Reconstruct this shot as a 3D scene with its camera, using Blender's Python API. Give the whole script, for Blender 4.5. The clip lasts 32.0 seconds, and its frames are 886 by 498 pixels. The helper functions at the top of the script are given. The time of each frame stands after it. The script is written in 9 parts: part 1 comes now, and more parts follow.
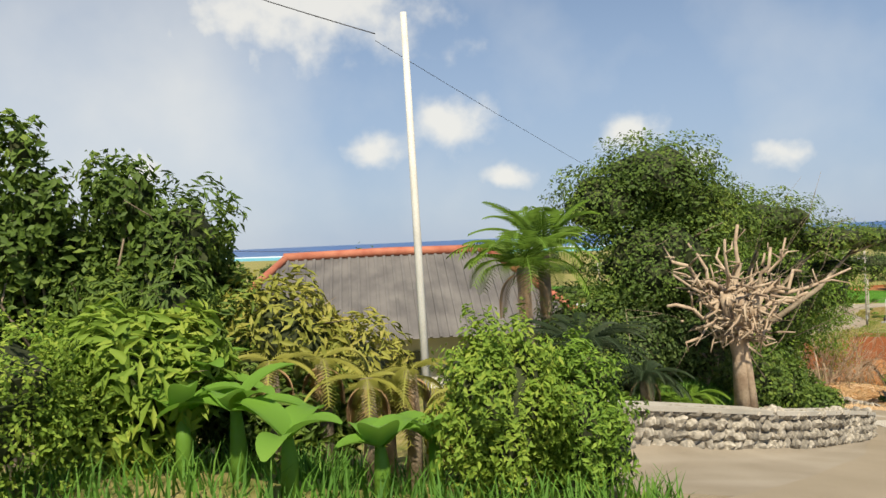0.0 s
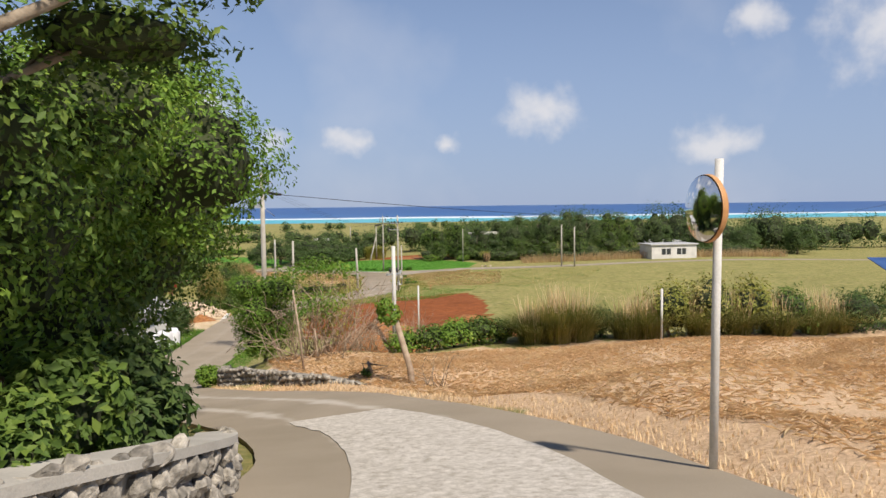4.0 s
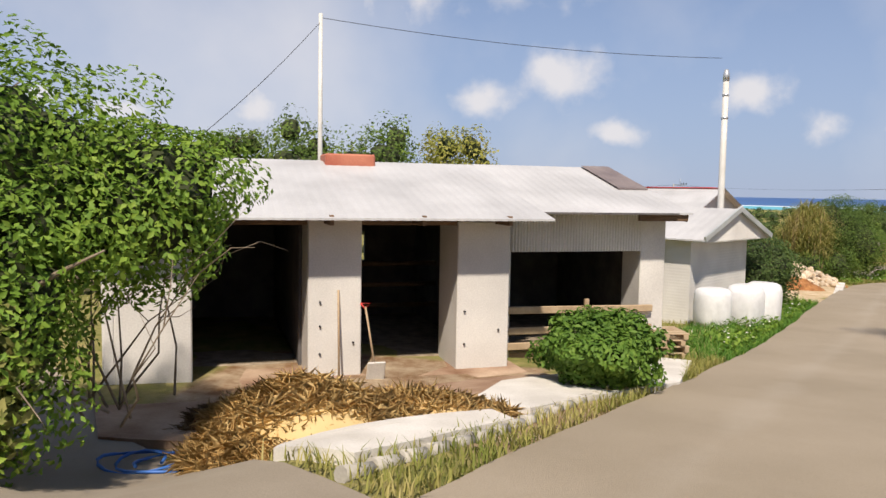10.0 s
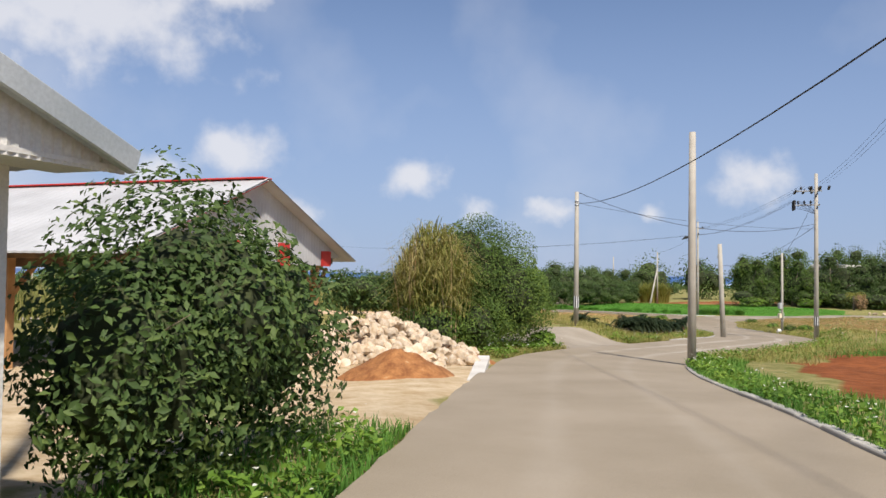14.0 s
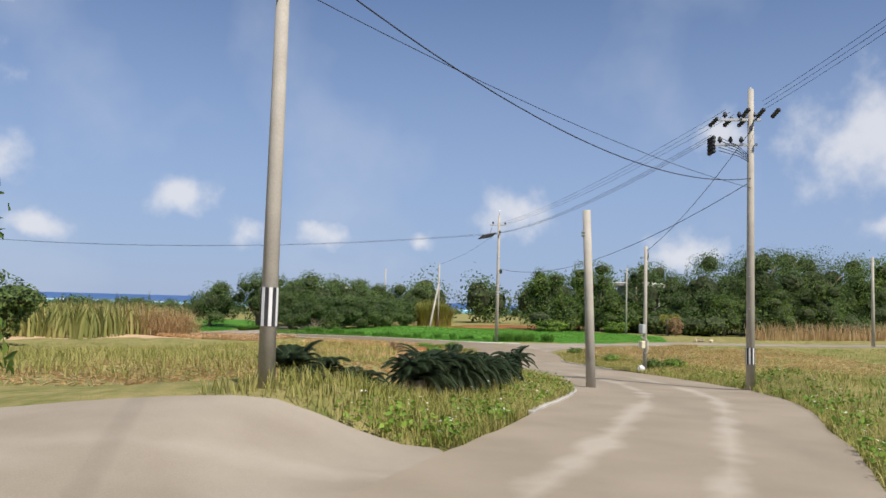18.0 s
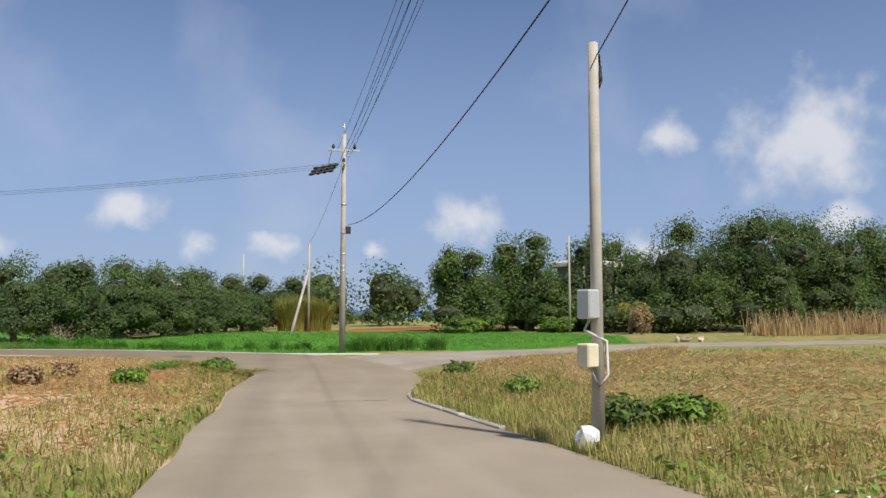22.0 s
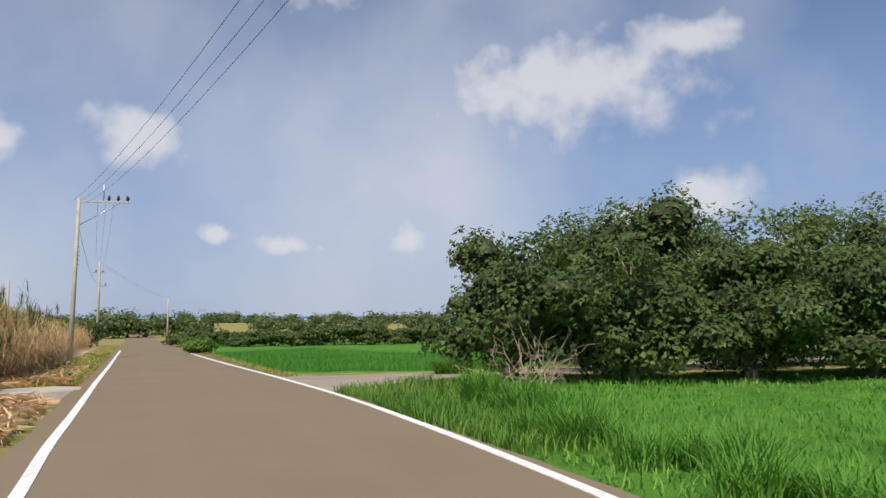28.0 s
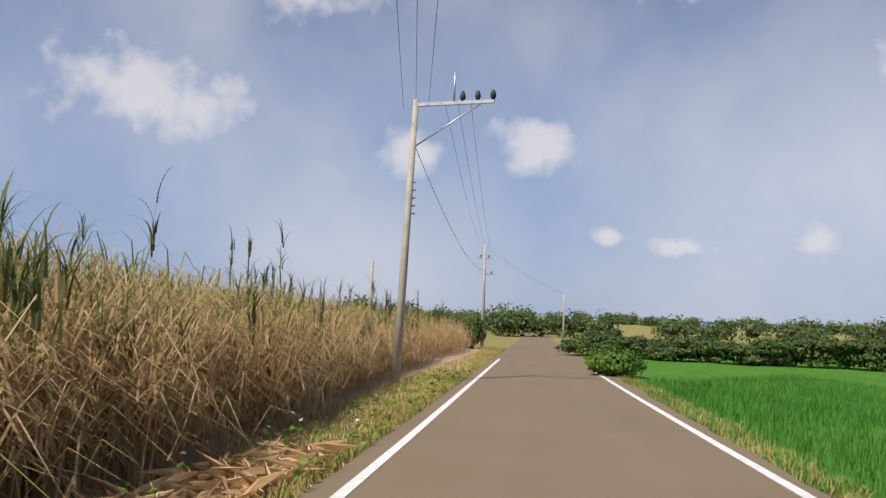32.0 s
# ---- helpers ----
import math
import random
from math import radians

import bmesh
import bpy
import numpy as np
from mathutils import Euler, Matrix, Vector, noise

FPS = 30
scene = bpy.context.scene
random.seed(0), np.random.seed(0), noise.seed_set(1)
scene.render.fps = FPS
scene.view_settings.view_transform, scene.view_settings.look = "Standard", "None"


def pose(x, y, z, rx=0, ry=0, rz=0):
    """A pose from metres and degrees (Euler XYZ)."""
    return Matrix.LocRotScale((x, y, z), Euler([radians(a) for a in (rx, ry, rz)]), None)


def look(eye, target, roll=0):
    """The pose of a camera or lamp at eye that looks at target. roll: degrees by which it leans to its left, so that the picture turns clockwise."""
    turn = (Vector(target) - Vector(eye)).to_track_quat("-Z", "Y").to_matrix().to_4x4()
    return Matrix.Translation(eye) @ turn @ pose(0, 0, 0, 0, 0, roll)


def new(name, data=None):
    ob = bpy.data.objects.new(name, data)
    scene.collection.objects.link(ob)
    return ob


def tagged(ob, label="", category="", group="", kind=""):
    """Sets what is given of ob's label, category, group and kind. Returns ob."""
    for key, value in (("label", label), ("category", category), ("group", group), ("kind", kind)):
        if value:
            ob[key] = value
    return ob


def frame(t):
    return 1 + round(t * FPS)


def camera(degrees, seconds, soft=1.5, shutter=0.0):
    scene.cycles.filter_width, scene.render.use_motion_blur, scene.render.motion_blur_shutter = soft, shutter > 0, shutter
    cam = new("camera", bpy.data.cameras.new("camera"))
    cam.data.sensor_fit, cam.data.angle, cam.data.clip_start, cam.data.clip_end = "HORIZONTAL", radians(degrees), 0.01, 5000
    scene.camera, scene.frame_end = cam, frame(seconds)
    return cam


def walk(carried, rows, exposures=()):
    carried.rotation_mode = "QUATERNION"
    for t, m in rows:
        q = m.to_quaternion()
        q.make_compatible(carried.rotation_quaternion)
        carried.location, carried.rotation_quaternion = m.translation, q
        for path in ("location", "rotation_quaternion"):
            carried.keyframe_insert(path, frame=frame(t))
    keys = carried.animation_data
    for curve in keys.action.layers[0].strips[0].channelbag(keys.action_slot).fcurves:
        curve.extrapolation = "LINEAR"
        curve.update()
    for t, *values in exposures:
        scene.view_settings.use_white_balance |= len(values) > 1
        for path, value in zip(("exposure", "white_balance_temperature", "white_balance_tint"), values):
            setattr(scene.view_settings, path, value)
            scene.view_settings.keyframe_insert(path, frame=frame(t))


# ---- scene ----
cam = camera(60.30, 32.0)
PATH = [
    (0, -0.000, -0.000, 12.706, 89.14, 2.56, 0.00),
    (0.5, 0.677, 1.193, 12.492, 87.81, 2.41, -9.73),
    (1, 1.353, 2.001, 12.346, 86.89, 2.03, -18.57),
    (1.5, 2.170, 3.204, 12.085, 86.61, 1.73, -24.04),
    (2, 3.123, 4.547, 11.776, 86.47, 1.42, -28.80),
    (2.5, 4.261, 5.976, 11.455, 86.26, 1.18, -32.11),
    (3, 5.526, 7.505, 11.043, 86.62, 0.97, -32.70),
    (3.5, 6.852, 9.193, 10.637, 86.60, 0.70, -32.73),
    (4, 8.411, 11.416, 10.152, 86.58, 0.68, -31.17),
    (4.5, 10.023, 13.946, 9.627, 86.54, 0.63, -29.62),
    (5, 11.511, 16.557, 9.100, 86.53, 0.62, -27.61),
    (5.5, 12.695, 19.021, 8.607, 86.48, 0.71, -25.57),
    (6, 13.396, 21.111, 8.187, 86.42, 1.26, -19.86),
    (6.5, 13.844, 23.309, 7.744, 86.20, 1.66, -13.70),
    (7, 13.945, 25.586, 7.381, 86.01, 1.57, -7.38),
    (7.5, 13.765, 28.196, 6.925, 85.88, 0.98, -0.90),
    (8, 13.449, 30.642, 6.465, 85.79, 0.72, 5.21),
    (8.5, 13.084, 33.079, 5.985, 86.11, 0.31, 8.92),
    (9, 12.761, 35.525, 5.584, 86.06, -0.51, 9.36),
    (9.5, 12.693, 38.028, 5.135, 85.78, -0.76, 9.10),
    (10, 12.695, 40.534, 4.723, 85.58, -0.98, 7.63),
    (10.5, 12.986, 42.969, 4.367, 85.94, -0.97, 2.21),
    (11, 13.639, 45.115, 4.115, 87.06, -0.64, -6.06),
    (11.5, 14.553, 47.372, 3.880, 88.09, -0.58, -12.95),
    (12, 15.532, 49.540, 3.674, 89.13, -0.65, -15.60),
    (12.5, 16.640, 52.061, 3.442, 89.98, -0.52, -16.49),
    (13, 17.712, 54.387, 3.226, 90.63, -0.43, -16.36),
    (13.5, 18.839, 56.923, 3.038, 91.36, -0.58, -16.13),
    (14, 19.944, 59.429, 2.888, 91.72, -0.74, -16.27),
    (14.5, 21.056, 61.944, 2.763, 92.02, -0.92, -16.42),
    (15, 22.202, 64.511, 2.650, 92.29, -1.13, -16.57),
    (15.5, 23.412, 67.169, 2.537, 92.56, -1.38, -16.74),
    (16, 24.712, 69.959, 2.408, 92.91, -1.61, -17.38),
    (16.5, 26.089, 72.709, 2.260, 93.15, -1.44, -18.15),
    (17, 27.552, 75.459, 2.065, 93.43, -1.46, -21.16),
    (17.5, 29.392, 78.138, 1.932, 93.54, -1.72, -27.00),
    (18, 31.415, 80.455, 1.779, 93.94, -1.66, -33.28),
    (18.5, 33.865, 82.692, 1.647, 93.94, -1.61, -38.73),
    (19, 36.268, 84.654, 1.498, 94.20, -1.46, -42.90),
    (19.5, 38.719, 86.458, 1.394, 94.30, -1.30, -45.36),
    (20, 41.201, 88.320, 1.291, 94.48, -0.81, -45.81),
    (20.5, 43.546, 90.254, 1.167, 94.67, -0.21, -45.85),
    (21, 45.650, 92.190, 1.069, 94.71, 0.08, -45.02),
    (21.5, 47.678, 94.387, 0.913, 94.59, 0.24, -41.50),
    (22, 49.637, 96.795, 0.757, 94.52, -0.02, -36.69),
    (22.5, 51.497, 99.328, 0.600, 94.44, -0.67, -31.71),
    (23, 53.019, 101.888, 0.519, 94.34, -0.90, -27.46),
    (23.5, 54.444, 104.512, 0.414, 94.40, -1.06, -25.25),
    (24, 55.958, 107.266, 0.294, 94.33, -0.87, -24.36),
    (24.5, 57.318, 109.744, 0.188, 94.27, -0.82, -24.28),
    (25, 58.473, 111.789, 0.166, 94.16, -0.56, -21.98),
    (25.5, 59.411, 113.628, 0.199, 93.93, -0.18, -19.73),
    (26, 60.117, 115.489, 0.258, 93.68, 0.26, -16.56),
    (26.5, 60.577, 117.597, 0.317, 93.49, 0.71, -13.38),
    (27, 60.777, 120.181, 0.349, 93.87, 1.03, -3.35),
    (27.5, 60.610, 122.233, 0.382, 94.48, 0.50, 7.18),
    (28, 59.984, 124.534, 0.421, 94.96, -0.00, 18.63),
    (28.5, 58.877, 126.640, 0.439, 95.25, -0.43, 29.48),
    (29, 57.562, 128.533, 0.446, 95.22, -0.87, 38.14),
    (29.5, 56.021, 130.373, 0.468, 95.06, -1.60, 44.09),
    (30, 54.375, 132.251, 0.444, 95.00, -1.95, 47.24),
    (30.5, 52.720, 134.242, 0.416, 95.02, -1.97, 48.02),
    (31, 50.988, 136.281, 0.389, 94.83, -1.99, 47.79),
    (31.5, 49.175, 138.395, 0.319, 94.82, -2.01, 47.54),
    (32, 47.355, 140.506, 0.250, 94.57, -2.18, 47.39),
]
walk(cam, [(t, pose(*p)) for t, *p in PATH], [(0, 0.36, 7650, 6), (1, 0.2, 7200, 13), (2, 0.08, 7050, 12), (4, 0.15, 6950, 12), (6, 0.32, 7100, 13), (8, 0.42, 7250, 14), (9.0, 0.48, 7250, 14), (9.6, 0.26, 7250, 14), (11.5, 0.2, 6750, 11), (13, 0.26, 6750, 12), (16, 0.1, 6650, 11), (19, 0.18, 6650, 11), (22, 0.12, 6650, 11), (26, 0.08, 6700, 12), (29, 0.05, 6800, 13), (32, 0.05, 6850, 14)])

# ---- world and sun ----
SUN_FROM = Vector((0.04, -0.8, 1.05)).normalized()
world = bpy.data.worlds.new("world")
scene.world = world
world.use_nodes = True
wn, wl = world.node_tree.nodes, world.node_tree.links
wn.clear()
sky = wn.new("ShaderNodeTexSky")
sky.sky_type, sky.sun_disc = "NISHITA", False
sky.sun_elevation = math.asin(SUN_FROM.z)
sky.sun_rotation = math.atan2(SUN_FROM.x, SUN_FROM.y)
sky.air_density, sky.dust_density, sky.ozone_density = 1.0, 0.2, 2.5
coord = wn.new("ShaderNodeTexCoord")
# cumulus clouds: azimuth, elevation, half width and half height in degrees
CLOUDS = [(-10.5, 17.0, 12.5, 5.0), (1.0, 8.3, 3.7, 2.7), (13.6, 6.8, 2.6, 2.0), (-5.2, 7.0, 2.6, 1.9), (5.2, 4.4, 2.2, 1.3), (18.6, 4.5, 1.9, 1.3),
          (24.4, 4.8, 2.1, 1.4), (31.5, 4.3, 1.4, 0.9), (38.4, 6.8, 3.2, 2.2), (50.7, 4.2, 2.8, 1.7), (62.5, 11.2, 5.4, 5.0), (64.6, 6.2, 2.2, 1.5),
          (72.5, 11.4, 5.6, 4.0), (53.5, 12.3, 2.4, 2.0), (-1.0, 19.5, 5.5, 2.2), (-21.5, 5.4, 2.7, 2.6), (-40.7, 12.4, 4.6, 2.8), (-35.6, 5.9, 2.3, 1.2),
          (-29.9, 5.3, 2.6, 1.2), (-69.0, 14.5, 8.5, 4.4), (-50.6, 11.6, 3.0, 2.3), (-62.0, 24.0, 12.0, 4.0), (-30.0, 25.0, 10.0, 3.0), (95.0, 14.0, 9.0, 4.0), (130.0, 18.0, 12.0, 5.0), (-120.0, 16.0, 12.0, 5.0), (180.0, 20.0, 14.0, 6.0)]
warp = wn.new("ShaderNodeTexNoise")
warp.inputs["Scale"].default_value, warp.inputs["Detail"].default_value, warp.inputs["Roughness"].default_value = 14.0, 8.0, 0.55
wl.new(coord.outputs["Generated"], warp.inputs["Vector"])
warp_mid = wn.new("ShaderNodeVectorMath")
warp_mid.operation = "MULTIPLY_ADD"
warp_mid.inputs[1].default_value, warp_mid.inputs[2].default_value = (0.06, 0.06, 0.045), (-0.03, -0.03, -0.0225)
wl.new(warp.outputs["Color"], warp_mid.inputs[0])
bent = wn.new("ShaderNodeVectorMath")
wl.new(coord.outputs["Generated"], bent.inputs[0])
wl.new(warp_mid.outputs[0], bent.inputs[1])
nearest = None
for az, el, hw, hh in CLOUDS:
    a, e = radians(az), radians(el)
    off = wn.new("ShaderNodeVectorMath")
    off.operation = "SUBTRACT"
    off.inputs[1].default_value = (math.sin(a) * math.cos(e), math.cos(a) * math.cos(e), math.sin(e))
    wl.new(bent.outputs[0], off.inputs[0])
    grow = wn.new("ShaderNodeVectorMath")
    grow.operation = "MULTIPLY"
    grow.inputs[1].default_value = (1 / radians(hw), 1 / radians(hw), 1 / radians(hh))
    wl.new(off.outputs[0], grow.inputs[0])
    far = wn.new("ShaderNodeVectorMath")
    far.operation = "LENGTH"
    wl.new(grow.outputs[0], far.inputs[0])
    if nearest is None:
        nearest = far.outputs["Value"]
    else:
        least = wn.new("ShaderNodeMath")
        least.operation = "SMOOTH_MIN"
        least.inputs[2].default_value = 0.25
        wl.new(nearest, least.inputs[0])
        wl.new(far.outputs["Value"], least.inputs[1])
        nearest = least.outputs[0]
cover = wn.new("ShaderNodeMapRange")
cover.interpolation_type = "SMOOTHSTEP"
cover.inputs["From Min"].default_value, cover.inputs["From Max"].default_value = 1.1, 0.15
cover.inputs["To Max"].default_value = 0.8
billow = wn.new("ShaderNodeTexNoise")
billow.inputs["Scale"].default_value, billow.inputs["Detail"].default_value, billow.inputs["Roughness"].default_value = 22.0, 7.0, 0.52
wl.new(coord.outputs["Generated"], billow.inputs["Vector"])
ragged = wn.new("ShaderNodeMath")
ragged.operation = "MULTIPLY_ADD"
ragged.inputs[1].default_value = 1.7
wl.new(billow.outputs["Fac"], ragged.inputs[0])
torn = wn.new("ShaderNodeMath")
torn.operation = "ADD"
torn.inputs[1].default_value = -0.83
wl.new(nearest, torn.inputs[0])
wl.new(torn.outputs[0], ragged.inputs[2])
wl.new(ragged.outputs[0], cover.inputs["Value"])
veil = wn.new("ShaderNodeTexNoise")
veil.inputs["Scale"].default_value, veil.inputs["Detail"].default_value = 3.0, 6.0
veil_ramp = wn.new("ShaderNodeValToRGB")
veil_ramp.color_ramp.elements[0].position, veil_ramp.color_ramp.elements[1].position = 0.5, 0.95
veil_ramp.color_ramp.elements[1].color = (0.6, 0.6, 0.6, 1)
bank = wn.new("ShaderNodeVectorMath")
bank.operation = "DOT_PRODUCT"
bank.inputs[1].default_value = Vector((-0.6, 0.66, 0.42)).normalized()
bank_amount = wn.new("ShaderNodeMapRange")
bank_amount.inputs["From Min"].default_value, bank_amount.inputs["From Max"].default_value = 0.55, 0.97
bank_amount.interpolation_type = "SMOOTHSTEP"
bank_amount.inputs["To Max"].default_value = 0.17
veil_sum = wn.new("ShaderNodeMath")
veil_sum.operation = "ADD"
wl.new(coord.outputs["Generated"], bank.inputs[0])
wl.new(bank.outputs["Value"], bank_amount.inputs["Value"])
wl.new(bank_amount.outputs[0], veil_sum.inputs[0])
wl.new(veil.outputs["Fac"], veil_sum.inputs[1])
both = wn.new("ShaderNodeMath")
both.operation = "MAXIMUM"
mixer = wn.new("ShaderNodeMix")
mixer.data_type = "RGBA"
mixer.inputs["B"].default_value = (10.6, 10.9, 11.6, 1)
tint = wn.new("ShaderNodeMix")
tint.data_type, tint.blend_type = "RGBA", "MULTIPLY"
tint.inputs["Factor"].default_value = 1.0
tint.inputs["B"].default_value = (1.0, 1.15, 1.36, 1)
split = wn.new("ShaderNodeSeparateXYZ")
low = wn.new("ShaderNodeMapRange")
low.interpolation_type = "SMOOTHSTEP"
low.inputs["From Min"].default_value, low.inputs["From Max"].default_value = 0.55, -0.02
low.inputs["To Max"].default_value = 0.85
haze = wn.new("ShaderNodeMix")
haze.data_type = "RGBA"
haze.inputs["B"].default_value = (4.4, 5.9, 9.2, 1)
wl.new(coord.outputs["Generated"], split.inputs[0])
wl.new(split.outputs[2], low.inputs["Value"])
wl.new(low.outputs[0], haze.inputs["Factor"])
wl.new(haze.outputs["Result"], mixer.inputs["A"])
back = wn.new("ShaderNodeBackground")
back.inputs["Strength"].default_value = 0.066
wout = wn.new("ShaderNodeOutputWorld")
for a, b in ((coord.outputs["Generated"], veil.inputs["Vector"]),
             (veil_sum.outputs[0], veil_ramp.inputs[0]), (cover.outputs[0], both.inputs[0]),
             (veil_ramp.outputs[0], both.inputs[1]), (both.outputs[0], mixer.inputs["Factor"]), (sky.outputs[0], tint.inputs["A"]),
             (tint.outputs["Result"], haze.inputs["A"]), (mixer.outputs["Result"], back.inputs[0]), (back.outputs[0], wout.inputs[0])):
    wl.new(a, b)
sun = new("sun", bpy.data.lights.new("sun", "SUN"))
sun.data.energy, sun.data.angle, sun.data.color = 5.0, radians(2.2), (1.0, 0.95, 0.87)
sun.matrix_world = look(SUN_FROM * 100, (0, 0, 0))


# ---- materials ----
def mat(name, c1, c2, scale=4.0, rough=0.8, bump=0.15, fine=60.0, metal=0.0, detail=5.0, island=0.0, obrand=0.0, spec=0.4, c3=None):
    """Two-tone noise surface with fine grain, relief and, for many pieces, a tone of each piece's own."""
    m = bpy.data.materials.new(name)
    m.use_nodes = True
    nt = m.node_tree
    n, l = nt.nodes, nt.links
    b = n["Principled BSDF"]
    b.inputs["Roughness"].default_value, b.inputs["Metallic"].default_value = rough, metal
    b.inputs["Specular IOR Level"].default_value = spec
    tc = n.new("ShaderNodeTexCoord")
    no = n.new("ShaderNodeTexNoise")
    no.inputs["Scale"].default_value, no.inputs["Detail"].default_value = scale, detail
    fi = n.new("ShaderNodeTexNoise")
    fi.inputs["Scale"].default_value, fi.inputs["Detail"].default_value = fine, 3.0
    l.new(tc.outputs["Object"], no.inputs["Vector"])
    l.new(tc.outputs["Object"], fi.inputs["Vector"])
    r = n.new("ShaderNodeValToRGB")
    r.color_ramp.elements[0].position, r.color_ramp.elements[1].position = 0.32, 0.68
    r.color_ramp.elements[0].color, r.color_ramp.elements[1].color = (*c1, 1), (*c2, 1)
    if c3:
        e = r.color_ramp.elements.new(0.85)
        e.color = (*c3, 1)
    l.new(no.outputs["Fac"], r.inputs[0])
    hs = n.new("ShaderNodeHueSaturation")
    l.new(r.outputs[0], hs.inputs["Color"])
    mr = n.new("ShaderNodeMapRange")
    mr.inputs["To Min"].default_value, mr.inputs["To Max"].default_value = 0.8, 1.2
    l.new(fi.outputs["Fac"], mr.inputs["Value"])
    val = mr.outputs[0]
    if island or obrand:
        k = island or obrand
        src = n.new("ShaderNodeNewGeometry").outputs["Random Per Island"] if island else n.new("ShaderNodeObjectInfo").outputs["Random"]
        m2 = n.new("ShaderNodeMapRange")
        m2.inputs["To Min"].default_value, m2.inputs["To Max"].default_value = 1 - k, 1 + k
        l.new(src, m2.inputs["Value"])
        mu = n.new("ShaderNodeMath")
        mu.operation = "MULTIPLY"
        l.new(val, mu.inputs[0])
        l.new(m2.outputs[0], mu.inputs[1])
        val = mu.outputs[0]
    l.new(val, hs.inputs["Value"])
    l.new(hs.outputs[0], b.inputs["Base Color"])
    if bump:
        bp = n.new("ShaderNodeBump")
        bp.inputs["Strength"].default_value, bp.inputs["Distance"].default_value = bump, 0.02
        l.new(fi.outputs["Fac"], bp.inputs["Height"])
        l.new(bp.outputs[0], b.inputs["Normal"])
    return m


def leafy(name, c1, c2, c3, through_light=0.3, gloss=0.35, patch=0.35):
    """Foliage: each leaf has a tone of its own, with larger drifts of colour, and lets some light through."""
    m = bpy.data.materials.new(name)
    m.use_nodes = True
    nt = m.node_tree
    n, l = nt.nodes, nt.links
    b, out = n["Principled BSDF"], n["Material Output"]
    g = n.new("ShaderNodeNewGeometry")
    r = n.new("ShaderNodeValToRGB")
    r.color_ramp.elements[0].color, r.color_ramp.elements[1].color = (*c1, 1), (*c3, 1)
    e = r.color_ramp.elements.new(0.55)
    e.color = (*c2, 1)
    no = n.new("ShaderNodeTexNoise")
    no.inputs["Scale"].default_value, no.inputs["Detail"].default_value = patch, 3.0
    tc = n.new("ShaderNodeTexCoord")
    l.new(tc.outputs["Object"], no.inputs["Vector"])
    mx = n.new("ShaderNodeMath")
    mx.operation = "MULTIPLY_ADD"
    mx.inputs[1].default_value = 0.55
    off = n.new("ShaderNodeMapRange")
    off.inputs["From Min"].default_value, off.inputs["From Max"].default_value = 0.3, 0.7
    off.inputs["To Min"].default_value, off.inputs["To Max"].default_value = 0.0, 0.5
    l.new(no.outputs["Fac"], off.inputs["Value"])
    l.new(g.outputs["Random Per Island"], mx.inputs[0])
    l.new(off.outputs[0], mx.inputs[2])
    l.new(mx.outputs[0], r.inputs[0])
    l.new(r.outputs[0], b.inputs["Base Color"])
    b.inputs["Roughness"].default_value, b.inputs["Specular IOR Level"].default_value = 1 - gloss, 0.35
    t = n.new("ShaderNodeBsdfTranslucent")
    l.new(r.outputs[0], t.inputs["Color"])
    ms = n.new("ShaderNodeMixShader")
    ms.inputs[0].default_value = through_light
    l.new(b.outputs[0], ms.inputs[1])
    l.new(t.outputs[0], ms.inputs[2])
    l.new(ms.outputs[0], out.inputs[0])
    return m


M_CONC = mat("concrete", (0.34, 0.32, 0.28), (0.47, 0.44, 0.39), 1.2, 0.85, 0.2, 45)
M_CONC_W = mat("pale_concrete", (0.52, 0.49, 0.44), (0.68, 0.65, 0.6), 1.6, 0.8, 0.15, 50)
M_POLE = mat("pole_concrete", (0.34, 0.31, 0.26), (0.46, 0.43, 0.37), 1.5, 0.8, 0.12, 40)
M_POLE_W = mat("white_pole_paint", (0.5, 0.49, 0.45), (0.64, 0.63, 0.6), 1.5, 0.6, 0.1, 40)
M_STEEL = mat("galvanised_steel", (0.45, 0.47, 0.49), (0.6, 0.62, 0.63), 6, 0.45, 0.05, 80, metal=0.7)
M_DARK = mat("dark_rubber", (0.02, 0.02, 0.022), (0.05, 0.05, 0.055), 6, 0.6, 0.05, 60)
M_WIRE = mat("wire_black", (0.015, 0.015, 0.018), (0.035, 0.035, 0.04), 6, 0.6, 0.0, 60)
M_ROOF_W = mat("white_roof_sheet", (0.4, 0.4, 0.4), (0.52, 0.52, 0.52), 0.9, 0.5, 0.06, 40)
M_WALL_W = mat("white_wall_paint", (0.52, 0.5, 0.47), (0.66, 0.64, 0.6), 0.9, 0.8, 0.12, 45)
M_SHEET_G = mat("grey_sheet", (0.4, 0.43, 0.43), (0.55, 0.57, 0.56), 1.1, 0.45, 0.06, 40, metal=0.3)
M_RED = mat("red_paint", (0.45, 0.025, 0.02), (0.58, 0.05, 0.04), 2, 0.55, 0.06, 40)
M_WOOD = mat("weathered_wood", (0.30, 0.21, 0.13), (0.45, 0.34, 0.22), 3, 0.8, 0.25, 30)
M_WOOD_D = mat("dark_wood", (0.10, 0.06, 0.035), (0.19, 0.115, 0.065), 3, 0.75, 0.2, 30)
M_TIMBER = mat("orange_timber", (0.33, 0.17, 0.07), (0.48, 0.27, 0.12), 3, 0.7, 0.2, 30)
M_BARK = mat("bark", (0.16, 0.12, 0.08), (0.33, 0.27, 0.2), 5, 0.9, 0.5, 30)
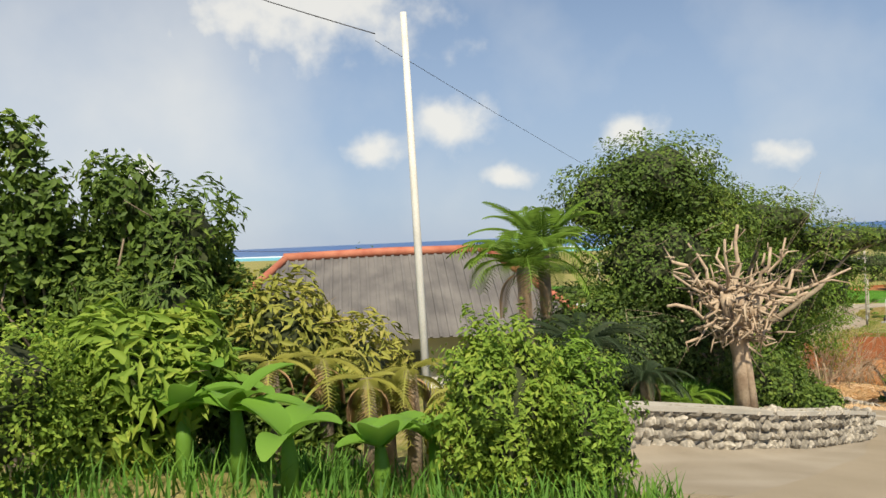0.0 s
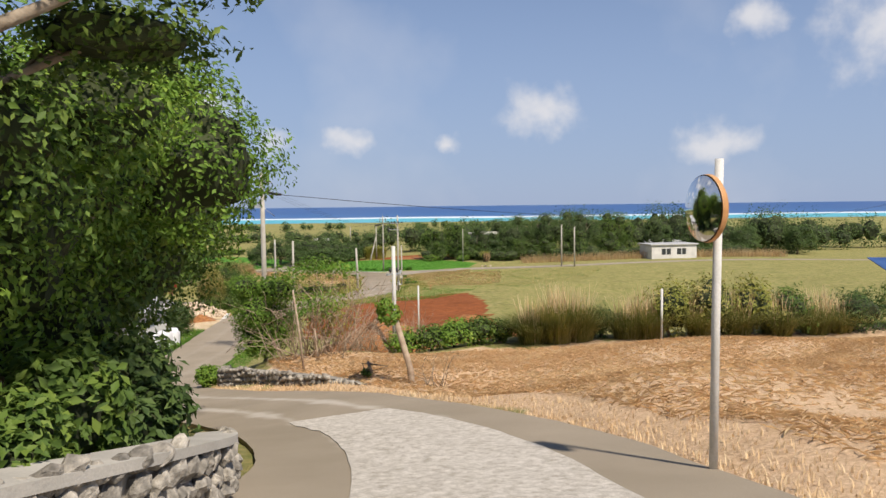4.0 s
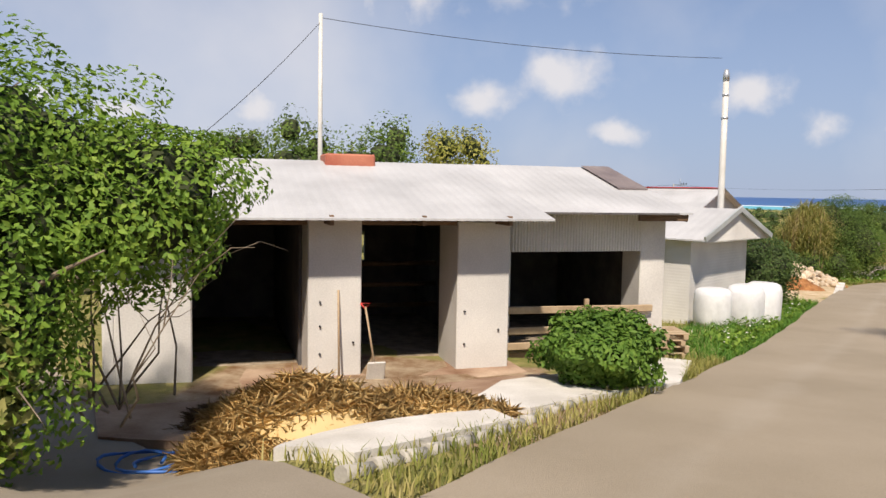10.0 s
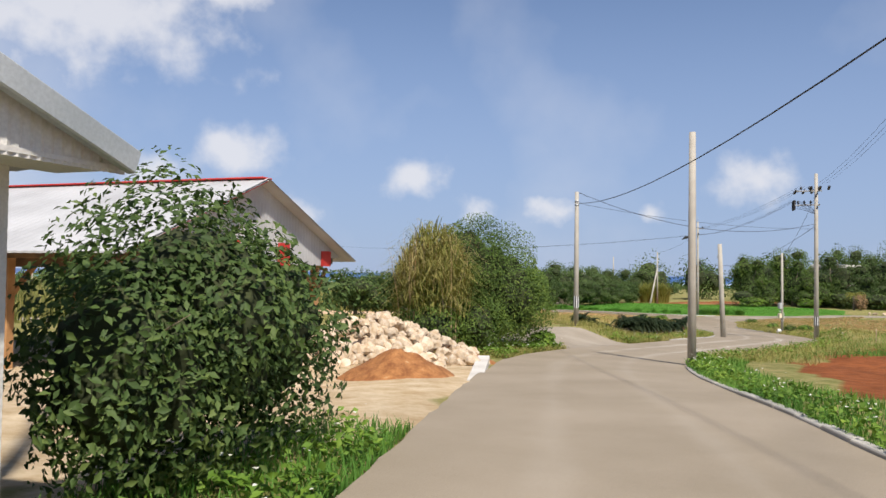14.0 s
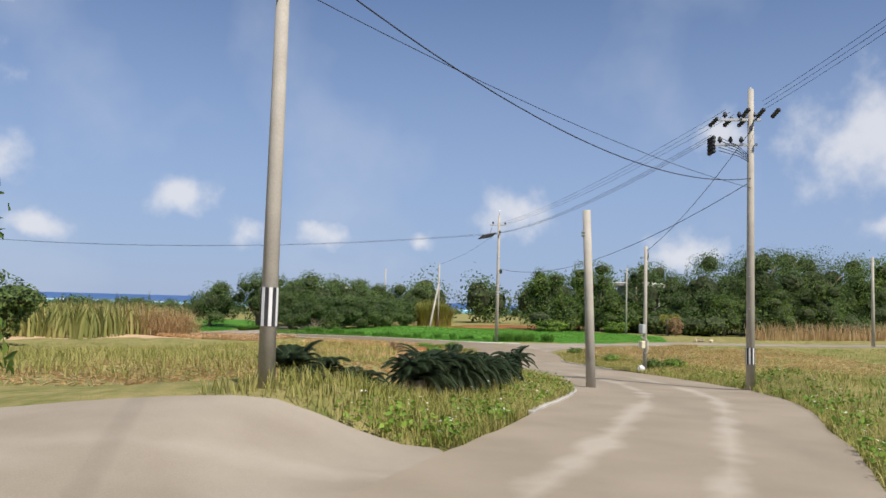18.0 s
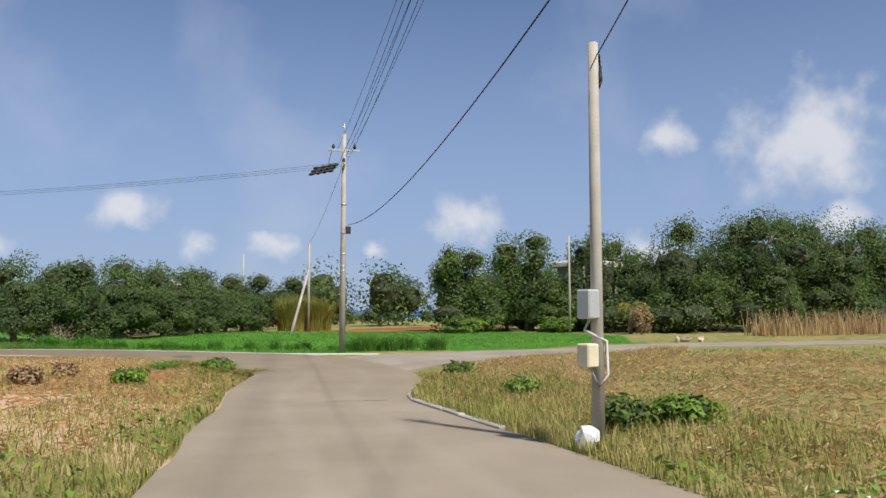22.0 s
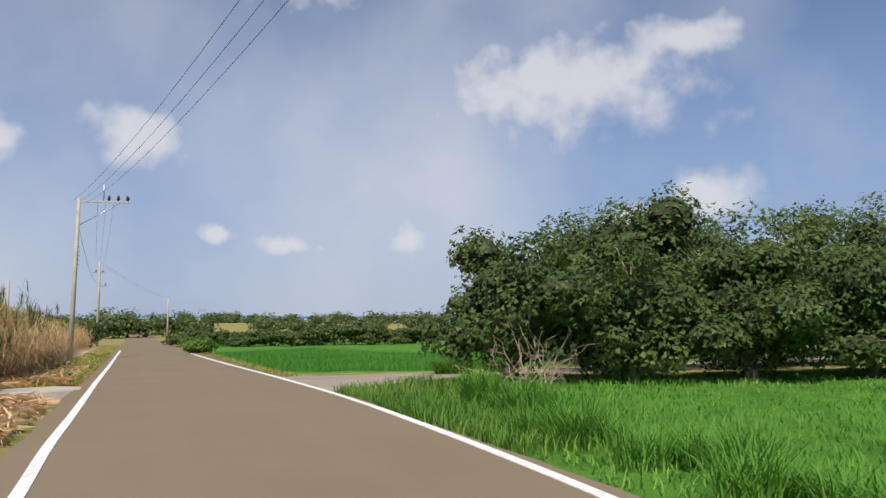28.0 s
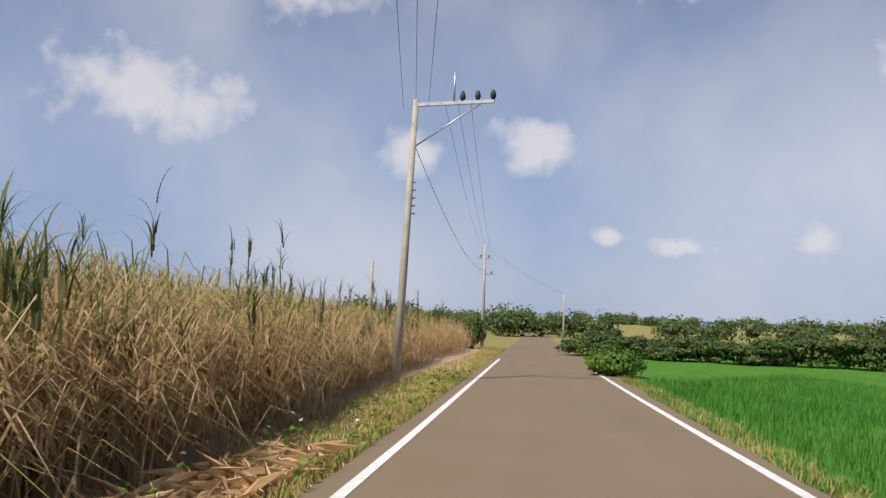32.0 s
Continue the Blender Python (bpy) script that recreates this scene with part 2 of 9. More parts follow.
# Near-black tone that puts the shade inside crowns into colour.
M_CROWN_SHADE = mat("inner_crown_shade", (0.02, 0.028, 0.011), (0.05, 0.062, 0.022), 2.5, 0.95, 0.8, 9, detail=8.0)
M_BARK_P = mat("pale_bark", (0.27, 0.19, 0.13), (0.48, 0.38, 0.28), 4, 0.9, 0.5, 25)
M_STONE = mat("wall_stone", (0.16, 0.145, 0.12), (0.42, 0.38, 0.32), 3.0, 0.9, 0.7, 14, obrand=0.35)
M_RUBBLE = mat("limestone_rubble", (0.42, 0.3, 0.18), (0.62, 0.52, 0.4), 2.2, 0.9, 0.5, 12, obrand=0.16)
M_PLASTIC = mat("white_film", (0.68, 0.68, 0.68), (0.72, 0.72, 0.72), 2, 0.4, 0.03, 5)
M_TILE = mat("grey_roof_tile", (0.09, 0.085, 0.085), (0.16, 0.15, 0.145), 1.2, 0.7, 0.3, 30)
M_REDTILE = mat("red_roof_tile", (0.36, 0.1, 0.06), (0.48, 0.18, 0.11), 2, 0.7, 0.3, 30)
M_BROWN_SHEET = mat("rusty_sheet", (0.16, 0.13, 0.13), (0.24, 0.2, 0.19), 2, 0.6, 0.1, 40)
M_STAINED = mat("stained_concrete", (0.17, 0.075, 0.035), (0.47, 0.34, 0.24), 1.1, 0.8, 0.25, 30, detail=8.0)
M_SOLAR = mat("solar_panel", (0.03, 0.07, 0.2), (0.05, 0.11, 0.28), 1, 0.25, 0.0, 30)
M_GLASS_D = mat("window_dark", (0.03, 0.035, 0.04), (0.05, 0.055, 0.06), 2, 0.15, 0.0, 30, spec=0.6)
M_BLUE = mat("blue_paint", (0.03, 0.12, 0.4), (0.05, 0.18, 0.5), 2, 0.5, 0.05, 40)
M_YELLOW = mat("yellow_paint", (0.62, 0.55, 0.38), (0.74, 0.68, 0.5), 2, 0.6, 0.05, 40)
M_LINE = mat("line_paint", (0.62, 0.62, 0.6), (0.82, 0.82, 0.8), 7.0, 0.7, 0.2, 50)
# Dark tone that carries the shade inside the stable's bays.
M_BAY_SHADE = mat("bay_shade", (0.075, 0.072, 0.075), (0.14, 0.13, 0.125), 3, 0.9, 0.1, 30)
M_MIRROR = bpy.data.materials.new("mirror")
M_MIRROR.use_nodes = True
M_MIRROR.node_tree.nodes["Principled BSDF"].inputs["Metallic"].default_value = 1.0
M_MIRROR.node_tree.nodes["Principled BSDF"].inputs["Roughness"].default_value = 0.06
L_TREE = leafy("leaf_tree", (0.042, 0.082, 0.016), (0.1, 0.17, 0.028), (0.23, 0.3, 0.05))
L_DARK = leafy("leaf_dark", (0.032, 0.062, 0.018), (0.072, 0.125, 0.03), (0.16, 0.215, 0.055))
L_LIVELY = leafy("leaf_lively", (0.045, 0.11, 0.014), (0.1, 0.2, 0.026), (0.2, 0.31, 0.048))
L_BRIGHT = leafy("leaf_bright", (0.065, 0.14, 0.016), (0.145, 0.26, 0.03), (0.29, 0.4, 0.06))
L_FAR = leafy("leaf_far", (0.036, 0.07, 0.022), (0.085, 0.14, 0.036), (0.18, 0.235, 0.06), patch=0.12)
L_CYCAD = leafy("leaf_cycad", (0.015, 0.034, 0.018), (0.035, 0.06, 0.026), (0.08, 0.1, 0.045))
L_YELLOW = leafy("leaf_yellow", (0.16, 0.2, 0.03), (0.3, 0.3, 0.06), (0.42, 0.36, 0.1))
L_STRAW = leafy("leaf_straw", (0.58, 0.38, 0.2), (0.8, 0.59, 0.35), (0.88, 0.74, 0.5), 0.3, 0.2)
L_CANE = leafy("leaf_cane", (0.32, 0.2, 0.095), (0.55, 0.39, 0.205), (0.66, 0.53, 0.3), 0.45, 0.2, patch=0.9)
L_PLUME = leafy("leaf_cane_shoot", (0.045, 0.065, 0.02), (0.1, 0.125, 0.04), (0.2, 0.2, 0.085), 0.25, 0.25)
L_CANEG = leafy("leaf_cane_green", (0.11, 0.14, 0.035), (0.24, 0.25, 0.07), (0.44, 0.38, 0.15), 0.25, 0.25)
L_GRASS = leafy("grass_green", (0.05, 0.14, 0.02), (0.1, 0.24, 0.032), (0.22, 0.36, 0.06), 0.35, 0.3)
L_HAY = leafy("leaf_hay", (0.38, 0.23, 0.08), (0.6, 0.41, 0.17), (0.74, 0.56, 0.28), 0.2, 0.25, patch=1.5)
L_PASTURE = leafy("pasture_green", (0.075, 0.23, 0.028), (0.125, 0.32, 0.042), (0.24, 0.42, 0.075), 0.35, 0.25)
L_RICE = leafy("rice_green", (0.045, 0.19, 0.022), (0.075, 0.27, 0.032), (0.14, 0.34, 0.055), 0.35, 0.25)
L_VERGE = leafy("grass_verge", (0.15, 0.2, 0.035), (0.32, 0.3, 0.085), (0.52, 0.43, 0.19), 0.3, 0.2, patch=0.7)
L_LIME = leafy("leaf_lime", (0.085, 0.17, 0.022), (0.2, 0.31, 0.04), (0.39, 0.45, 0.08), 0.35, 0.3)
L_BANANA = leafy("leaf_banana", (0.1, 0.24, 0.035), (0.17, 0.34, 0.05), (0.3, 0.44, 0.09), 0.4, 0.45)
L_BROWN = leafy("leaf_dead", (0.17, 0.1, 0.05), (0.33, 0.21, 0.11), (0.5, 0.36, 0.2), 0.15, 0.15)
L_PINK = leafy("flower_white", (0.6, 0.6, 0.5), (0.75, 0.75, 0.68), (0.8, 0.78, 0.6), 0.2, 0.2)


# ---- helpers of this scene ----
def mesh_of(name, verts, faces, material, smooth=False):
    me = bpy.data.meshes.new(name)
    me.from_pydata([tuple(v) for v in verts], [], [tuple(f) for f in faces])
    if material:
        me.materials.append(material)
    if smooth:
        me.polygons.foreach_set("use_smooth", [True] * len(me.polygons))
    return me


def quick_mesh(name, verts, loops, size, material, smooth=False):
    """A mesh of many equal faces (size corners each) from arrays."""
    me = bpy.data.meshes.new(name)
    v = np.asarray(verts, np.float32).reshape(-1, 3)
    f = np.asarray(loops, np.int32).ravel()
    me.vertices.add(len(v))
    me.vertices.foreach_set("co", v.ravel())
    me.loops.add(len(f))
    me.loops.foreach_set("vertex_index", f)
    me.polygons.add(len(f) // size)
    me.polygons.foreach_set("loop_start", np.arange(0, len(f), size, dtype=np.int32))
    me.update(calc_edges=True)
    me.validate()
    me.materials.append(material)
    if smooth:
        me.polygons.foreach_set("use_smooth", np.ones(len(me.polygons), bool))
    return me


def thing(name, at, label, category, group="", kind="", rz=0.0):
    """An Empty at a thing's base that its parts hang from."""
    ob = new(name)
    ob.empty_display_size = 0.2
    ob.matrix_world = pose(*at, 0, 0, rz)
    return tagged(ob, label, category, group, kind)


def part(name, data, material, parent, label="", m=None):
    """Links a bmesh or mesh as one object under a thing, in the thing's own axes."""
    if isinstance(data, bmesh.types.BMesh):
        me = bpy.data.meshes.new(name)
        data.to_mesh(me)
        data.free()
        if material:
            me.materials.append(material)
    else:
        me = data
    ob = new(name, me)
    ob.parent = parent
    if m is not None:
        ob.matrix_local = m
    if label:
        ob["label"] = label
    return ob


def solo(name, data, material, label, category, group="", kind=""):
    if isinstance(data, bmesh.types.BMesh):
        me = bpy.data.meshes.new(name)
        data.to_mesh(me)
        data.free()
        me.materials.append(material)
    else:
        me = data
    return tagged(new(name, me), label, category, group, kind)


def box(x0, x1, y0, y1, z0, z1, bevel=0.01, m=None):
    bm = bmesh.new()
    bmesh.ops.create_cube(bm, size=1)
    for v in bm.verts:
        v.co = Vector((x0 + (v.co.x + 0.5) * (x1 - x0), y0 + (v.co.y + 0.5) * (y1 - y0), z0 + (v.co.z + 0.5) * (z1 - z0)))
    if bevel:
        bmesh.ops.bevel(bm, geom=bm.edges[:], offset=bevel, segments=1, affect="EDGES")
    if m is not None:
        bm.transform(m)
    return bm


def tube(points, radii, sides=8, cap=True):
    """A round, tapered limb along points."""
    bm = bmesh.new()
    pts = [Vector(p) for p in points]
    rings = []
    for i, p in enumerate(pts):
        d = (pts[min(i + 1, len(pts) - 1)] - pts[max(i - 1, 0)]).normalized()
        a = d.orthogonal().normalized()
        if abs(d.z) > 0.7:
            a = (Vector((1, 0, 0)) - d * d.x).normalized()
        b = d.cross(a)
        r = radii[i] if hasattr(radii, "__len__") else radii
        rings.append([bm.verts.new(p + (a * math.cos(k * 2 * math.pi / sides) + b * math.sin(k * 2 * math.pi / sides)) * r) for k in range(sides)])
    for q, r in zip(rings, rings[1:]):
        for k in range(sides):
            bm.faces.new((q[k], q[(k + 1) % sides], r[(k + 1) % sides], r[k])).smooth = True
    if cap:
        bm.faces.new(rings[0][::-1])
        bm.faces.new(rings[-1])
    return bm


SCRATCH = bpy.data.meshes.new("scratch")


def joined(parts):
    out = bmesh.new()
    for b in parts:
        b.to_mesh(SCRATCH)
        b.free()
        out.from_mesh(SCRATCH)
    return out


# ---- the lie of the land ----
EYE = 1.5
ROADLINE = [(p[1], p[2], p[3] - EYE) for p in PATH]
ROADLINE = [(-9.8, -17.4, 14.5), (-4.9, -8.7, 12.9)] + ROADLINE
hx, hy = -0.651, 0.759
END = ROADLINE[-1]
TAIL = [(END[0] + hx * d, END[1] + hy * d, -1.3 - 2.3 * min(d, 110) / 110 - max(0, d - 110) * 0.004) for d in (10, 20, 30, 45, 60, 80, 110, 150, 200)]
ROADLINE += TAIL
SPOTS = [(4.7, 12.9, 9.0), (8.1, 15.9, 8.3), (10.2, 18.5, 7.7), (14.8, 16.6, 7.65), (19.2, 19.0, 7.1), (18.2, 29.4, 5.3), (17.3, 30.3, 5.2),
         (17.8, 36.5, 4.35), (19.6, 39.6, 4.2), (28.9, 36.5, 4.1), (41.7, 31.8, 4.1), (30, 20, 6.4), (28, 28, 5.2), (45, 20, 6.0), (55, 30, 4.0),
         (22, 44, 3.2), (24, 52, 2.2), (34, 46, 2.4), (50, 45, 1.8), (30, 66, 1.0), (40, 78, 0.2), (48, 70, 0.4), (60, 60, 0.0), (70, 80, -0.8),
         (9.4, 50.9, 2.0), (11.4, 51.7, 2.0), (6, 49.5, 2.1), (13.5, 52, 1.95), (10, 57, 1.95), (3, 56, 2.0), (-4, 63, 1.7), (-10, 60, 2.0),
         (14, 57, 1.6), (16.6, 60.4, 1.2), (18.6, 62.6, 1.1), (12, 65, 1.2), (5, 70, 1.3), (20, 68, 0.9), (23, 75, 0.65), (21, 82, 0.5), (16, 86, 0.5),
         (34.9, 90, 0.6), (38, 97, -0.1), (30, 95, 0.2), (43, 99, -0.25), (52, 95, -0.3), (58, 92, -0.4), (70, 100, -0.9), (80, 118, -0.9),
         (47.9, 97.6, -0.18), (52.4, 95.1, -0.02), (48, 112, -0.8), (57.6, 104, -0.95), (9.2, 49.0, 2.02), (10.5, 48.6, 2.03), (8.4, 48.4, 2.05), (10.0, 47.6, 2.1), (65.4, 125, -1.05), (72, 120, -1.1), (68, 143, -0.8), (57, 139, -0.9), (70, 135, -1.0), (85, 130, -0.8),
         (40, 130, -0.9), (30, 140, -1.0), (45, 150, -1.7), (40, 165, -2.0), (60, 165, -1.0), (20, 165, -1.9), (15, 155, -1.6), (10, 120, -0.3),
         (2.6, 13.2, 9.6), (4.6, 14.3, 9.65), (6.6, 16.6, 9.15), (8.4, 18.7, 8.6), (3, 16, 9.5), (6, 20, 8.9), (-3, 6, 10.5), (-6, 14, 8.6), (-2, 14, 8.8), (-12, 22, 7.0), (0, 20, 8.4), (4, 24, 7.4), (-8, 0, 12.2), (8, 24, 6.8), (11, 33, 5.0), (8, 40, 4.2),
         (2, 34, 5.6), (-5, 45, 4.0), (4, 45, 3.2), (7.5, 43.5, 3.1)]
ROADPTS = np.array(ROADLINE)
RUN = np.r_[0, np.cumsum(np.hypot(*np.diff(ROADPTS[:, :2], axis=0).T))]
STEPS = np.linspace(0, RUN[-1], int(RUN[-1] / 1.0))
DENSE = np.stack([np.interp(STEPS, RUN, ROADPTS[:, k]) for k in range(3)], 1)
for _ in range(12):
    DENSE[1:-1] = (DENSE[:-2] + 2 * DENSE[1:-1] + DENSE[2:]) / 4
CTRL = np.r_[DENSE, np.array(SPOTS)]
SHARE = np.r_[np.full(len(DENSE), 0.4), np.ones(len(SPOTS))]


def far_level(x, y):
    """Beyond the fields the land falls gently to the reef coast ahead and rises a little behind."""
    s = 0.86 * y + 0.5 * x
    z = np.where(s > 120, -1.2 - (s - 120) * 0.0105, -1.2)
    z = np.where(s > 880, -9.2 - (s - 880) * 0.02, z)
    z = np.where(s < 0, -1.2 + np.minimum(-s, 400) * 0.05, z)
    return np.maximum(z, -30)


def ground(x, y):
    x, y = np.asarray(x, float), np.asarray(y, float)
    d2 = (x[..., None] - CTRL[:, 0]) ** 2 + (y[..., None] - CTRL[:, 1]) ** 2
    a = d2 + 0.6
    w = SHARE / (a * np.sqrt(a * np.sqrt(a)))
    z = (w * CTRL[:, 2]).sum(-1) / w.sum(-1)
    dr = d2[..., : len(DENSE)]
    wr = 1 / ((dr + 0.4) * (dr + 0.4) * (dr + 0.4))
    zr = (wr * DENSE[:, 2]).sum(-1) / wr.sum(-1)
    e = np.clip((np.sqrt(dr.min(-1)) - 2.9) / 2.0, 0, 1)
    e = e * e * (3 - 2 * e)
    z = zr * (1 - e) + z * e
    d = np.sqrt(d2.min(-1))
    k = np.clip((d - 25) / 70, 0, 1)
    k = k * k * (3 - 2 * k)
    return z * (1 - k) + far_level(x, y) * k


def gz(x, y):
    return float(ground(x, y))


def inside(poly, x, y):
    p = np.array(poly, float)
    hit = np.zeros(np.shape(x), bool)
    for (ax, ay), (bx, by) in zip(p, np.roll(p, -1, 0)):
        cross = (ay > y) != (by > y)
        hit ^= cross & (x < (bx - ax) * (y - ay) / (by - ay + 1e-12) + ax)
    return hit


def lerp_line(pts, step):
    """A smooth line through plan points, sampled about every step metres."""
    p = np.array(pts, float)
    s = np.r_[0, np.cumsum(np.hypot(*np.diff(p[:, :2], axis=0).T))]
    n = max(2, int(s[-1] / step))
    q = np.linspace(0, s[-1], n)
    out = np.stack([np.interp(q, s, p[:, k]) for k in range(p.shape[1])], 1)
    for _ in range(3):
        out[1:-1] = (out[:-2] + 2 * out[1:-1] + out[2:]) / 4
    return out


# Road lines in plan: x, y, half width.
SHIFT = [(-2, 0.2, 2.3), (0, 0.2, 2.4), (3, 0.25, 2.6), (4, 0.45, 2.6), (5, 0.5, 2.6), (5.7, 0.4, 2.4), (7, 0.45, 2.2), (7.6, 0.75, 2.25), (8.5, 0.8, 2.2), (9.5, 0.6, 2.4), (11.5, 0.45, 2.1), (13, 0.6, 2.1), (14.5, 0.95, 2.45), (16, 0.9, 2.5), (17, 0.6, 2.4), (17.6, 0.1, 2.5), (18.3, -0.4, 2.3), (19.5, -0.3, 2.4), (20.5, -0.2, 2.6), (21.5, 0.45, 2.75), (22.3, 0.5, 2.7), (23.2, 0.3, 2.6), (24.2, -0.45, 2.4), (25, -0.95, 2.0), (25.6, -0.8, 2.4), (26.5, 0.5, 2.35), (27.5, 0.95, 2.65), (29, 0.5, 2.5), (32, 0.48, 2.42), (40, 0.48, 2.42)]


def main_line():
    times = [-2.0, -1.0] + [p[0] for p in PATH] + [33 + k for k in range(len(TAIL))]
    pts = np.array(ROADLINE)[:, :2]
    d = np.gradient(pts, axis=0)
    d /= np.hypot(*d.T)[:, None]
    off = np.interp(times, [s[0] for s in SHIFT], [s[1] for s in SHIFT])
    half = np.interp(times, [s[0] for s in SHIFT], [s[2] for s in SHIFT])
    return np.c_[pts[:, 0] + d[:, 1] * off, pts[:, 1] - d[:, 0] * off, half]


MAIN = lerp_line(main_line(), 0.5)
ROADS = {
    "road_main": MAIN,
    "road_start": lerp_line([(0.4, 9.8, 1.6), (3.0, 9.9, 1.8), (5.4, 11.3, 1.7), (7.4, 13.4, 1.7), (9.4, 15.8, 1.5), (11.0, 18.2, 1.1)], 0.5),
    "road_house_lane": lerp_line([(13.2, 40.6, 2.0), (10.6, 42.4, 2.9), (6.7, 45.35, 3.0), (3.9, 48.75, 2.55), (1.0, 53.05, 2.0), (-2, 58, 1.7), (-6, 64, 1.7)], 0.5),
    "road_bush_lane": lerp_line([(36.0, 86.2, 2.6), (32.6, 87.3, 2.6), (28, 89.5, 2.2), (20, 93.5, 1.7), (8, 100, 1.7)], 0.5),
    "road_right_branch": lerp_line([(60.5, 118.5, 2.6), (65, 120.6, 2.4), (72, 121.2, 2.0), (82, 118.2, 1.6), (95, 112.5, 1.5), (125, 99, 1.5), (160, 84, 1.5)], 0.6),
    "road_field_lane": lerp_line([(49, 138.6, 3.4), (53, 143.2, 2.4), (58, 148, 2.0), (70, 160, 1.8)], 0.5),
}


def road_gap(x, y):
    """How far a place lies outside the nearest road's edge (negative: on it)."""
    best = np.full(np.shape(x), 1e9)
    for line in ROADS.values():
        for px, py, h in line[::2]:
            best = np.minimum(best, np.hypot(x - px, y - py) - h)
    return best


def side_of_main(x, y):
    """Nearest sample of the main road and the signed distance to its right."""
    d = (np.asarray(x)[..., None] - MAIN[:, 0]) ** 2 + (np.asarray(y)[..., None] - MAIN[:, 1]) ** 2
    i = d.argmin(-1)
    t = np.gradient(MAIN[:, :2], axis=0)
    t /= np.hypot(*t.T)[:, None]
    return i, (np.asarray(x) - MAIN[i, 0]) * t[i, 1] - (np.asarray(y) - MAIN[i, 1]) * t[i, 0]


def beside(i, off):
    """Plan place at a main-road sample, off metres to its right."""
    t = MAIN[min(i + 1, len(MAIN) - 1), :2] - MAIN[max(i - 1, 0), :2]
    t /= np.hypot(*t)
    return MAIN[i, 0] + t[1] * off, MAIN[i, 1] - t[0] * off


ZONES = {
    "straw": [[(55, 112), (60.5, 119.8), (58.5, 125), (52.5, 130), (48, 122)], [(15.6, 25), (16.8, 27.5), (17.5, 30), (16.9, 33), (16.3, 38), (15.7, 41.3), (14.6, 40.5), (15.0, 36), (15.6, 31), (15, 27)], [(10.4, 6.2), (14.6, 16.2), (16.6, 23.5), (17.2, 30), (16.8, 36), (17.5, 41), (21, 39.8), (29, 36.5), (42, 32), (75, 22), (60, -10), (25, -5)],
              [(52, 106), (57.5, 118), (52, 128), (44, 119)],
              [(52, 131), (46, 139), (30, 158), (10, 182), (-20, 170), (20, 125)]],
    "red": [[(24.6, 55), (29.5, 67), (35.2, 77), (46, 86.5), (57, 86), (50, 72), (42, 60), (32, 50)], [(70, 150), (78, 146), (100, 150), (95, 156), (76, 155)]],
    "green": [[(54.5, 137), (60.5, 129.3), (64.8, 124.6), (72, 123.8), (80, 121.5), (86, 128), (84, 146), (70, 147), (56, 142.5)],
              [(44, 149), (49, 145), (62, 158), (58, 185), (30, 215), (8, 190)], [(-12, 66), (2, 62), (8, 60), (10, 64), (0, 80)], [(30, 165), (44, 149), (30, 190), (14, 186)]],
    "sand": [[(19.2, 66), (22.5, 69), (26.8, 78), (27.2, 81), (22, 84), (13, 80), (12, 70)]],
    "dirt": [[(8.5, 48), (12.6, 47), (14, 50.5), (13, 53.5), (8, 52)]],
}


def build_ground():
    fx = np.arange(-30, 100.1, 0.8)
    fy = np.arange(-12, 192.1, 0.8)
    def wide(a, lo, hi):
        left, right, step = [], [], 1.2
        v = a[0]
        while v > lo:
            v -= step
            left.append(max(v, lo))
            step *= 1.28
        v, step = a[-1], 1.2
        while v < hi:
            v += step
            right.append(min(v, hi))
            step *= 1.28
        return np.r_[left[::-1], a, right]
    xs, ys = wide(fx, -4500, 4500), wide(fy, -4500, 4500)
    gx, gy = np.meshgrid(xs, ys)
    z = np.zeros_like(gx)
    for r in range(0, gx.shape[0], 40):
        z[r:r + 40] = ground(gx[r:r + 40], gy[r:r + 40])
    near = (gx > -31) & (gx < 101) & (gy > -13) & (gy < 193)
    gap = np.full(gx.shape, 50.0)
    gap[near] = road_gap(gx[near], gy[near])
    lump = np.array([noise.noise((a * 0.35, b * 0.35, 3)) * 0.10 + noise.noise((a * 1.1, b * 1.1, 7)) * 0.05 for a, b in zip(gx[near], gy[near])])
    z[near] += lump * np.clip((gap[near] - 0.4) / 2.5, 0, 1)
    z -= 0.13 * np.clip((0.25 - gap) / 0.7, 0, 1)
    n, m = gx.shape
    idx = np.arange(n * m).reshape(n, m)
    quads = np.stack([idx[:-1, :-1], idx[:-1, 1:], idx[1:, 1:], idx[1:, :-1]], -1)
    me = quick_mesh("ground", np.stack([gx, gy, z], -1), quads, 4, None, True)
    me.materials.clear()
    jx = gx + np.array([noise.noise((a * 0.5, b * 0.5, 1)) for a, b in zip(gx.ravel(), gy.ravel())]).reshape(gx.shape) * 0.9
    jy = gy + np.array([noise.noise((a * 0.5, b * 0.5, 9)) for a, b in zip(gx.ravel(), gy.ravel())]).reshape(gx.shape) * 0.9
    for zone, polys in ZONES.items():
        mask = np.zeros(gx.shape, bool)
        for poly in polys:
            mask |= inside(poly, jx, jy)
        at = me.attributes.new(zone, "FLOAT", "POINT")
        at.data.foreach_set("value", mask.astype(np.float32).ravel())
    return me


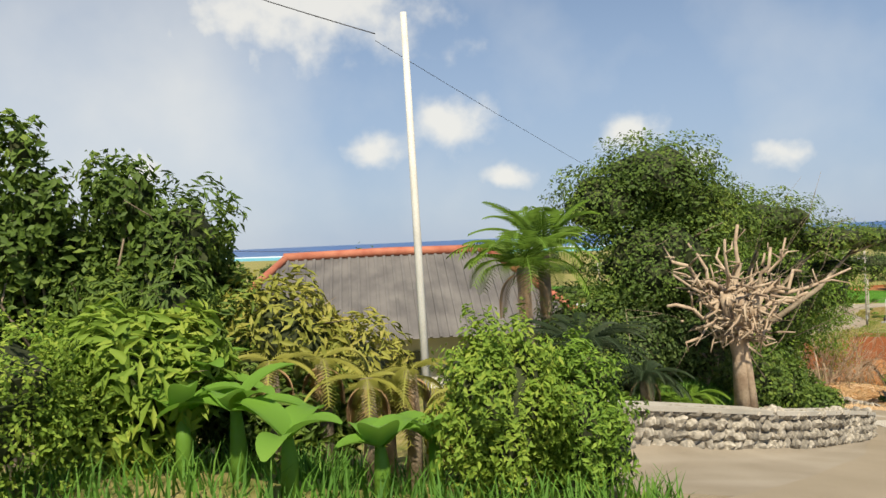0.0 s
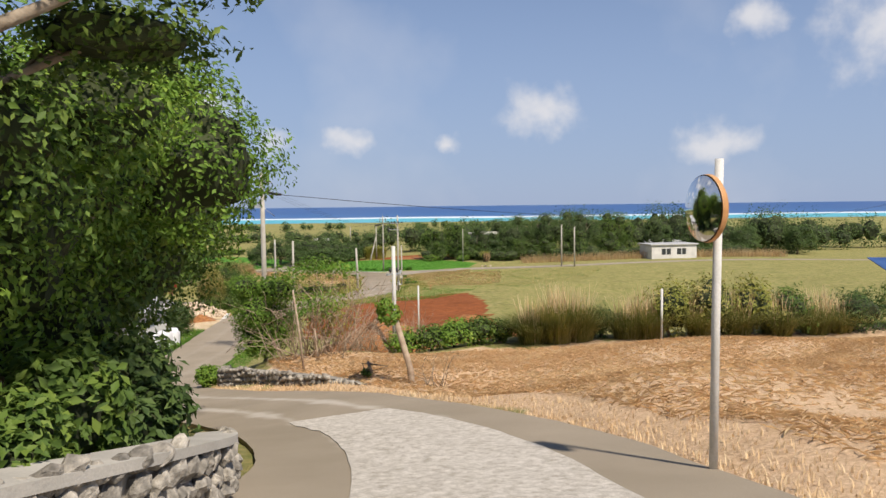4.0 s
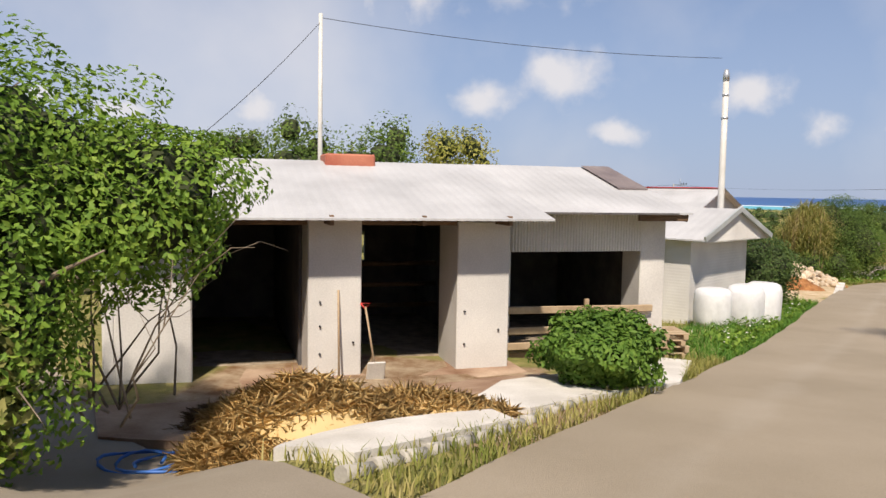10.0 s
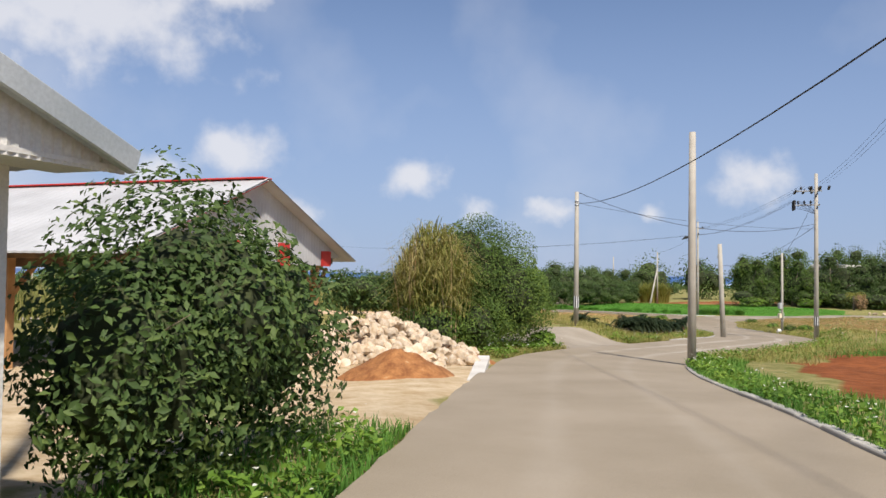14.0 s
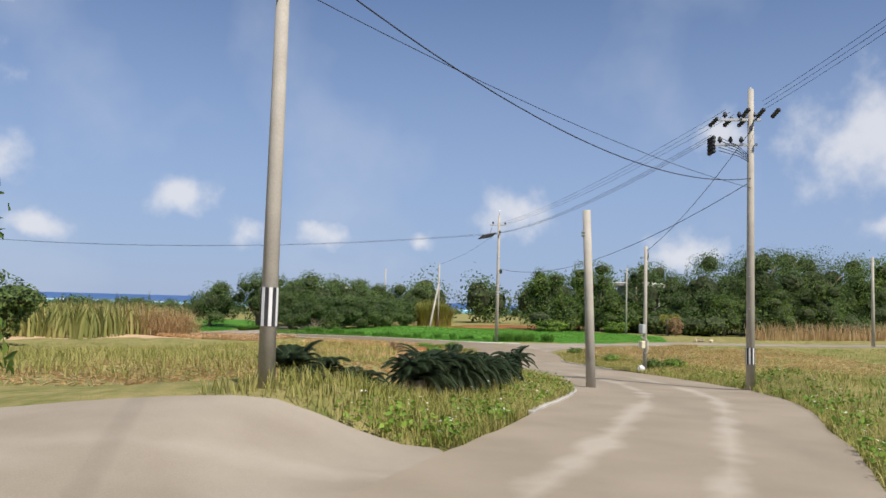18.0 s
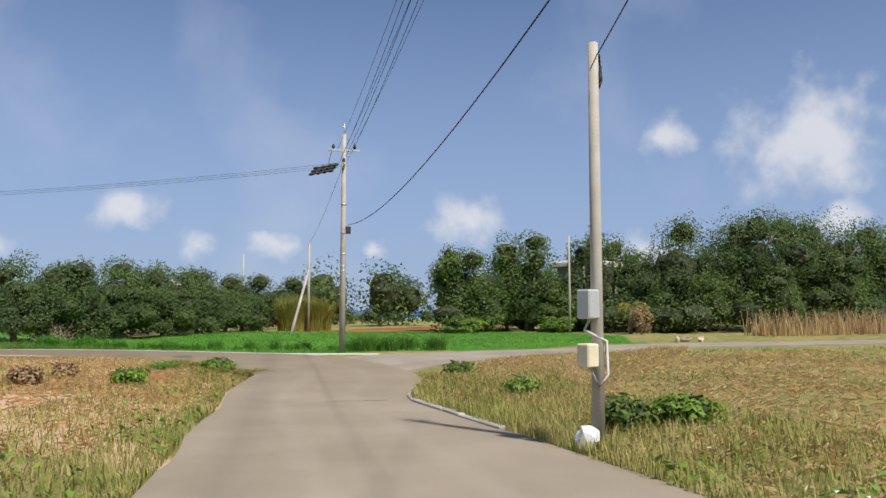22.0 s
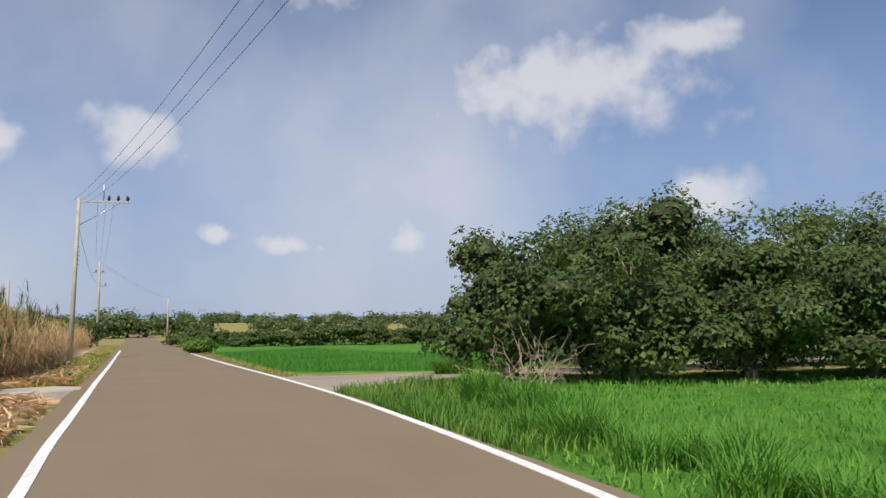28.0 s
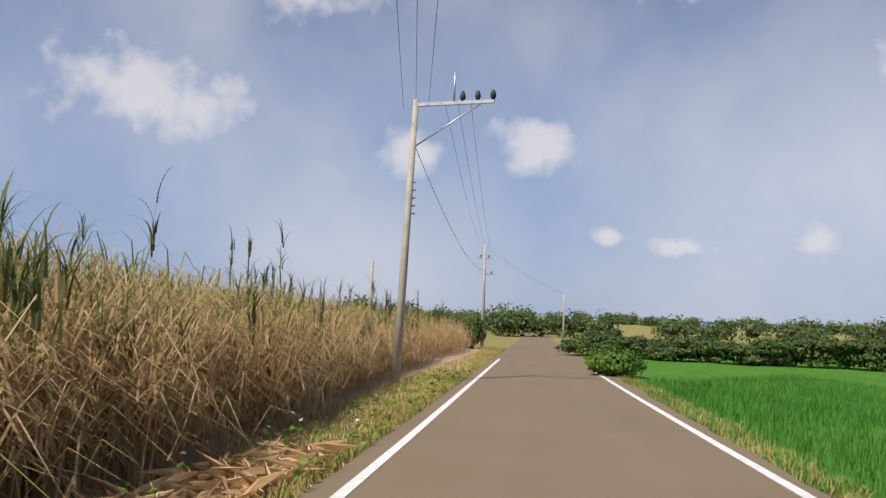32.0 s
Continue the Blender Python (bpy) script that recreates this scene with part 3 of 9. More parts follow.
def ground_material():
    m = bpy.data.materials.new("ground")
    m.use_nodes = True
    n, l = m.node_tree.nodes, m.node_tree.links
    b = n["Principled BSDF"]
    b.inputs["Roughness"].default_value, b.inputs["Specular IOR Level"].default_value = 0.95, 0.1
    tc = n.new("ShaderNodeTexCoord")

    def noise_at(scale, detail=5.0, rough=0.6):
        t = n.new("ShaderNodeTexNoise")
        t.inputs["Scale"].default_value, t.inputs["Detail"].default_value, t.inputs["Roughness"].default_value = scale, detail, rough
        l.new(tc.outputs["Object"], t.inputs["Vector"])
        return t.outputs["Fac"]

    def ramp(src, c1, c2, lo=0.35, hi=0.65):
        r = n.new("ShaderNodeValToRGB")
        r.color_ramp.elements[0].position, r.color_ramp.elements[1].position = lo, hi
        r.color_ramp.elements[0].color, r.color_ramp.elements[1].color = (*c1, 1), (*c2, 1)
        l.new(src, r.inputs[0])
        return r.outputs[0]

    big, mid, fine = noise_at(0.25), noise_at(1.7, 8.0, 0.7), noise_at(14, 6.0, 0.75)
    col = ramp(mid, (0.15, 0.17, 0.045), (0.36, 0.3, 0.13))
    tones = {"straw": ramp(fine, (0.42, 0.27, 0.155), (0.76, 0.56, 0.37), 0.3, 0.7), "red": ramp(mid, (0.17, 0.055, 0.02), (0.32, 0.105, 0.038)),
             "green": ramp(mid, (0.05, 0.16, 0.02), (0.1, 0.25, 0.035)), "sand": ramp(mid, (0.44, 0.31, 0.17), (0.66, 0.54, 0.37)),
             "dirt": ramp(mid, (0.22, 0.12, 0.06), (0.5, 0.4, 0.28))}
    for zone, tone in tones.items():
        at = n.new("ShaderNodeAttribute")
        at.attribute_name = zone
        sh = n.new("ShaderNodeMath")
        sh.operation = "MULTIPLY_ADD"
        sh.inputs[1].default_value = 0.5
        l.new(fine, sh.inputs[0])
        l.new(at.outputs["Fac"], sh.inputs[2])
        st = n.new("ShaderNodeMapRange")
        st.inputs["From Min"].default_value, st.inputs["From Max"].default_value = 0.62, 0.9
        l.new(sh.outputs[0], st.inputs["Value"])
        mx = n.new("ShaderNodeMix")
        mx.data_type = "RGBA"
        l.new(st.outputs[0], mx.inputs["Factor"])
        l.new(col, mx.inputs["A"])
        l.new(tone, mx.inputs["B"])
        col = mx.outputs["Result"]
    hs = n.new("ShaderNodeHueSaturation")
    mr = n.new("ShaderNodeMapRange")
    mr.inputs["To Min"].default_value, mr.inputs["To Max"].default_value = 0.7, 1.3
    l.new(big, mr.inputs["Value"])
    l.new(mr.outputs[0], hs.inputs["Value"])
    l.new(col, hs.inputs["Color"])
    l.new(hs.outputs[0], b.inputs["Base Color"])
    bp = n.new("ShaderNodeBump")
    bp.inputs["Strength"].default_value, bp.inputs["Distance"].default_value = 0.8, 0.06
    l.new(fine, bp.inputs["Height"])
    l.new(bp.outputs[0], b.inputs["Normal"])
    return m


GROUND = tagged(new("ground", build_ground()), "dry grass, straw stubble, red soil and green pasture", "ground", kind="structure")
GROUND.data.materials.append(ground_material())


def road_material(name, c1, c2, track):
    """Worn paving: mottled, with paler wheel tracks along it and fine grit."""
    m = mat(name, c1, c2, 0.55, 0.9, 0.35, 70, spec=0.2, detail=8.0)
    n, l = m.node_tree.nodes, m.node_tree.links
    b = n["Principled BSDF"]
    src = b.inputs["Base Color"].links[0].from_socket
    uv = n.new("ShaderNodeUVMap")
    uv.uv_map = "UVMap"
    sp = n.new("ShaderNodeSeparateXYZ")
    l.new(uv.outputs[0], sp.inputs[0])
    ab = n.new("ShaderNodeMath")
    ab.operation = "ABSOLUTE"
    l.new(sp.outputs[0], ab.inputs[0])
    df = n.new("ShaderNodeMath")
    df.operation = "SUBTRACT"
    df.inputs[1].default_value = 0.85
    l.new(ab.outputs[0], df.inputs[0])
    a2 = n.new("ShaderNodeMath")
    a2.operation = "ABSOLUTE"
    l.new(df.outputs[0], a2.inputs[0])
    wob = n.new("ShaderNodeTexNoise")
    wob.inputs["Scale"].default_value, wob.inputs["Detail"].default_value = 0.8, 6.0
    tc = n.new("ShaderNodeTexCoord")
    l.new(tc.outputs["Object"], wob.inputs["Vector"])
    ad = n.new("ShaderNodeMath")
    ad.operation = "MULTIPLY_ADD"
    ad.inputs[1].default_value = 0.9
    l.new(wob.outputs["Fac"], ad.inputs[0])
    l.new(a2.outputs[0], ad.inputs[2])
    st = n.new("ShaderNodeMapRange")
    st.inputs["From Min"].default_value, st.inputs["From Max"].default_value = 0.72, 0.45
    st.inputs["To Min"].default_value, st.inputs["To Max"].default_value = 0.0, track
    l.new(ad.outputs[0], st.inputs["Value"])
    mx = n.new("ShaderNodeMix")
    mx.data_type = "RGBA"
    mx.inputs["B"].default_value = (0.6, 0.55, 0.48, 1)
    part_of = n.new("ShaderNodeMath")
    part_of.operation = "MULTIPLY"
    part_of.inputs[1].default_value = 1 / 200
    l.new(sp.outputs[1], part_of.inputs[0])
    age = n.new("ShaderNodeValToRGB")
    e = age.color_ramp.elements
    e[0].position, e[0].color = 0.28, (1, 1, 1, 1)
    e[1].position, e[1].color = 0.34, (0.15, 0.15, 0.15, 1)
    for p, c in ((0.54, 0.15), (0.585, 0.6), (0.67, 0.6), (0.71, 0.12)):
        e.new(p).color = (c, c, c, 1)
    l.new(part_of.outputs[0], age.inputs[0])
    both_f = n.new("ShaderNodeMath")
    both_f.operation = "MULTIPLY"
    l.new(st.outputs[0], both_f.inputs[0])
    l.new(age.outputs[0], both_f.inputs[1])
    l.new(both_f.outputs[0], mx.inputs["Factor"])
    l.new(src, mx.inputs["A"])
    old = n.new("ShaderNodeMapRange")
    old.inputs["From Min"].default_value, old.inputs["From Max"].default_value = 150, 172
    old.inputs["To Max"].default_value = 0.7
    l.new(sp.outputs[1], old.inputs["Value"])
    dk = n.new("ShaderNodeMix")
    dk.data_type = "RGBA"
    dk.inputs["B"].default_value = (0.165, 0.122, 0.07, 1)
    l.new(old.outputs[0], dk.inputs["Factor"])
    l.new(mx.outputs["Result"], dk.inputs["A"])
    l.new(dk.outputs["Result"], b.inputs["Base Color"])
    return m


M_ROAD = road_material("worn_road", (0.27, 0.225, 0.165), (0.325, 0.272, 0.205), 0.55)
M_ROAD2 = road_material("lane_paving", (0.25, 0.21, 0.16), (0.34, 0.295, 0.235), 0.1)


def ribbon(line, lift, material, name, cols=(-1, -0.75, -0.5, -0.25, 0, 0.25, 0.5, 0.75, 1)):
    """Paving along a line with thick edges."""
    t = np.gradient(line[:, :2], axis=0)
    t /= np.hypot(*t.T)[:, None]
    rows, uvs = [], []
    s = np.r_[0, np.cumsum(np.hypot(*np.diff(line[:, :2], axis=0).T))]
    for (x, y, h), (tx, ty), d in zip(line, t, s):
        zc = gz(x, y)
        row, uvr = [], []
        for c in cols:
            k = c * h
            e = (0.12 * noise.noise((d * 0.35, c * 9, 2)) + 0.05 * noise.noise((d * 1.7, c * 9, 4))) if abs(c) == 1 and h > 1 else 0
            px, py = x + ty * (k + e), y - tx * (k + e)
            row.append((px, py, gz(px, py) + lift))
            uvr.append((k, d))
        rows.append([(row[0][0], row[0][1], row[0][2] - 0.25), row[0]] + row + [row[-1], (row[-1][0], row[-1][1], row[-1][2] - 0.25)])
        uvs.append([uvr[0]] * 2 + uvr + [uvr[-1]] * 2)
    n, k = len(rows), len(rows[0])
    v = np.array(rows).reshape(-1, 3)
    idx = np.arange(n * k).reshape(n, k)
    f = np.stack([idx[:-1, :-1], idx[:-1, 1:], idx[1:, 1:], idx[1:, :-1]], -1)
    f = f[:, [c for c in range(k - 1) if c not in (1, k - 3)]].reshape(-1, 4)
    me = quick_mesh(name, v, f, 4, material, True)
    uv = me.uv_layers.new(name="UVMap")
    flat = np.array(uvs, np.float32).reshape(-1, 2)
    li = np.zeros(len(me.loops), np.int32)
    me.loops.foreach_get("vertex_index", li)
    uv.data.foreach_set("uv", flat[li].ravel())
    return me


ROAD_LABELS = {"road_main": "worn grey-beige concrete road with pale wheel tracks", "road_start": "concrete apron beside the stone wall",
               "road_house_lane": "concrete lane to the white-roofed house", "road_bush_lane": "short paved lane beside the thicket",
               "road_right_branch": "narrow concrete farm road at the junction", "road_field_lane": "asphalt turning beside the rice field"}
for k, (key, line) in enumerate(ROADS.items()):
    solo(key, ribbon(line, 0.035 - 0.009 * k * (k < 3) - 0.027 * (k >= 3) * 0.8, M_ROAD if k == 0 else M_ROAD2, key), None, ROAD_LABELS[key], "road", kind="structure")

# The sea: deep blue, a breaker line on the reef and turquoise shallows.
def sea_material():
    m = bpy.data.materials.new("sea")
    m.use_nodes = True
    n, l = m.node_tree.nodes, m.node_tree.links
    b = n["Principled BSDF"]
    b.inputs["Roughness"].default_value, b.inputs["Specular IOR Level"].default_value = 0.35, 0.25
    tc = n.new("ShaderNodeTexCoord")
    dot = n.new("ShaderNodeVectorMath")
    dot.operation = "DOT_PRODUCT"
    dot.inputs[1].default_value = (0.5, 0.86, 0)
    no = n.new("ShaderNodeTexNoise")
    no.inputs["Scale"].default_value, no.inputs["Detail"].default_value = 0.006, 6.0
    l.new(tc.outputs["Object"], no.inputs["Vector"])
    l.new(tc.outputs["Object"], dot.inputs[0])
    ad = n.new("ShaderNodeMath")
    ad.operation = "MULTIPLY_ADD"
    ad.inputs[1].default_value = 160.0
    l.new(no.outputs["Fac"], ad.inputs[0])
    l.new(dot.outputs["Value"], ad.inputs[2])
    mr = n.new("ShaderNodeMapRange")
    mr.inputs["From Min"].default_value, mr.inputs["From Max"].default_value = 700, 1700
    l.new(ad.outputs[0], mr.inputs["Value"])
    r = n.new("ShaderNodeValToRGB")
    e = r.color_ramp.elements
    e[0].position, e[0].color = 0.0, (0.05, 0.33, 0.42, 1)
    e[1].position, e[1].color = 1.0, (0.012, 0.075, 0.25, 1)
    for p, c in ((0.26, (0.07, 0.42, 0.5, 1)), (0.33, (0.07, 0.40, 0.48, 1)), (0.35, (0.8, 0.85, 0.86, 1)), (0.41, (0.75, 0.8, 0.82, 1)), (0.44, (0.018, 0.11, 0.3, 1))):
        q = e.new(p)
        q.color = c
    l.new(mr.outputs[0], r.inputs[0])
    l.new(r.outputs[0], b.inputs["Base Color"])
    return m


SEA_Z = -8.0
solo("water", mesh_of("water", [(-4800, -4800, SEA_Z), (4800, -4800, SEA_Z), (4800, 4800, SEA_Z), (-4800, 4800, SEA_Z)], [(0, 1, 2, 3)], sea_material()), None,
     "blue sea with turquoise shallows and a white reef line", "sea", kind="structure")


# ---- foliage builders ----
RNG = np.random.default_rng(7)


def leaves_at(pos, nrm, size, aspect=0.45, droop=0.2, rng=RNG, jitter=0.5, plain=False):
    """Folded leaves (two triangles each; plain: one) at places, facing roughly along the normals."""
    n = len(pos)
    nrm = nrm + rng.normal(0, jitter, (n, 3))
    nrm /= np.linalg.norm(nrm, axis=1)[:, None] + 1e-9
    ref = rng.normal(0, 1, (n, 3))
    ref[:, 2] -= droop
    ax = ref - nrm * (ref * nrm).sum(1)[:, None]
    ax /= np.linalg.norm(ax, axis=1)[:, None] + 1e-9
    sd = np.cross(nrm, ax)
    s = size * rng.uniform(0.6, 1.35, n)[:, None]
    base, tip = pos - ax * s * 0.5, pos + ax * s * 0.5
    fold = nrm * s * 0.12
    left, right = pos + sd * s * aspect * 0.5 + fold, pos - sd * s * aspect * 0.5 + fold
    if plain:
        return np.stack([left, right, tip], 1).reshape(-1, 3), np.arange(3 * n).reshape(-1, 3)
    v = np.stack([base, right, tip, left], 1).reshape(-1, 3)
    i = np.arange(n)[:, None] * 4
    f = np.concatenate([i + [0, 1, 2], i + [0, 2, 3]], 1)
    return v, f.reshape(-1, 3)


def crown_points(blobs, n, rng=RNG, shell=0.35, lumps=0.28, domes=26):
    """Places and normals of leaves over overlapping ellipsoids whose outline swells into many small domes."""
    b = np.array(blobs, float)
    area = (b[:, 3] * b[:, 4] + b[:, 4] * b[:, 5] + b[:, 3] * b[:, 5])
    which = rng.choice(len(b), n, p=area / area.sum())
    d = rng.normal(0, 1, (n, 3))
    d /= np.linalg.norm(d, axis=1)[:, None]
    seeds = rng.normal(0, 1, (len(b), domes, 3))
    seeds /= np.linalg.norm(seeds, axis=2)[:, :, None]
    near = np.einsum("nk,nsk->ns", d, seeds[which])
    best = near.argmax(1)
    bump = 1 + lumps * (np.exp(-(1 - near.max(1)) * 16) * 1.5 - 0.85)
    r = bump * (1 - shell * rng.random(n) ** 1.8)
    p = b[which, :3] + d * b[which, 3:6] * r[:, None]
    keep = np.ones(n, bool)
    for j in range(len(b)):
        q = ((p - b[j, :3]) / b[j, 3:6])
        keep &= ~((np.einsum("nk,nk->n", q, q) < 0.36) & (which != j))
    nr = (d + 1.1 * (d - seeds[which, best])) / b[which, 3:6]
    nr /= np.linalg.norm(nr, axis=1)[:, None]
    return p[keep], nr[keep]


def crown_mesh(name, blobs, n, size, material, aspect=0.5, shell=0.35, lumps=0.28, floor=None, domes=26, plain=False):
    p, nr = crown_points(blobs, n, RNG, shell, lumps, domes)
    if floor is not None:
        k = p[:, 2] > floor
        p, nr = p[k], nr[k]
    nr = nr + np.array([0, -0.1, 0.45])
    v, f = leaves_at(p, nr, size, aspect, plain=plain)
    return quick_mesh(name, v, f, 3, material)


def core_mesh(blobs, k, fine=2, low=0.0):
    """Lumpy masses below a crown's outer leaves; their dark stands in for inner shade."""
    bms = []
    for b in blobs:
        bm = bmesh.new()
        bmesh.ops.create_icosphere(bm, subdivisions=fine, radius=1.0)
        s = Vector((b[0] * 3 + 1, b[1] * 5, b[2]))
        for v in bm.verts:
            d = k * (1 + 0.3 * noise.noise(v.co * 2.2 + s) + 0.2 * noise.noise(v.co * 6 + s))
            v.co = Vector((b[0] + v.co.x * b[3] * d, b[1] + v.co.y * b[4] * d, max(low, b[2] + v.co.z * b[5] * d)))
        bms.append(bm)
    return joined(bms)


def limbs_bm(base, blobs, r0, rng, twist=0.25):
    """A trunk with limbs that reach into each blob of the crown."""
    base = Vector(base)
    parts = []
    cz = min(b[2] for b in blobs)
    fork = base + Vector((rng.normal(0, 0.15), rng.normal(0, 0.15), max(0.4, (cz - base.z) * 0.55)))
    parts.append(tube([base - Vector((0, 0, 0.25)), base + (fork - base) * 0.5 + Vector((rng.normal(0, 0.1), rng.normal(0, 0.1), 0)), fork], [r0 * 1.25, r0, r0 * 0.8], 9))
    for b in blobs:
        c = Vector(b[:3])
        mid = fork.lerp(c, 0.5) + Vector((rng.normal(0, twist), rng.normal(0, twist), 0.1))
        parts.append(tube([fork - Vector((0, 0, 0.05)), mid, c], [r0 * 0.55, r0 * 0.38, r0 * 0.15], 7))
        for _ in range(2):
            e = c + Vector((rng.normal(0, b[3] * 0.55), rng.normal(0, b[4] * 0.55), rng.uniform(0.1, 0.75) * b[5]))
            parts.append(tube([mid.lerp(c, rng.uniform(0.3, 0.9)), c.lerp(e, 0.6) + Vector((0, 0, 0.05)), e], [r0 * 0.2, r0 * 0.12, r0 * 0.04], 5))
    return joined(parts)


def tree(name, at, blobs, n, size, leaf, label, category="tree", group="", r0=0.16, aspect=0.5, bark=None, shell=0.35, lumps=0.28, limbs=True, core=0.6, domes=26, plain=False):
    """A trunk with limbs and a crown of single leaves; blobs are relative to the foot."""
    z = gz(*at)
    t = thing(name, (at[0], at[1], z), label, category, group)
    if limbs:
        part("trunk", limbs_bm((0, 0, 0), blobs[:6], r0, RNG), bark or M_BARK, t)
    part("crown", crown_mesh("crown", blobs, int(n * 1.0), size, leaf, aspect, shell, lumps, 0.02, domes, plain), leaf, t)
    # The dark core paints the shade seen between the leaves.
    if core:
        part("shade_core", core_mesh(sorted(blobs, key=lambda b: -b[3] * b[5])[:9], min(core, 0.6), 2 if n < 14000 else 3, 0.05), M_CROWN_SHADE, t)
    return t


def blades(pos, h, w, lean, rng=RNG, bend=0.5, segs=2):
    """Bent grass blades (strips) at foot places with heights h."""
    n = len(pos)
    a = rng.uniform(0, 2 * np.pi, n)
    d = np.stack([np.cos(a), np.sin(a), np.zeros(n)], 1)
    sd = np.stack([-np.sin(a), np.cos(a), np.zeros(n)], 1)
    ln = (lean * rng.uniform(0.3, 1.0, n))[:, None]
    h = np.asarray(h)[:, None] if np.ndim(h) else np.full((n, 1), h)
    up = np.array([0, 0, 1.0])
    rows = []
    for k in range(segs + 1):
        f = k / segs
        c = pos + up * h * f * (1 - bend * 0.5 * f * f * ln) + d * h * ln * f ** 1.8
        ww = w * (1 - f) ** 0.7 * 0.5
        rows.append((c - sd * ww, c + sd * ww) if k < segs else (c,))
    v = np.stack([q for r in rows for q in r], 1).reshape(-1, 3)
    per = 2 * segs + 1
    i = np.arange(n)[:, None] * per
    tri = []
    for k in range(segs - 1):
        b = 2 * k
        tri += [[b, b + 1, b + 3], [b, b + 3, b + 2]]
    b = 2 * (segs - 1)
    tri.append([b, b + 1, b + 2])
    f = (i[:, None, :] + np.array(tri)[None]).reshape(-1, 3)
    return v, f


def field_points(poly, n, rng=RNG, clear=0.0):
    """Random places inside a plan polygon that keep clear of the roads."""
    p = np.array(poly, float)
    lo, hi = p.min(0), p.max(0)
    q = rng.uniform(lo, hi, (int(n * 3), 2))
    q = q[inside(poly, q[:, 0], q[:, 1])][:n]
    if clear is not None:
        q = q[road_gap(q[:, 0], q[:, 1]) > clear]
    return np.c_[q, ground(q[:, 0], q[:, 1])]


# ---- poles and wires ----
def utility_pole(at, top, r0=0.15, r1=0.1, lean=(0, 0), label="grey concrete utility pole", white=False, bands=False, z=None, group="utility poles"):
    z0 = gz(*at) if z is None else z
    t = thing("utility_pole", (at[0], at[1], z0), label, "utility pole", group)
    h = top - z0
    part("shaft", tube([(0, 0, -0.4), (lean[0] * 0.5, lean[1] * 0.5, h * 0.5), (lean[0], lean[1], h)], [r0, (r0 + r1) / 2, r1], 14), M_POLE_W if white else M_POLE, t)
    if bands:
        for k in range(14):
            a = k * 2 * math.pi / 14
            part("warning_stripe", box(-0.022, 0.022, -0.005, 0.005, 0.8, 1.3, 0, pose(math.cos(a) * (r0 * 0.98), math.sin(a) * (r0 * 0.98), 0, 0, 0, math.degrees(a) + 90)), M_DARK if k % 2 else M_PLASTIC, t)
    return t


def crossarm(t, z, length, az, drop=0.12, n=3, offset=0.0):
    """A steel crossarm with insulators on a pole."""
    m = pose(0, 0, z, 0, 0, az)
    arm = part("crossarm", box(-length / 2 + offset, length / 2 + offset, -0.04, 0.04, -0.04, 0.04, 0.006, m), M_STEEL, t)
    for k in range(n):
        x = -length / 2 + offset + length * (k + 0.5) / n
        part("insulator", joined([tube([m @ Vector((x, 0, 0.03)), m @ Vector((x, 0, 0.1))], [0.03, 0.03], 8), tube([m @ Vector((x, 0, 0.1)), m @ Vector((x, 0, 0.14)), m @ Vector((x, 0, 0.2)), m @ Vector((x, 0, 0.26))], [0.06, 0.075, 0.055, 0.03], 8)]), M_DARK, arm)
    return arm


def wire(a, b, sag, r=0.012, label="thin black overhead wire"):
    pts = []
    for k in range(25):
        f = k / 24
        p = Vector(a).lerp(Vector(b), f)
        p.z -= sag * 4 * f * (1 - f)
        pts.append(p)
    return solo("overhead_wire", tube(pts, r, 5), M_WIRE, label, "wire", "overhead wires")


def strain_insulator(pole, a, b):
    """A string of dark discs on the wire's end."""
    a, b = Vector(a), Vector(b)
    pts, rad = [], []
    for k in range(9):
        pts.append(a.lerp(b, k / 8))
        rad.append(0.075 if k % 2 else 0.035)
    part("strain_insulator", tube(pts, rad, 8), M_DARK, pole)


P1 = utility_pole((32.6, 77.95), 6.9, 0.125, 0.09, label="grey concrete pole at the road bend")
P2 = utility_pole((35.0, 90.05), 6.5, 0.115, 0.085, label="grey concrete pole with a striped warning band", bands=True)
PS = utility_pole((48.03, 97.45), 4.72, 0.15, 0.12, label="thick cut-off concrete pole at the kerb", lean=(-0.1, 0.22))
PQ = utility_pole((52.4, 95.05), 8.75, 0.135, 0.09, label="tall concrete pole with crossarms and a striped band", bands=True)
PJ = utility_pole((65.4, 125.0), 8.2, 0.135, 0.085, label="tall concrete pole at the junction with crossarms")
PR = utility_pole((57.6, 103.95), 4.5, 0.09, 0.07, label="slim pole with grey meter boxes")
PG = utility_pole((76.2, 149.6), 5.9, 0.12, 0.08, label="grey pole with a slanting stay pole")
PA = utility_pole((31.7, 153.3), 6.2, 0.12, 0.08, lean=(-0.75, 0.95), label="concrete pole with an offset crossarm beside the cane field")
PB = utility_pole((3.83, 184.97), 5.75, 0.15, 0.1)
PC = utility_pole((-13.7, 217.5), 2.9, 0.14, 0.1)
PD = utility_pole((11.9, 167.4), 2.95, 0.1, 0.08)
PW = utility_pole((21.85, 53.1), 12.0, 0.17, 0.11, label="concrete pole with a cluster of crossarms and insulators")
PC1 = utility_pole((18.1, 65.2), 8.2, 0.11, 0.09, white=True, label="white painted steel pole behind the shed")
PC2 = utility_pole((7.1, 59.1), 9.0, 0.07, 0.05, white=True, label="slim white pole behind the stable")
PL = utility_pole((-0.3, 10.8), 15.9, 0.066, 0.045, white=True, label="pale slim pole in the garden", lean=(-0.12, 0.0))
F1 = utility_pole((93.1, 112.4), 6.3, 0.14, 0.1)
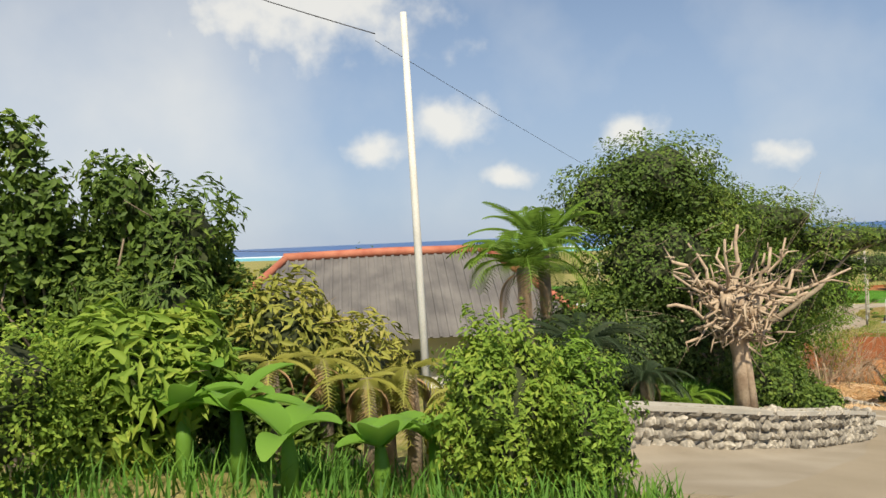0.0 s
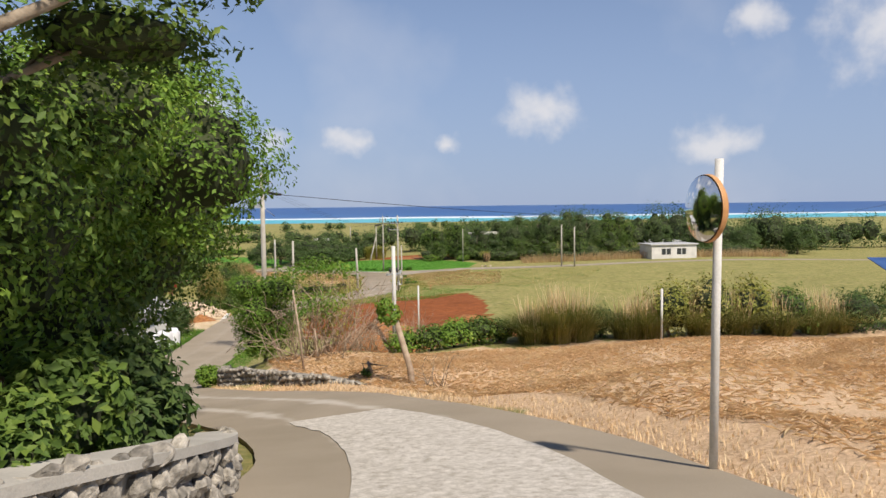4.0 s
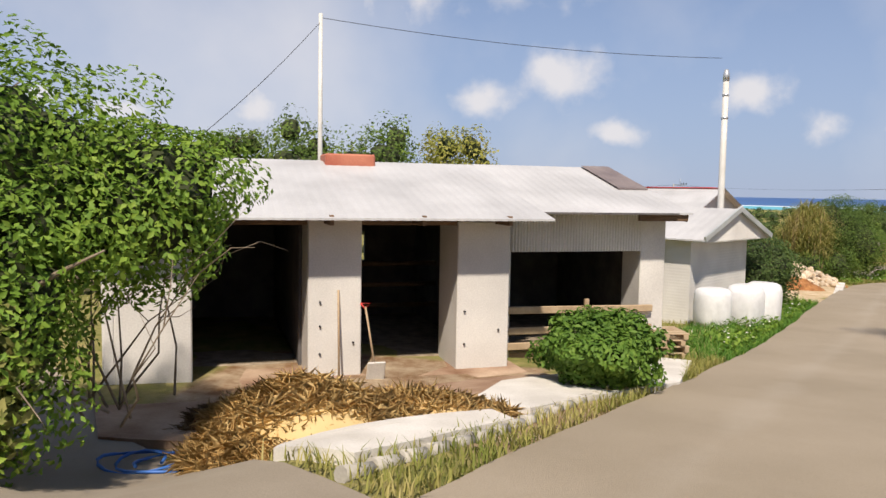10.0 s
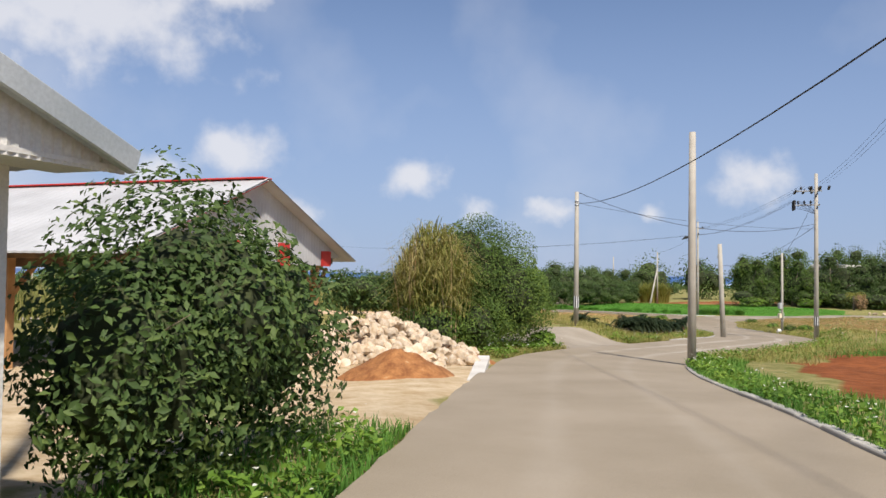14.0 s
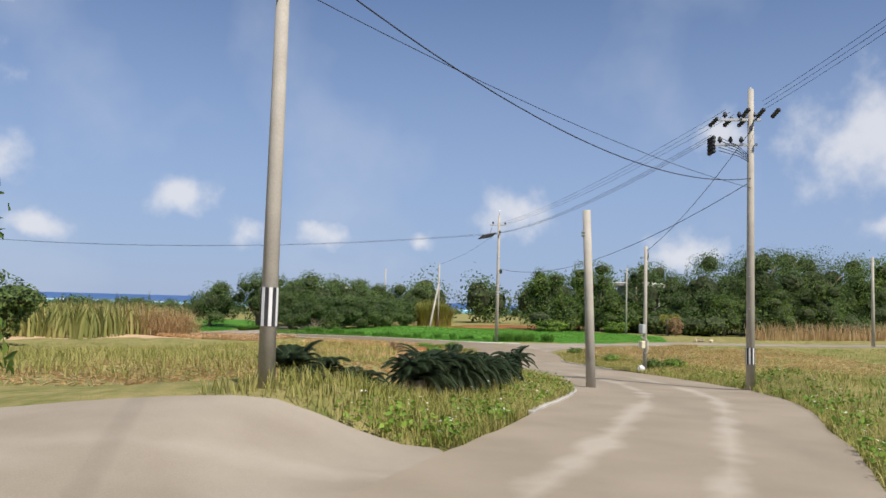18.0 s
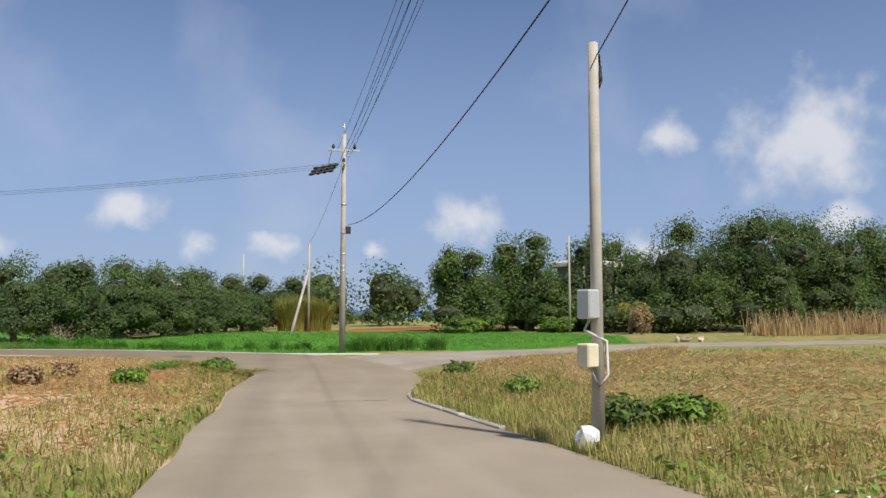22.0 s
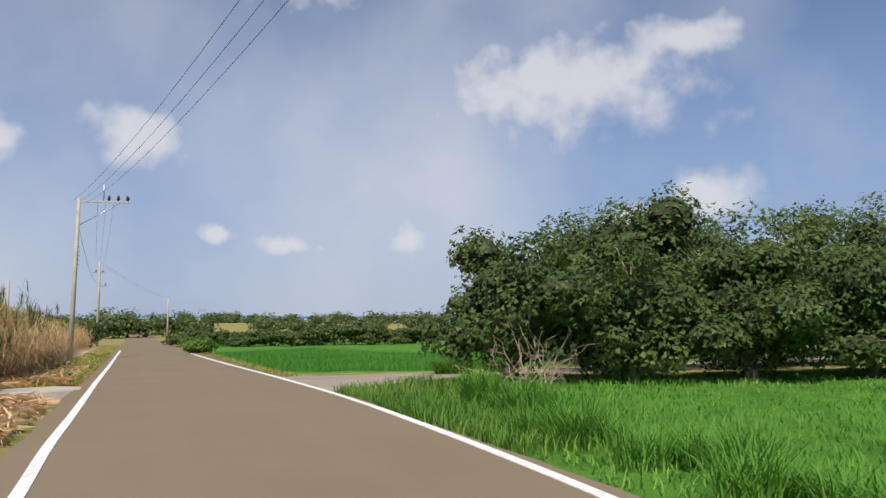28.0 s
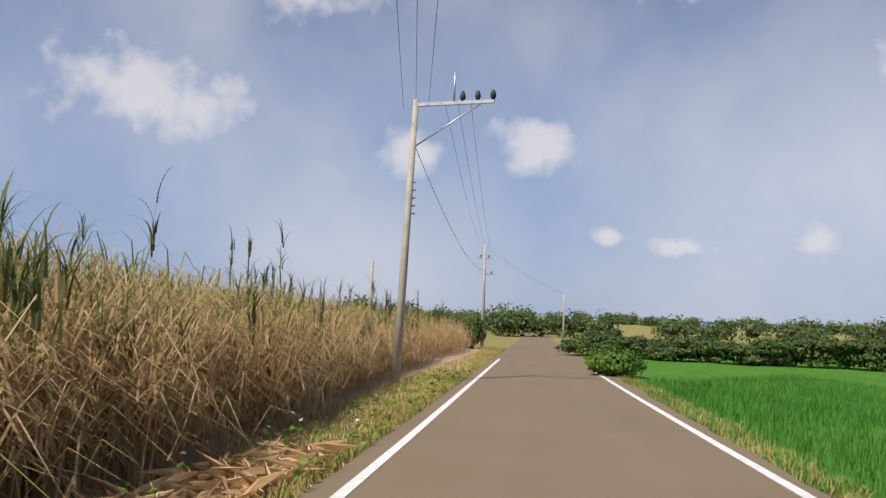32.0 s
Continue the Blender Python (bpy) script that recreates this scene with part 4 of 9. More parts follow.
F3 = utility_pole((93.7, 109.8), 6.0, 0.14, 0.1)
F4 = utility_pole((74.6, 158.6), 5.4, 0.1, 0.07)
F5 = utility_pole((84.65, 130.5), 5.4, 0.08, 0.06)

PP = utility_pole((23.9, 41.3), 8.3, 0.1, 0.08, white=True, label="slim white pole behind the straw field")
crossarm(PP, 3.6, 0.9, 20, n=2)

# fittings on the poles
crossarm(PQ, 8.45, 1.3, -40, n=3, offset=-0.35)
crossarm(PQ, 7.65, 1.3, -40, n=4, offset=-0.45)
part("spike", tube([(0, 0, 8.9), (0, 0, 9.5)], 0.018, 6), M_STEEL, PQ)
for k in range(3):
    x, y = -0.8 + 0.35 * k, 0.62 - 0.28 * k
    strain_insulator(PQ, (x, y, 8.5), (x + 0.22, y + 0.48, 8.36))
    strain_insulator(PQ, (x + 0.55, y - 0.5, 8.52), (x + 0.1, y - 1.05, 8.6))
for k in range(5):
    strain_insulator(PQ, (-0.85, 0.7, 7.9 - 0.11 * k), (-0.7, 1.05, 7.85 - 0.11 * k))
    part("jumper", tube([(-0.75, 0.62, 7.9 - 0.11 * k), (-0.35, 0.2, 7.6 - 0.08 * k), (-0.1, 0.0, 7.3 - 0.05 * k)], 0.014, 5), M_WIRE, PQ)
crossarm(PJ, 8.55, 1.35, -25, n=3)
crossarm(PJ, 7.85, 1.1, 60, n=2, offset=-0.3)
for k in range(3):
    strain_insulator(PJ, (-0.2, 0.1 + 0.22 * k, 7.95 - 0.1 * k), (-1.15, 0.55 + 0.22 * k, 7.72 - 0.1 * k))
part("spike", tube([(0, 0, 9.2), (0, 0, 9.75)], 0.018, 6), M_STEEL, PJ)
part("jumper", tube([(-0.45, 0.2, 8.6), (-0.6, 0.25, 8.0), (-0.3, 0.2, 7.8)], 0.016, 6), M_WIRE, PJ)
zw = gz(21.85, 53.1)
crossarm(PW, 11.5 - zw, 1.7, 100, n=3)
crossarm(PW, 11.45 - zw, 1.2, 10, n=2)
crossarm(PW, 10.9 - zw, 1.3, 20, n=3)
for k in range(3):
    crossarm(PW, 10.25 - k * 0.09 - zw, 0.9, 15, n=2, offset=-0.35)
part("spike", tube([(0, 0, 11.9 - zw), (0, 0, 12.7 - zw)], 0.02, 6), M_STEEL, PW)
part("brace", tube([(0.1, 0, 10.0 - zw), (0.75, 0.2, 9.55 - zw)], 0.02, 6), M_STEEL, PW)


for k in range(3):
    o = (k - 1) * 0.4
    strain_insulator(PW, (-0.15, o, 11.5 - zw), (-1.1, o, 11.42 - zw))
    strain_insulator(PW, (0.15, o * 0.8, 10.9 - zw), (1.1, o * 0.8 + 0.2, 10.75 - zw))
part("jumper", tube([(-0.2, 0.1, 11.5 - zw), (0.35, 0.1, 11.72 - zw), (0.65, 0.1, 11.3 - zw), (0.45, 0.1, 10.95 - zw)], 0.022, 6), M_WIRE, PW)
crossarm(PB, 7.2, 1.3, 50, n=2)
crossarm(PB, 5.9, 1.1, 50, n=2, offset=0.3)
PA_TOP = Vector((-0.75, 0.95, 6.2 - gz(31.7, 153.3)))
arm_a = part("crossarm", box(0.0, 2.3, -0.04, 0.04, -0.05, 0.05, 0.006, Matrix.Translation(PA_TOP - Vector((0, 0, 0.15))) @ pose(0, 0, 0, 0, 0, 30)), M_STEEL, PA)
part("brace", tube([PA_TOP + Vector((0.02, 0, -1.35)), PA_TOP + Vector((1.65, 0.95, -0.2))], 0.022, 6), M_STEEL, PA)
part("spike", tube([PA_TOP + Vector((1.0, 0.55, -0.1)), PA_TOP + Vector((1.0, 0.55, 0.75))], 0.03, 6), M_STEEL, PA)
for k in range(3):
    q = PA_TOP + Vector((1.2 + k * 0.38, 0.69 + k * 0.22, -0.1))
    part("insulator", joined([tube([q, q + Vector((0, 0, 0.1)), q + Vector((0, 0, 0.2)), q + Vector((0, 0, 0.28))], [0.04, 0.085, 0.07, 0.03], 8)]), M_DARK, arm_a)
for k in range(5):
    part("bracket", box(-0.14, 0.14, -0.02, 0.02, -0.02, 0.02, 0.004, pose(-0.55 + 0, 0.72, 4.6 + k * 0.22, 0, 0, 40)), M_STEEL, PA)
# stay pole, meter boxes, pole steps and rings
zg = gz(76.2, 149.6)
part("stay_pole", tube([(-2.6, -2.4, -0.3), (0.0, 0.0, 4.7)], [0.13, 0.08], 10), M_POLE, PG)
part("meter_box", box(-0.28, -0.06, -0.12, 0.12, 1.75, 2.15, 0.02), M_SHEET_G, PR)
part("meter_box", box(-0.3, -0.08, -0.11, 0.11, 1.1, 1.42, 0.02), M_YELLOW, PR)
part("conduit", tube([(-0.12, 0.02, 1.75), (-0.2, 0.05, 1.6), (0.06, -0.11, 1.45), (0.08, -0.11, 1.0), (-0.08, -0.1, 0.85), (-0.16, 0, 1.1)], 0.022, 6), M_POLE_W, PR)
part("conduit", tube([(0.1, 0.02, 0.3), (0.11, 0.02, 2.6), (0.09, 0.02, 5.2)], 0.02, 6), M_POLE_W, PR)
part("cable_loop", tube([(0, 0, 5.3), (0.18, 0.05, 5.5), (0.26, 0.08, 5.15), (0.14, 0.03, 5.0), (0.22, 0.06, 5.35)], 0.02, 6), M_WIRE, PR)
for pole, hi in ((PQ, 8.5), (PJ, 7.5)):
    for k in range(13):
        a = (k % 2) * math.pi + 0.4
        z = 2.0 + k * (hi - 2.0) / 13
        part("step_bolt", tube([(math.cos(a) * 0.12, math.sin(a) * 0.12, z), (math.cos(a) * 0.32, math.sin(a) * 0.32, z)], 0.012, 5), M_STEEL, pole)
for pole, zs, r in ((PS, (4.62, 4.72), 0.135), (PJ, (3.4, 3.6, 4.1, 5.0, 6.2), 0.12), (P2, (5.3, 5.45), 0.1), (PC1, (6.6, 5.9), 0.105)):
    for z in zs:
        part("ring", tube([(0 if pole is not PS else -0.1, 0 if pole is not PS else 0.24, z), (0 if pole is not PS else -0.1, 0 if pole is not PS else 0.24, z + 0.06)], r, 14), M_STEEL, pole)
part("cap", tube([(0, 0, 7.05), (0, 0, 7.25), (0, 0, 7.4)], [0.1, 0.1, 0.06], 12), M_STEEL, PC1)
part("junction_box", box(0.1, 0.32, -0.1, 0.1, 5.0, 5.3, 0.02), M_DARK, PJ)

# overhead wires
def wires(a, b, n, gap, az, sag, r=0.006):
    d = Vector((math.cos(radians(az)), math.sin(radians(az)), 0))
    for k in range(n):
        o = d * (k - (n - 1) / 2) * gap
        wire(Vector(a) + o, Vector(b) + o, sag, r)


wires((52.0, 95.5, 8.05), (65.4, 125.0, 7.5), 3, 0.4, 20, 0.4)
wires((51.7, 95.9, 7.3), (65.3, 125.0, 6.9), 3, 0.2, 20, 0.5, 0.007)
wires((52.4, 94.6, 8.15), (21.85, 53.1, 11.2), 3, 0.5, 30, 1.2)
wires((20.75, 53.1, 11.42), (-60, 46, 16.5), 3, 0.4, 90, 1.2)
wires((22.95, 53.3, 10.75), (180, 92, 12.5), 3, 0.32, 90, 3.6)
wires((65.4, 125.0, 6.9), (30.95, 154.25, 6.0), 3, 0.38, 30, 0.9)
wires((31.9, 155.0, 6.1), (3.83, 184.97, 5.7), 3, 0.38, 30, 0.5)
wires((3.83, 184.97, 5.6), (-13.7, 217.5, 2.9), 2, 0.38, 30, 0.4)
wire((35.0, 90.05, 6.0), (20.5, 47.7, 7.6), 1.5, 0.012)
wire((35.0, 90.05, 6.5), (52.35, 95.0, 5.9), 1.0, 0.012)
wire((35.0, 90.05, 6.0), (52.35, 95.0, 5.6), 0.3, 0.007)
wire((52.4, 95.05, 5.8), (65.5, 124.9, 4.3), 1.2, 0.012)
wire((57.65, 103.95, 4.3), (52.1, 94.8, 7.4), 0.3, 0.01)
wire((7.1, 59.1, 8.9), (17.95, 65.2, 8.9), 0.2, 0.008)
wire((7.1, 59.1, 8.8), (4.5, 53.0, 4.0), 0.3, 0.008)
wire((65.4, 125.0, 7.0), (76.2, 149.6, 5.8), 0.3, 0.009)
wire((-0.85, 11.1, 15.6), (22.4, 55.0, 11.6), 0.6, 0.004)
wire((-0.85, 11.1, 15.7), (-12.0, 14.0, 21.0), 0.2, 0.008)
wire((30.95, 154.25, 4.9), (3.83, 184.97, 3.6), 0.9, 0.01)


# ---- stones ----
def stone_mesh(name, rng, flat=0.75):
    bm = bmesh.new()
    bmesh.ops.create_icosphere(bm, subdivisions=2, radius=0.5)
    s = Vector(rng.uniform(-50, 50, 3))
    for v in bm.verts:
        q = v.co.copy()
        d = 1 + 0.55 * noise.noise(q * 1.8 + s) + 0.25 * noise.noise(q * 4 + s)
        v.co = Vector((q.x * d, q.y * d * 0.9, q.z * d * flat))
    bmesh.ops.dissolve_limit(bm, angle_limit=radians(7), verts=bm.verts, edges=bm.edges)
    bmesh.ops.triangulate(bm, faces=bm.faces)
    me = bpy.data.meshes.new(name)
    bm.to_mesh(me)
    bm.free()
    return me


STONES = [stone_mesh("stone", RNG) for _ in range(9)]
STONES_W, STONES_R = [], []
for me in STONES:
    a = me.copy()
    a.materials.append(M_STONE)
    STONES_W.append(a)
    b = me.copy()
    b.materials.append(M_RUBBLE)
    STONES_R.append(b)


def stone_wall(name, line, heights, label, size=0.3, cap=True, kinds=None):
    """A dry-laid wall: stones in rough courses against an earth core, with a poured cap."""
    p = lerp_line([(*q, h) for q, h in zip(line, heights)], 0.25)
    t = tagged(new(name), label, "stone wall", kind="structure")
    d = np.gradient(p[:, :2], axis=0)
    d /= np.hypot(*d.T)[:, None]
    v, f, cv = [], [], []
    foot = np.array([gz(x + ty * 0.5, y - tx * 0.5) for (x, y, h), (tx, ty) in zip(p, d)])
    for _ in range(60):
        foot[1:-1] = (foot[:-2] + 2 * foot[1:-1] + foot[2:]) / 4
    for (x, y, h), (tx, ty), z in zip(p, d, foot):
        zb = min(z, gz(x, y)) - 0.35
        for k, zz in ((0.04, zb), (0.0, z + h - 0.05), (-0.3, z + h - 0.05), (-0.3, zb)):
            v.append((x + ty * k, y - tx * k, zz))
        cv.append([(x + ty * k, y - tx * k, zz) for k, zz in ((0.12, z + h - 0.06), (0.12, z + h + 0.02), (-0.32, z + h + 0.03), (-0.32, z + h - 0.06))])
    for i in range(len(p) - 1):
        a = i * 4
        f += [(a, a + 4, a + 5, a + 1), (a + 1, a + 5, a + 6, a + 2), (a + 2, a + 6, a + 7, a + 3)]
    part("wall_core", mesh_of("wall_core", v, f, M_STONE), None, t)
    if cap:
        part("wall_cap", mesh_of("wall_cap", [q for r in cv for q in r], [(i * 4 + k, i * 4 + 4 + k, i * 4 + 4 + (k + 1) % 4, i * 4 + (k + 1) % 4) for i in range(len(cv) - 1) for k in range(4)], M_CONC), None, t)
    s = np.r_[0, np.cumsum(np.hypot(*np.diff(p[:, :2], axis=0).T))]
    c = 0.0
    row = 0
    while c < max(heights):
        u = RNG.uniform(0, size)
        while u < s[-1]:
            w = size * RNG.uniform(0.6, 1.35)
            x, y, h = (np.interp(u, s, p[:, k]) for k in range(3))
            i = int(np.clip(np.searchsorted(s, u), 0, len(d) - 1))
            tx, ty = d[i]
            hh = size * RNG.uniform(0.6, 1.0)
            if c + hh * 0.5 < h:
                zb = float(np.interp(u, s, foot))
                o = new("stone", (kinds or STONES_W)[RNG.integers(len(STONES_W))])
                o.parent = t
                o.matrix_local = pose(x + ty * RNG.uniform(0.0, 0.05), y - tx * 0.02, zb + c + hh * 0.45, *RNG.uniform(-25, 25, 2), math.degrees(math.atan2(ty, tx)) + RNG.uniform(-15, 15)) @ Matrix.Diagonal((w * 1.15, size * 0.8, hh * 1.25, 1))
            u += w * 0.92
        c += size * 0.68
        row += 1
    return t


# ---- garden and slope above the bend ----
def frond(base, direction, length, material_leaf, droop, leaflet, n=22, width=0.02, stiff=0.0):
    """One feather frond: returns leaf arrays and the rib's points."""
    pts, d = [], Vector(direction).normalized()
    p = Vector(base)
    for k in range(n):
        pts.append(p.copy())
        d = (d + Vector((0, 0, -droop / n * (1 + k / n)))).normalized()
        p = p + d * (length / n)
    V, F = [], []
    for k in range(n):
        ax = (pts[min(k + 1, n - 1)] - pts[max(k - 1, 0)]).normalized()
        side = ax.cross(Vector((0, 0, 1)))
        side = side.normalized() if side.length > 1e-3 else Vector((1, 0, 0))
        V += [pts[k] - side * width * 0.35, pts[k] + side * width * 0.35]
        if k:
            F.append((2 * k - 2, 2 * k - 1, 2 * k + 1, 2 * k))
    for k in range(2, n):
        q = pts[k]
        ax = (pts[k] - pts[k - 1]).normalized()
        side = ax.cross(Vector((0, 0, 1)))
        side = side.normalized() if side.length > 1e-3 else Vector((1, 0, 0))
        up = side.cross(ax)
        ln = leaflet * math.sin(math.pi * min(0.97, 0.12 + 0.85 * k / n)) ** 0.7
        for s, sgn in enumerate((-1, 1)):
            b, i = 2 * k + s, len(V)
            tip = q + side * sgn * ln * 0.85 + ax * ln * 0.5 + up * ln * (stiff - 0.25) * 0.8
            V += [q - ax * min(width * 1.3, length / n * 0.6), q.lerp(tip, 0.5) + up * width * 1.2, tip]
            F += [(i, b, i + 1), (b, i + 2, i + 1), (i + 2, i, i + 1)]
    return V, F, pts


def palm(name, at, trunk_h, fronds, length, leaf, label, droop=1.1, leaflet=0.45, category="palm", group="", up=0.9, r=0.12, dead=0, stiff=0.0, z=None, spread=1.0):
    z0 = gz(*at) if z is None else z
    t = thing(name, (at[0], at[1], z0), label, category, group)
    if trunk_h > 0.12:
        part("trunk", tube([(0, 0, -0.3), (0.03, 0.02, trunk_h * 0.5), (0, 0, trunk_h)], [r * 1.3, r, r * 0.95], 10), M_BARK, t)
    for k in range(fronds):
        a = k * 2.399 + RNG.uniform(-0.2, 0.2)
        e = up * RNG.uniform(0.15, 1.15)
        v, f, pts = frond((0, 0, trunk_h), (math.cos(a) * spread, math.sin(a) * spread, e), length * RNG.uniform(0.75, 1.1), leaf, droop * RNG.uniform(0.7, 1.2), leaflet, stiff=stiff)
        part("frond", mesh_of("frond", v, f, leaf), None, t)
    for k in range(dead):
        a = k * 2.1 + 0.5
        v, f, pts = frond((0, 0, trunk_h - 0.1), (math.cos(a), math.sin(a), 0.1), length * 0.7, L_BROWN, 3.0, leaflet * 0.7)
        part("dead_frond", mesh_of("dead_frond", v, f, L_BROWN), None, t, "brown hanging dead frond")
    return t


def banana(at, h, n, label="banana plant with broad green leaves", sc=1.0):
    z = gz(*at)
    t = thing("banana_plant", (at[0], at[1], z), label, "banana plant", "garden bananas")
    part("stem", tube([(0, 0, -0.2), (0.02, 0, h * 0.3), (0, 0.03, h * 0.55)], [0.09, 0.08, 0.05], 9), L_BANANA, t)
    for k in range(n):
        a = k * 2.399 + RNG.uniform(-0.4, 0.4)
        d = Vector((math.cos(a), math.sin(a), RNG.uniform(0.6, 2.0))).normalized()
        p = Vector((0, 0, h * 0.5))
        ln, V, F = h * RNG.uniform(0.55, 0.8), [], []
        m = 9
        w0 = 0.17 * sc * RNG.uniform(0.8, 1.2)
        for i in range(m):
            q = i / (m - 1)
            side = d.cross(Vector((0, 0, 1))).normalized()
            upv = side.cross(d)
            w = w0 * math.sin(math.pi * min(0.98, 0.06 + 0.92 * q)) ** 0.6 * (0.12 if i == 0 else 1)
            V += [p - side * w + upv * w * 0.35, p, p + side * w + upv * w * 0.35]
            d = (d + Vector((0, 0, -0.16))).normalized()
            p = p + d * ln / m
        for i in range(m - 1):
            F += [(3 * i, 3 * i + 1, 3 * i + 4, 3 * i + 3), (3 * i + 1, 3 * i + 2, 3 * i + 5, 3 * i + 4)]
        part("leaf", mesh_of("leaf", V, F, L_BANANA, True), None, t)
    return t


def bush(at, r, h, n, leaf, label, size=0.16, name="bush", group="", aspect=0.5, squash=1.0, category="bush", lumps=0.3):
    bl = [(0, 0, h * 0.48, r, r * squash, h * 0.5), (r * 0.35, r * 0.2, h * 0.62, r * 0.6, r * 0.6, h * 0.38), (-r * 0.35, -r * 0.1, h * 0.55, r * 0.65, r * 0.6, h * 0.42)]
    return tree(name, at, bl, n, size, leaf, label, category, group, r0=0.05 + r * 0.02, aspect=aspect, lumps=lumps)


# big crowns
tree("fukugi_tree", (4.2, 15.6), [(0.2, 0.1, 4.3, 1.5, 1.4, 0.9), (-0.8, 0.2, 3.8, 1.2, 1.2, 0.9), (0.9, 0.5, 3.7, 1.2, 1.2, 0.9), (0.1, -0.2, 2.6, 1.6, 1.3, 1.3), (1.6, 1.0, 3.2, 1.1, 1.0, 0.8), (0.4, 0.6, 1.3, 1.8, 1.2, 1.2)], 30000, 0.09, L_TREE,
     "large dark green tree behind the stone wall", r0=0.18)
tree("spreading_tree", (6.8, 17.4), [(3.1, 0.6, 3.4, 1.0, 1.0, 0.35), (2.1, 0.4, 3.4, 1.3, 1.2, 0.45), (0.7, 0.2, 3.9, 1.4, 1.3, 0.55), (-0.8, 0.2, 4.4, 1.3, 1.2, 0.6), (2.6, 0.9, 2.7, 0.9, 0.9, 0.3), (1.0, 1.2, 2.0, 1.7, 1.3, 1.3)], 22000, 0.085, L_TREE,
     "spreading tree with flat layered crown and bare grey limbs", r0=0.14, core=0.62, lumps=0.45, shell=0.6)
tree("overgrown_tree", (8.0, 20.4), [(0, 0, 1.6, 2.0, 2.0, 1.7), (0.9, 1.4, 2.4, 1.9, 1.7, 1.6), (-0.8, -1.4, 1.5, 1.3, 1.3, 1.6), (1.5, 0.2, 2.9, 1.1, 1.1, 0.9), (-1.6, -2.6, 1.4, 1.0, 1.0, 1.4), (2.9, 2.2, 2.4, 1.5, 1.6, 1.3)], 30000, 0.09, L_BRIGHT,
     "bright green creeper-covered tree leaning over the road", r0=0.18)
tree("overgrown_tree", (8.6, 24.6), [(0, 0, 2.2, 2.4, 2.4, 2.3), (1.4, 0.8, 4.2, 2.3, 2.3, 2.0), (0.6, -1.0, 3.8, 2.0, 1.8, 1.6), (2.0, 1.8, 5.6, 2.0, 2.0, 1.5)], 19000, 0.15, L_TREE,
     "tall dark tree overhanging the road", r0=0.25)
tree("overgrown_tree", (8.8, 29.2), [(0, 0, 2.2, 2.4, 2.5, 2.4), (1.8, -0.4, 3.6, 2.4, 2.4, 2.3), (1.4, 1.6, 5.2, 2.6, 2.2, 1.9), (0.6, -1.2, 6.0, 2.4, 2.2, 1.6), (3.1, -0.6, 4.6, 1.8, 2.2, 1.6)], 32000, 0.115, L_TREE,
     "tall shady tree overhanging the road", r0=0.25, core=0.62)
# Lighter leaf colour on the next two trees makes up for missing sunlight.
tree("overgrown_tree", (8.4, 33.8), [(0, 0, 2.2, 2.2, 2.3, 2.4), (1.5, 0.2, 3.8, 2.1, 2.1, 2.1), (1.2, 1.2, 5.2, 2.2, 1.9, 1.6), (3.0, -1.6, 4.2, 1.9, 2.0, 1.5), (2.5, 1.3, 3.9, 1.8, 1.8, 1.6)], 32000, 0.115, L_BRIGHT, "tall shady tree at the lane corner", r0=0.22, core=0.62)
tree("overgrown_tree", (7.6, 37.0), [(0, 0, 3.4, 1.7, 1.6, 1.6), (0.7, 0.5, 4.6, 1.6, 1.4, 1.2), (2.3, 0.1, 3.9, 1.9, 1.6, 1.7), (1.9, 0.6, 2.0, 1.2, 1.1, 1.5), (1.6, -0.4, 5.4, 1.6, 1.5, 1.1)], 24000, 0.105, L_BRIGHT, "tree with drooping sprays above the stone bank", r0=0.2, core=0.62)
for at, r, h, n, lf in (((9.7, 20.3), 0.7, 1.2, 1800, L_DARK), ((9.9, 23.0), 1.0, 1.8, 2400, L_DARK), ((10.3, 26.0), 0.9, 1.5, 2000, L_DARK), ((10.4, 29.5), 0.9, 1.5, 2000, L_DARK), ((10.2, 33.0), 0.8, 1.2, 1600, L_DARK), ((9.9, 36.6), 0.7, 1.0, 1400, L_TREE), ((9.4, 38.6), 0.6, 0.8, 900, L_BRIGHT), ((7.4, 18.6), 0.9, 1.8, 2400, L_DARK), ((9.0, 19.4), 0.6, 1.4, 1500, L_TREE)):
    bush(at, r, h, n, lf, "dark green undergrowth below the roadside trees", 0.15, group="roadside undergrowth")

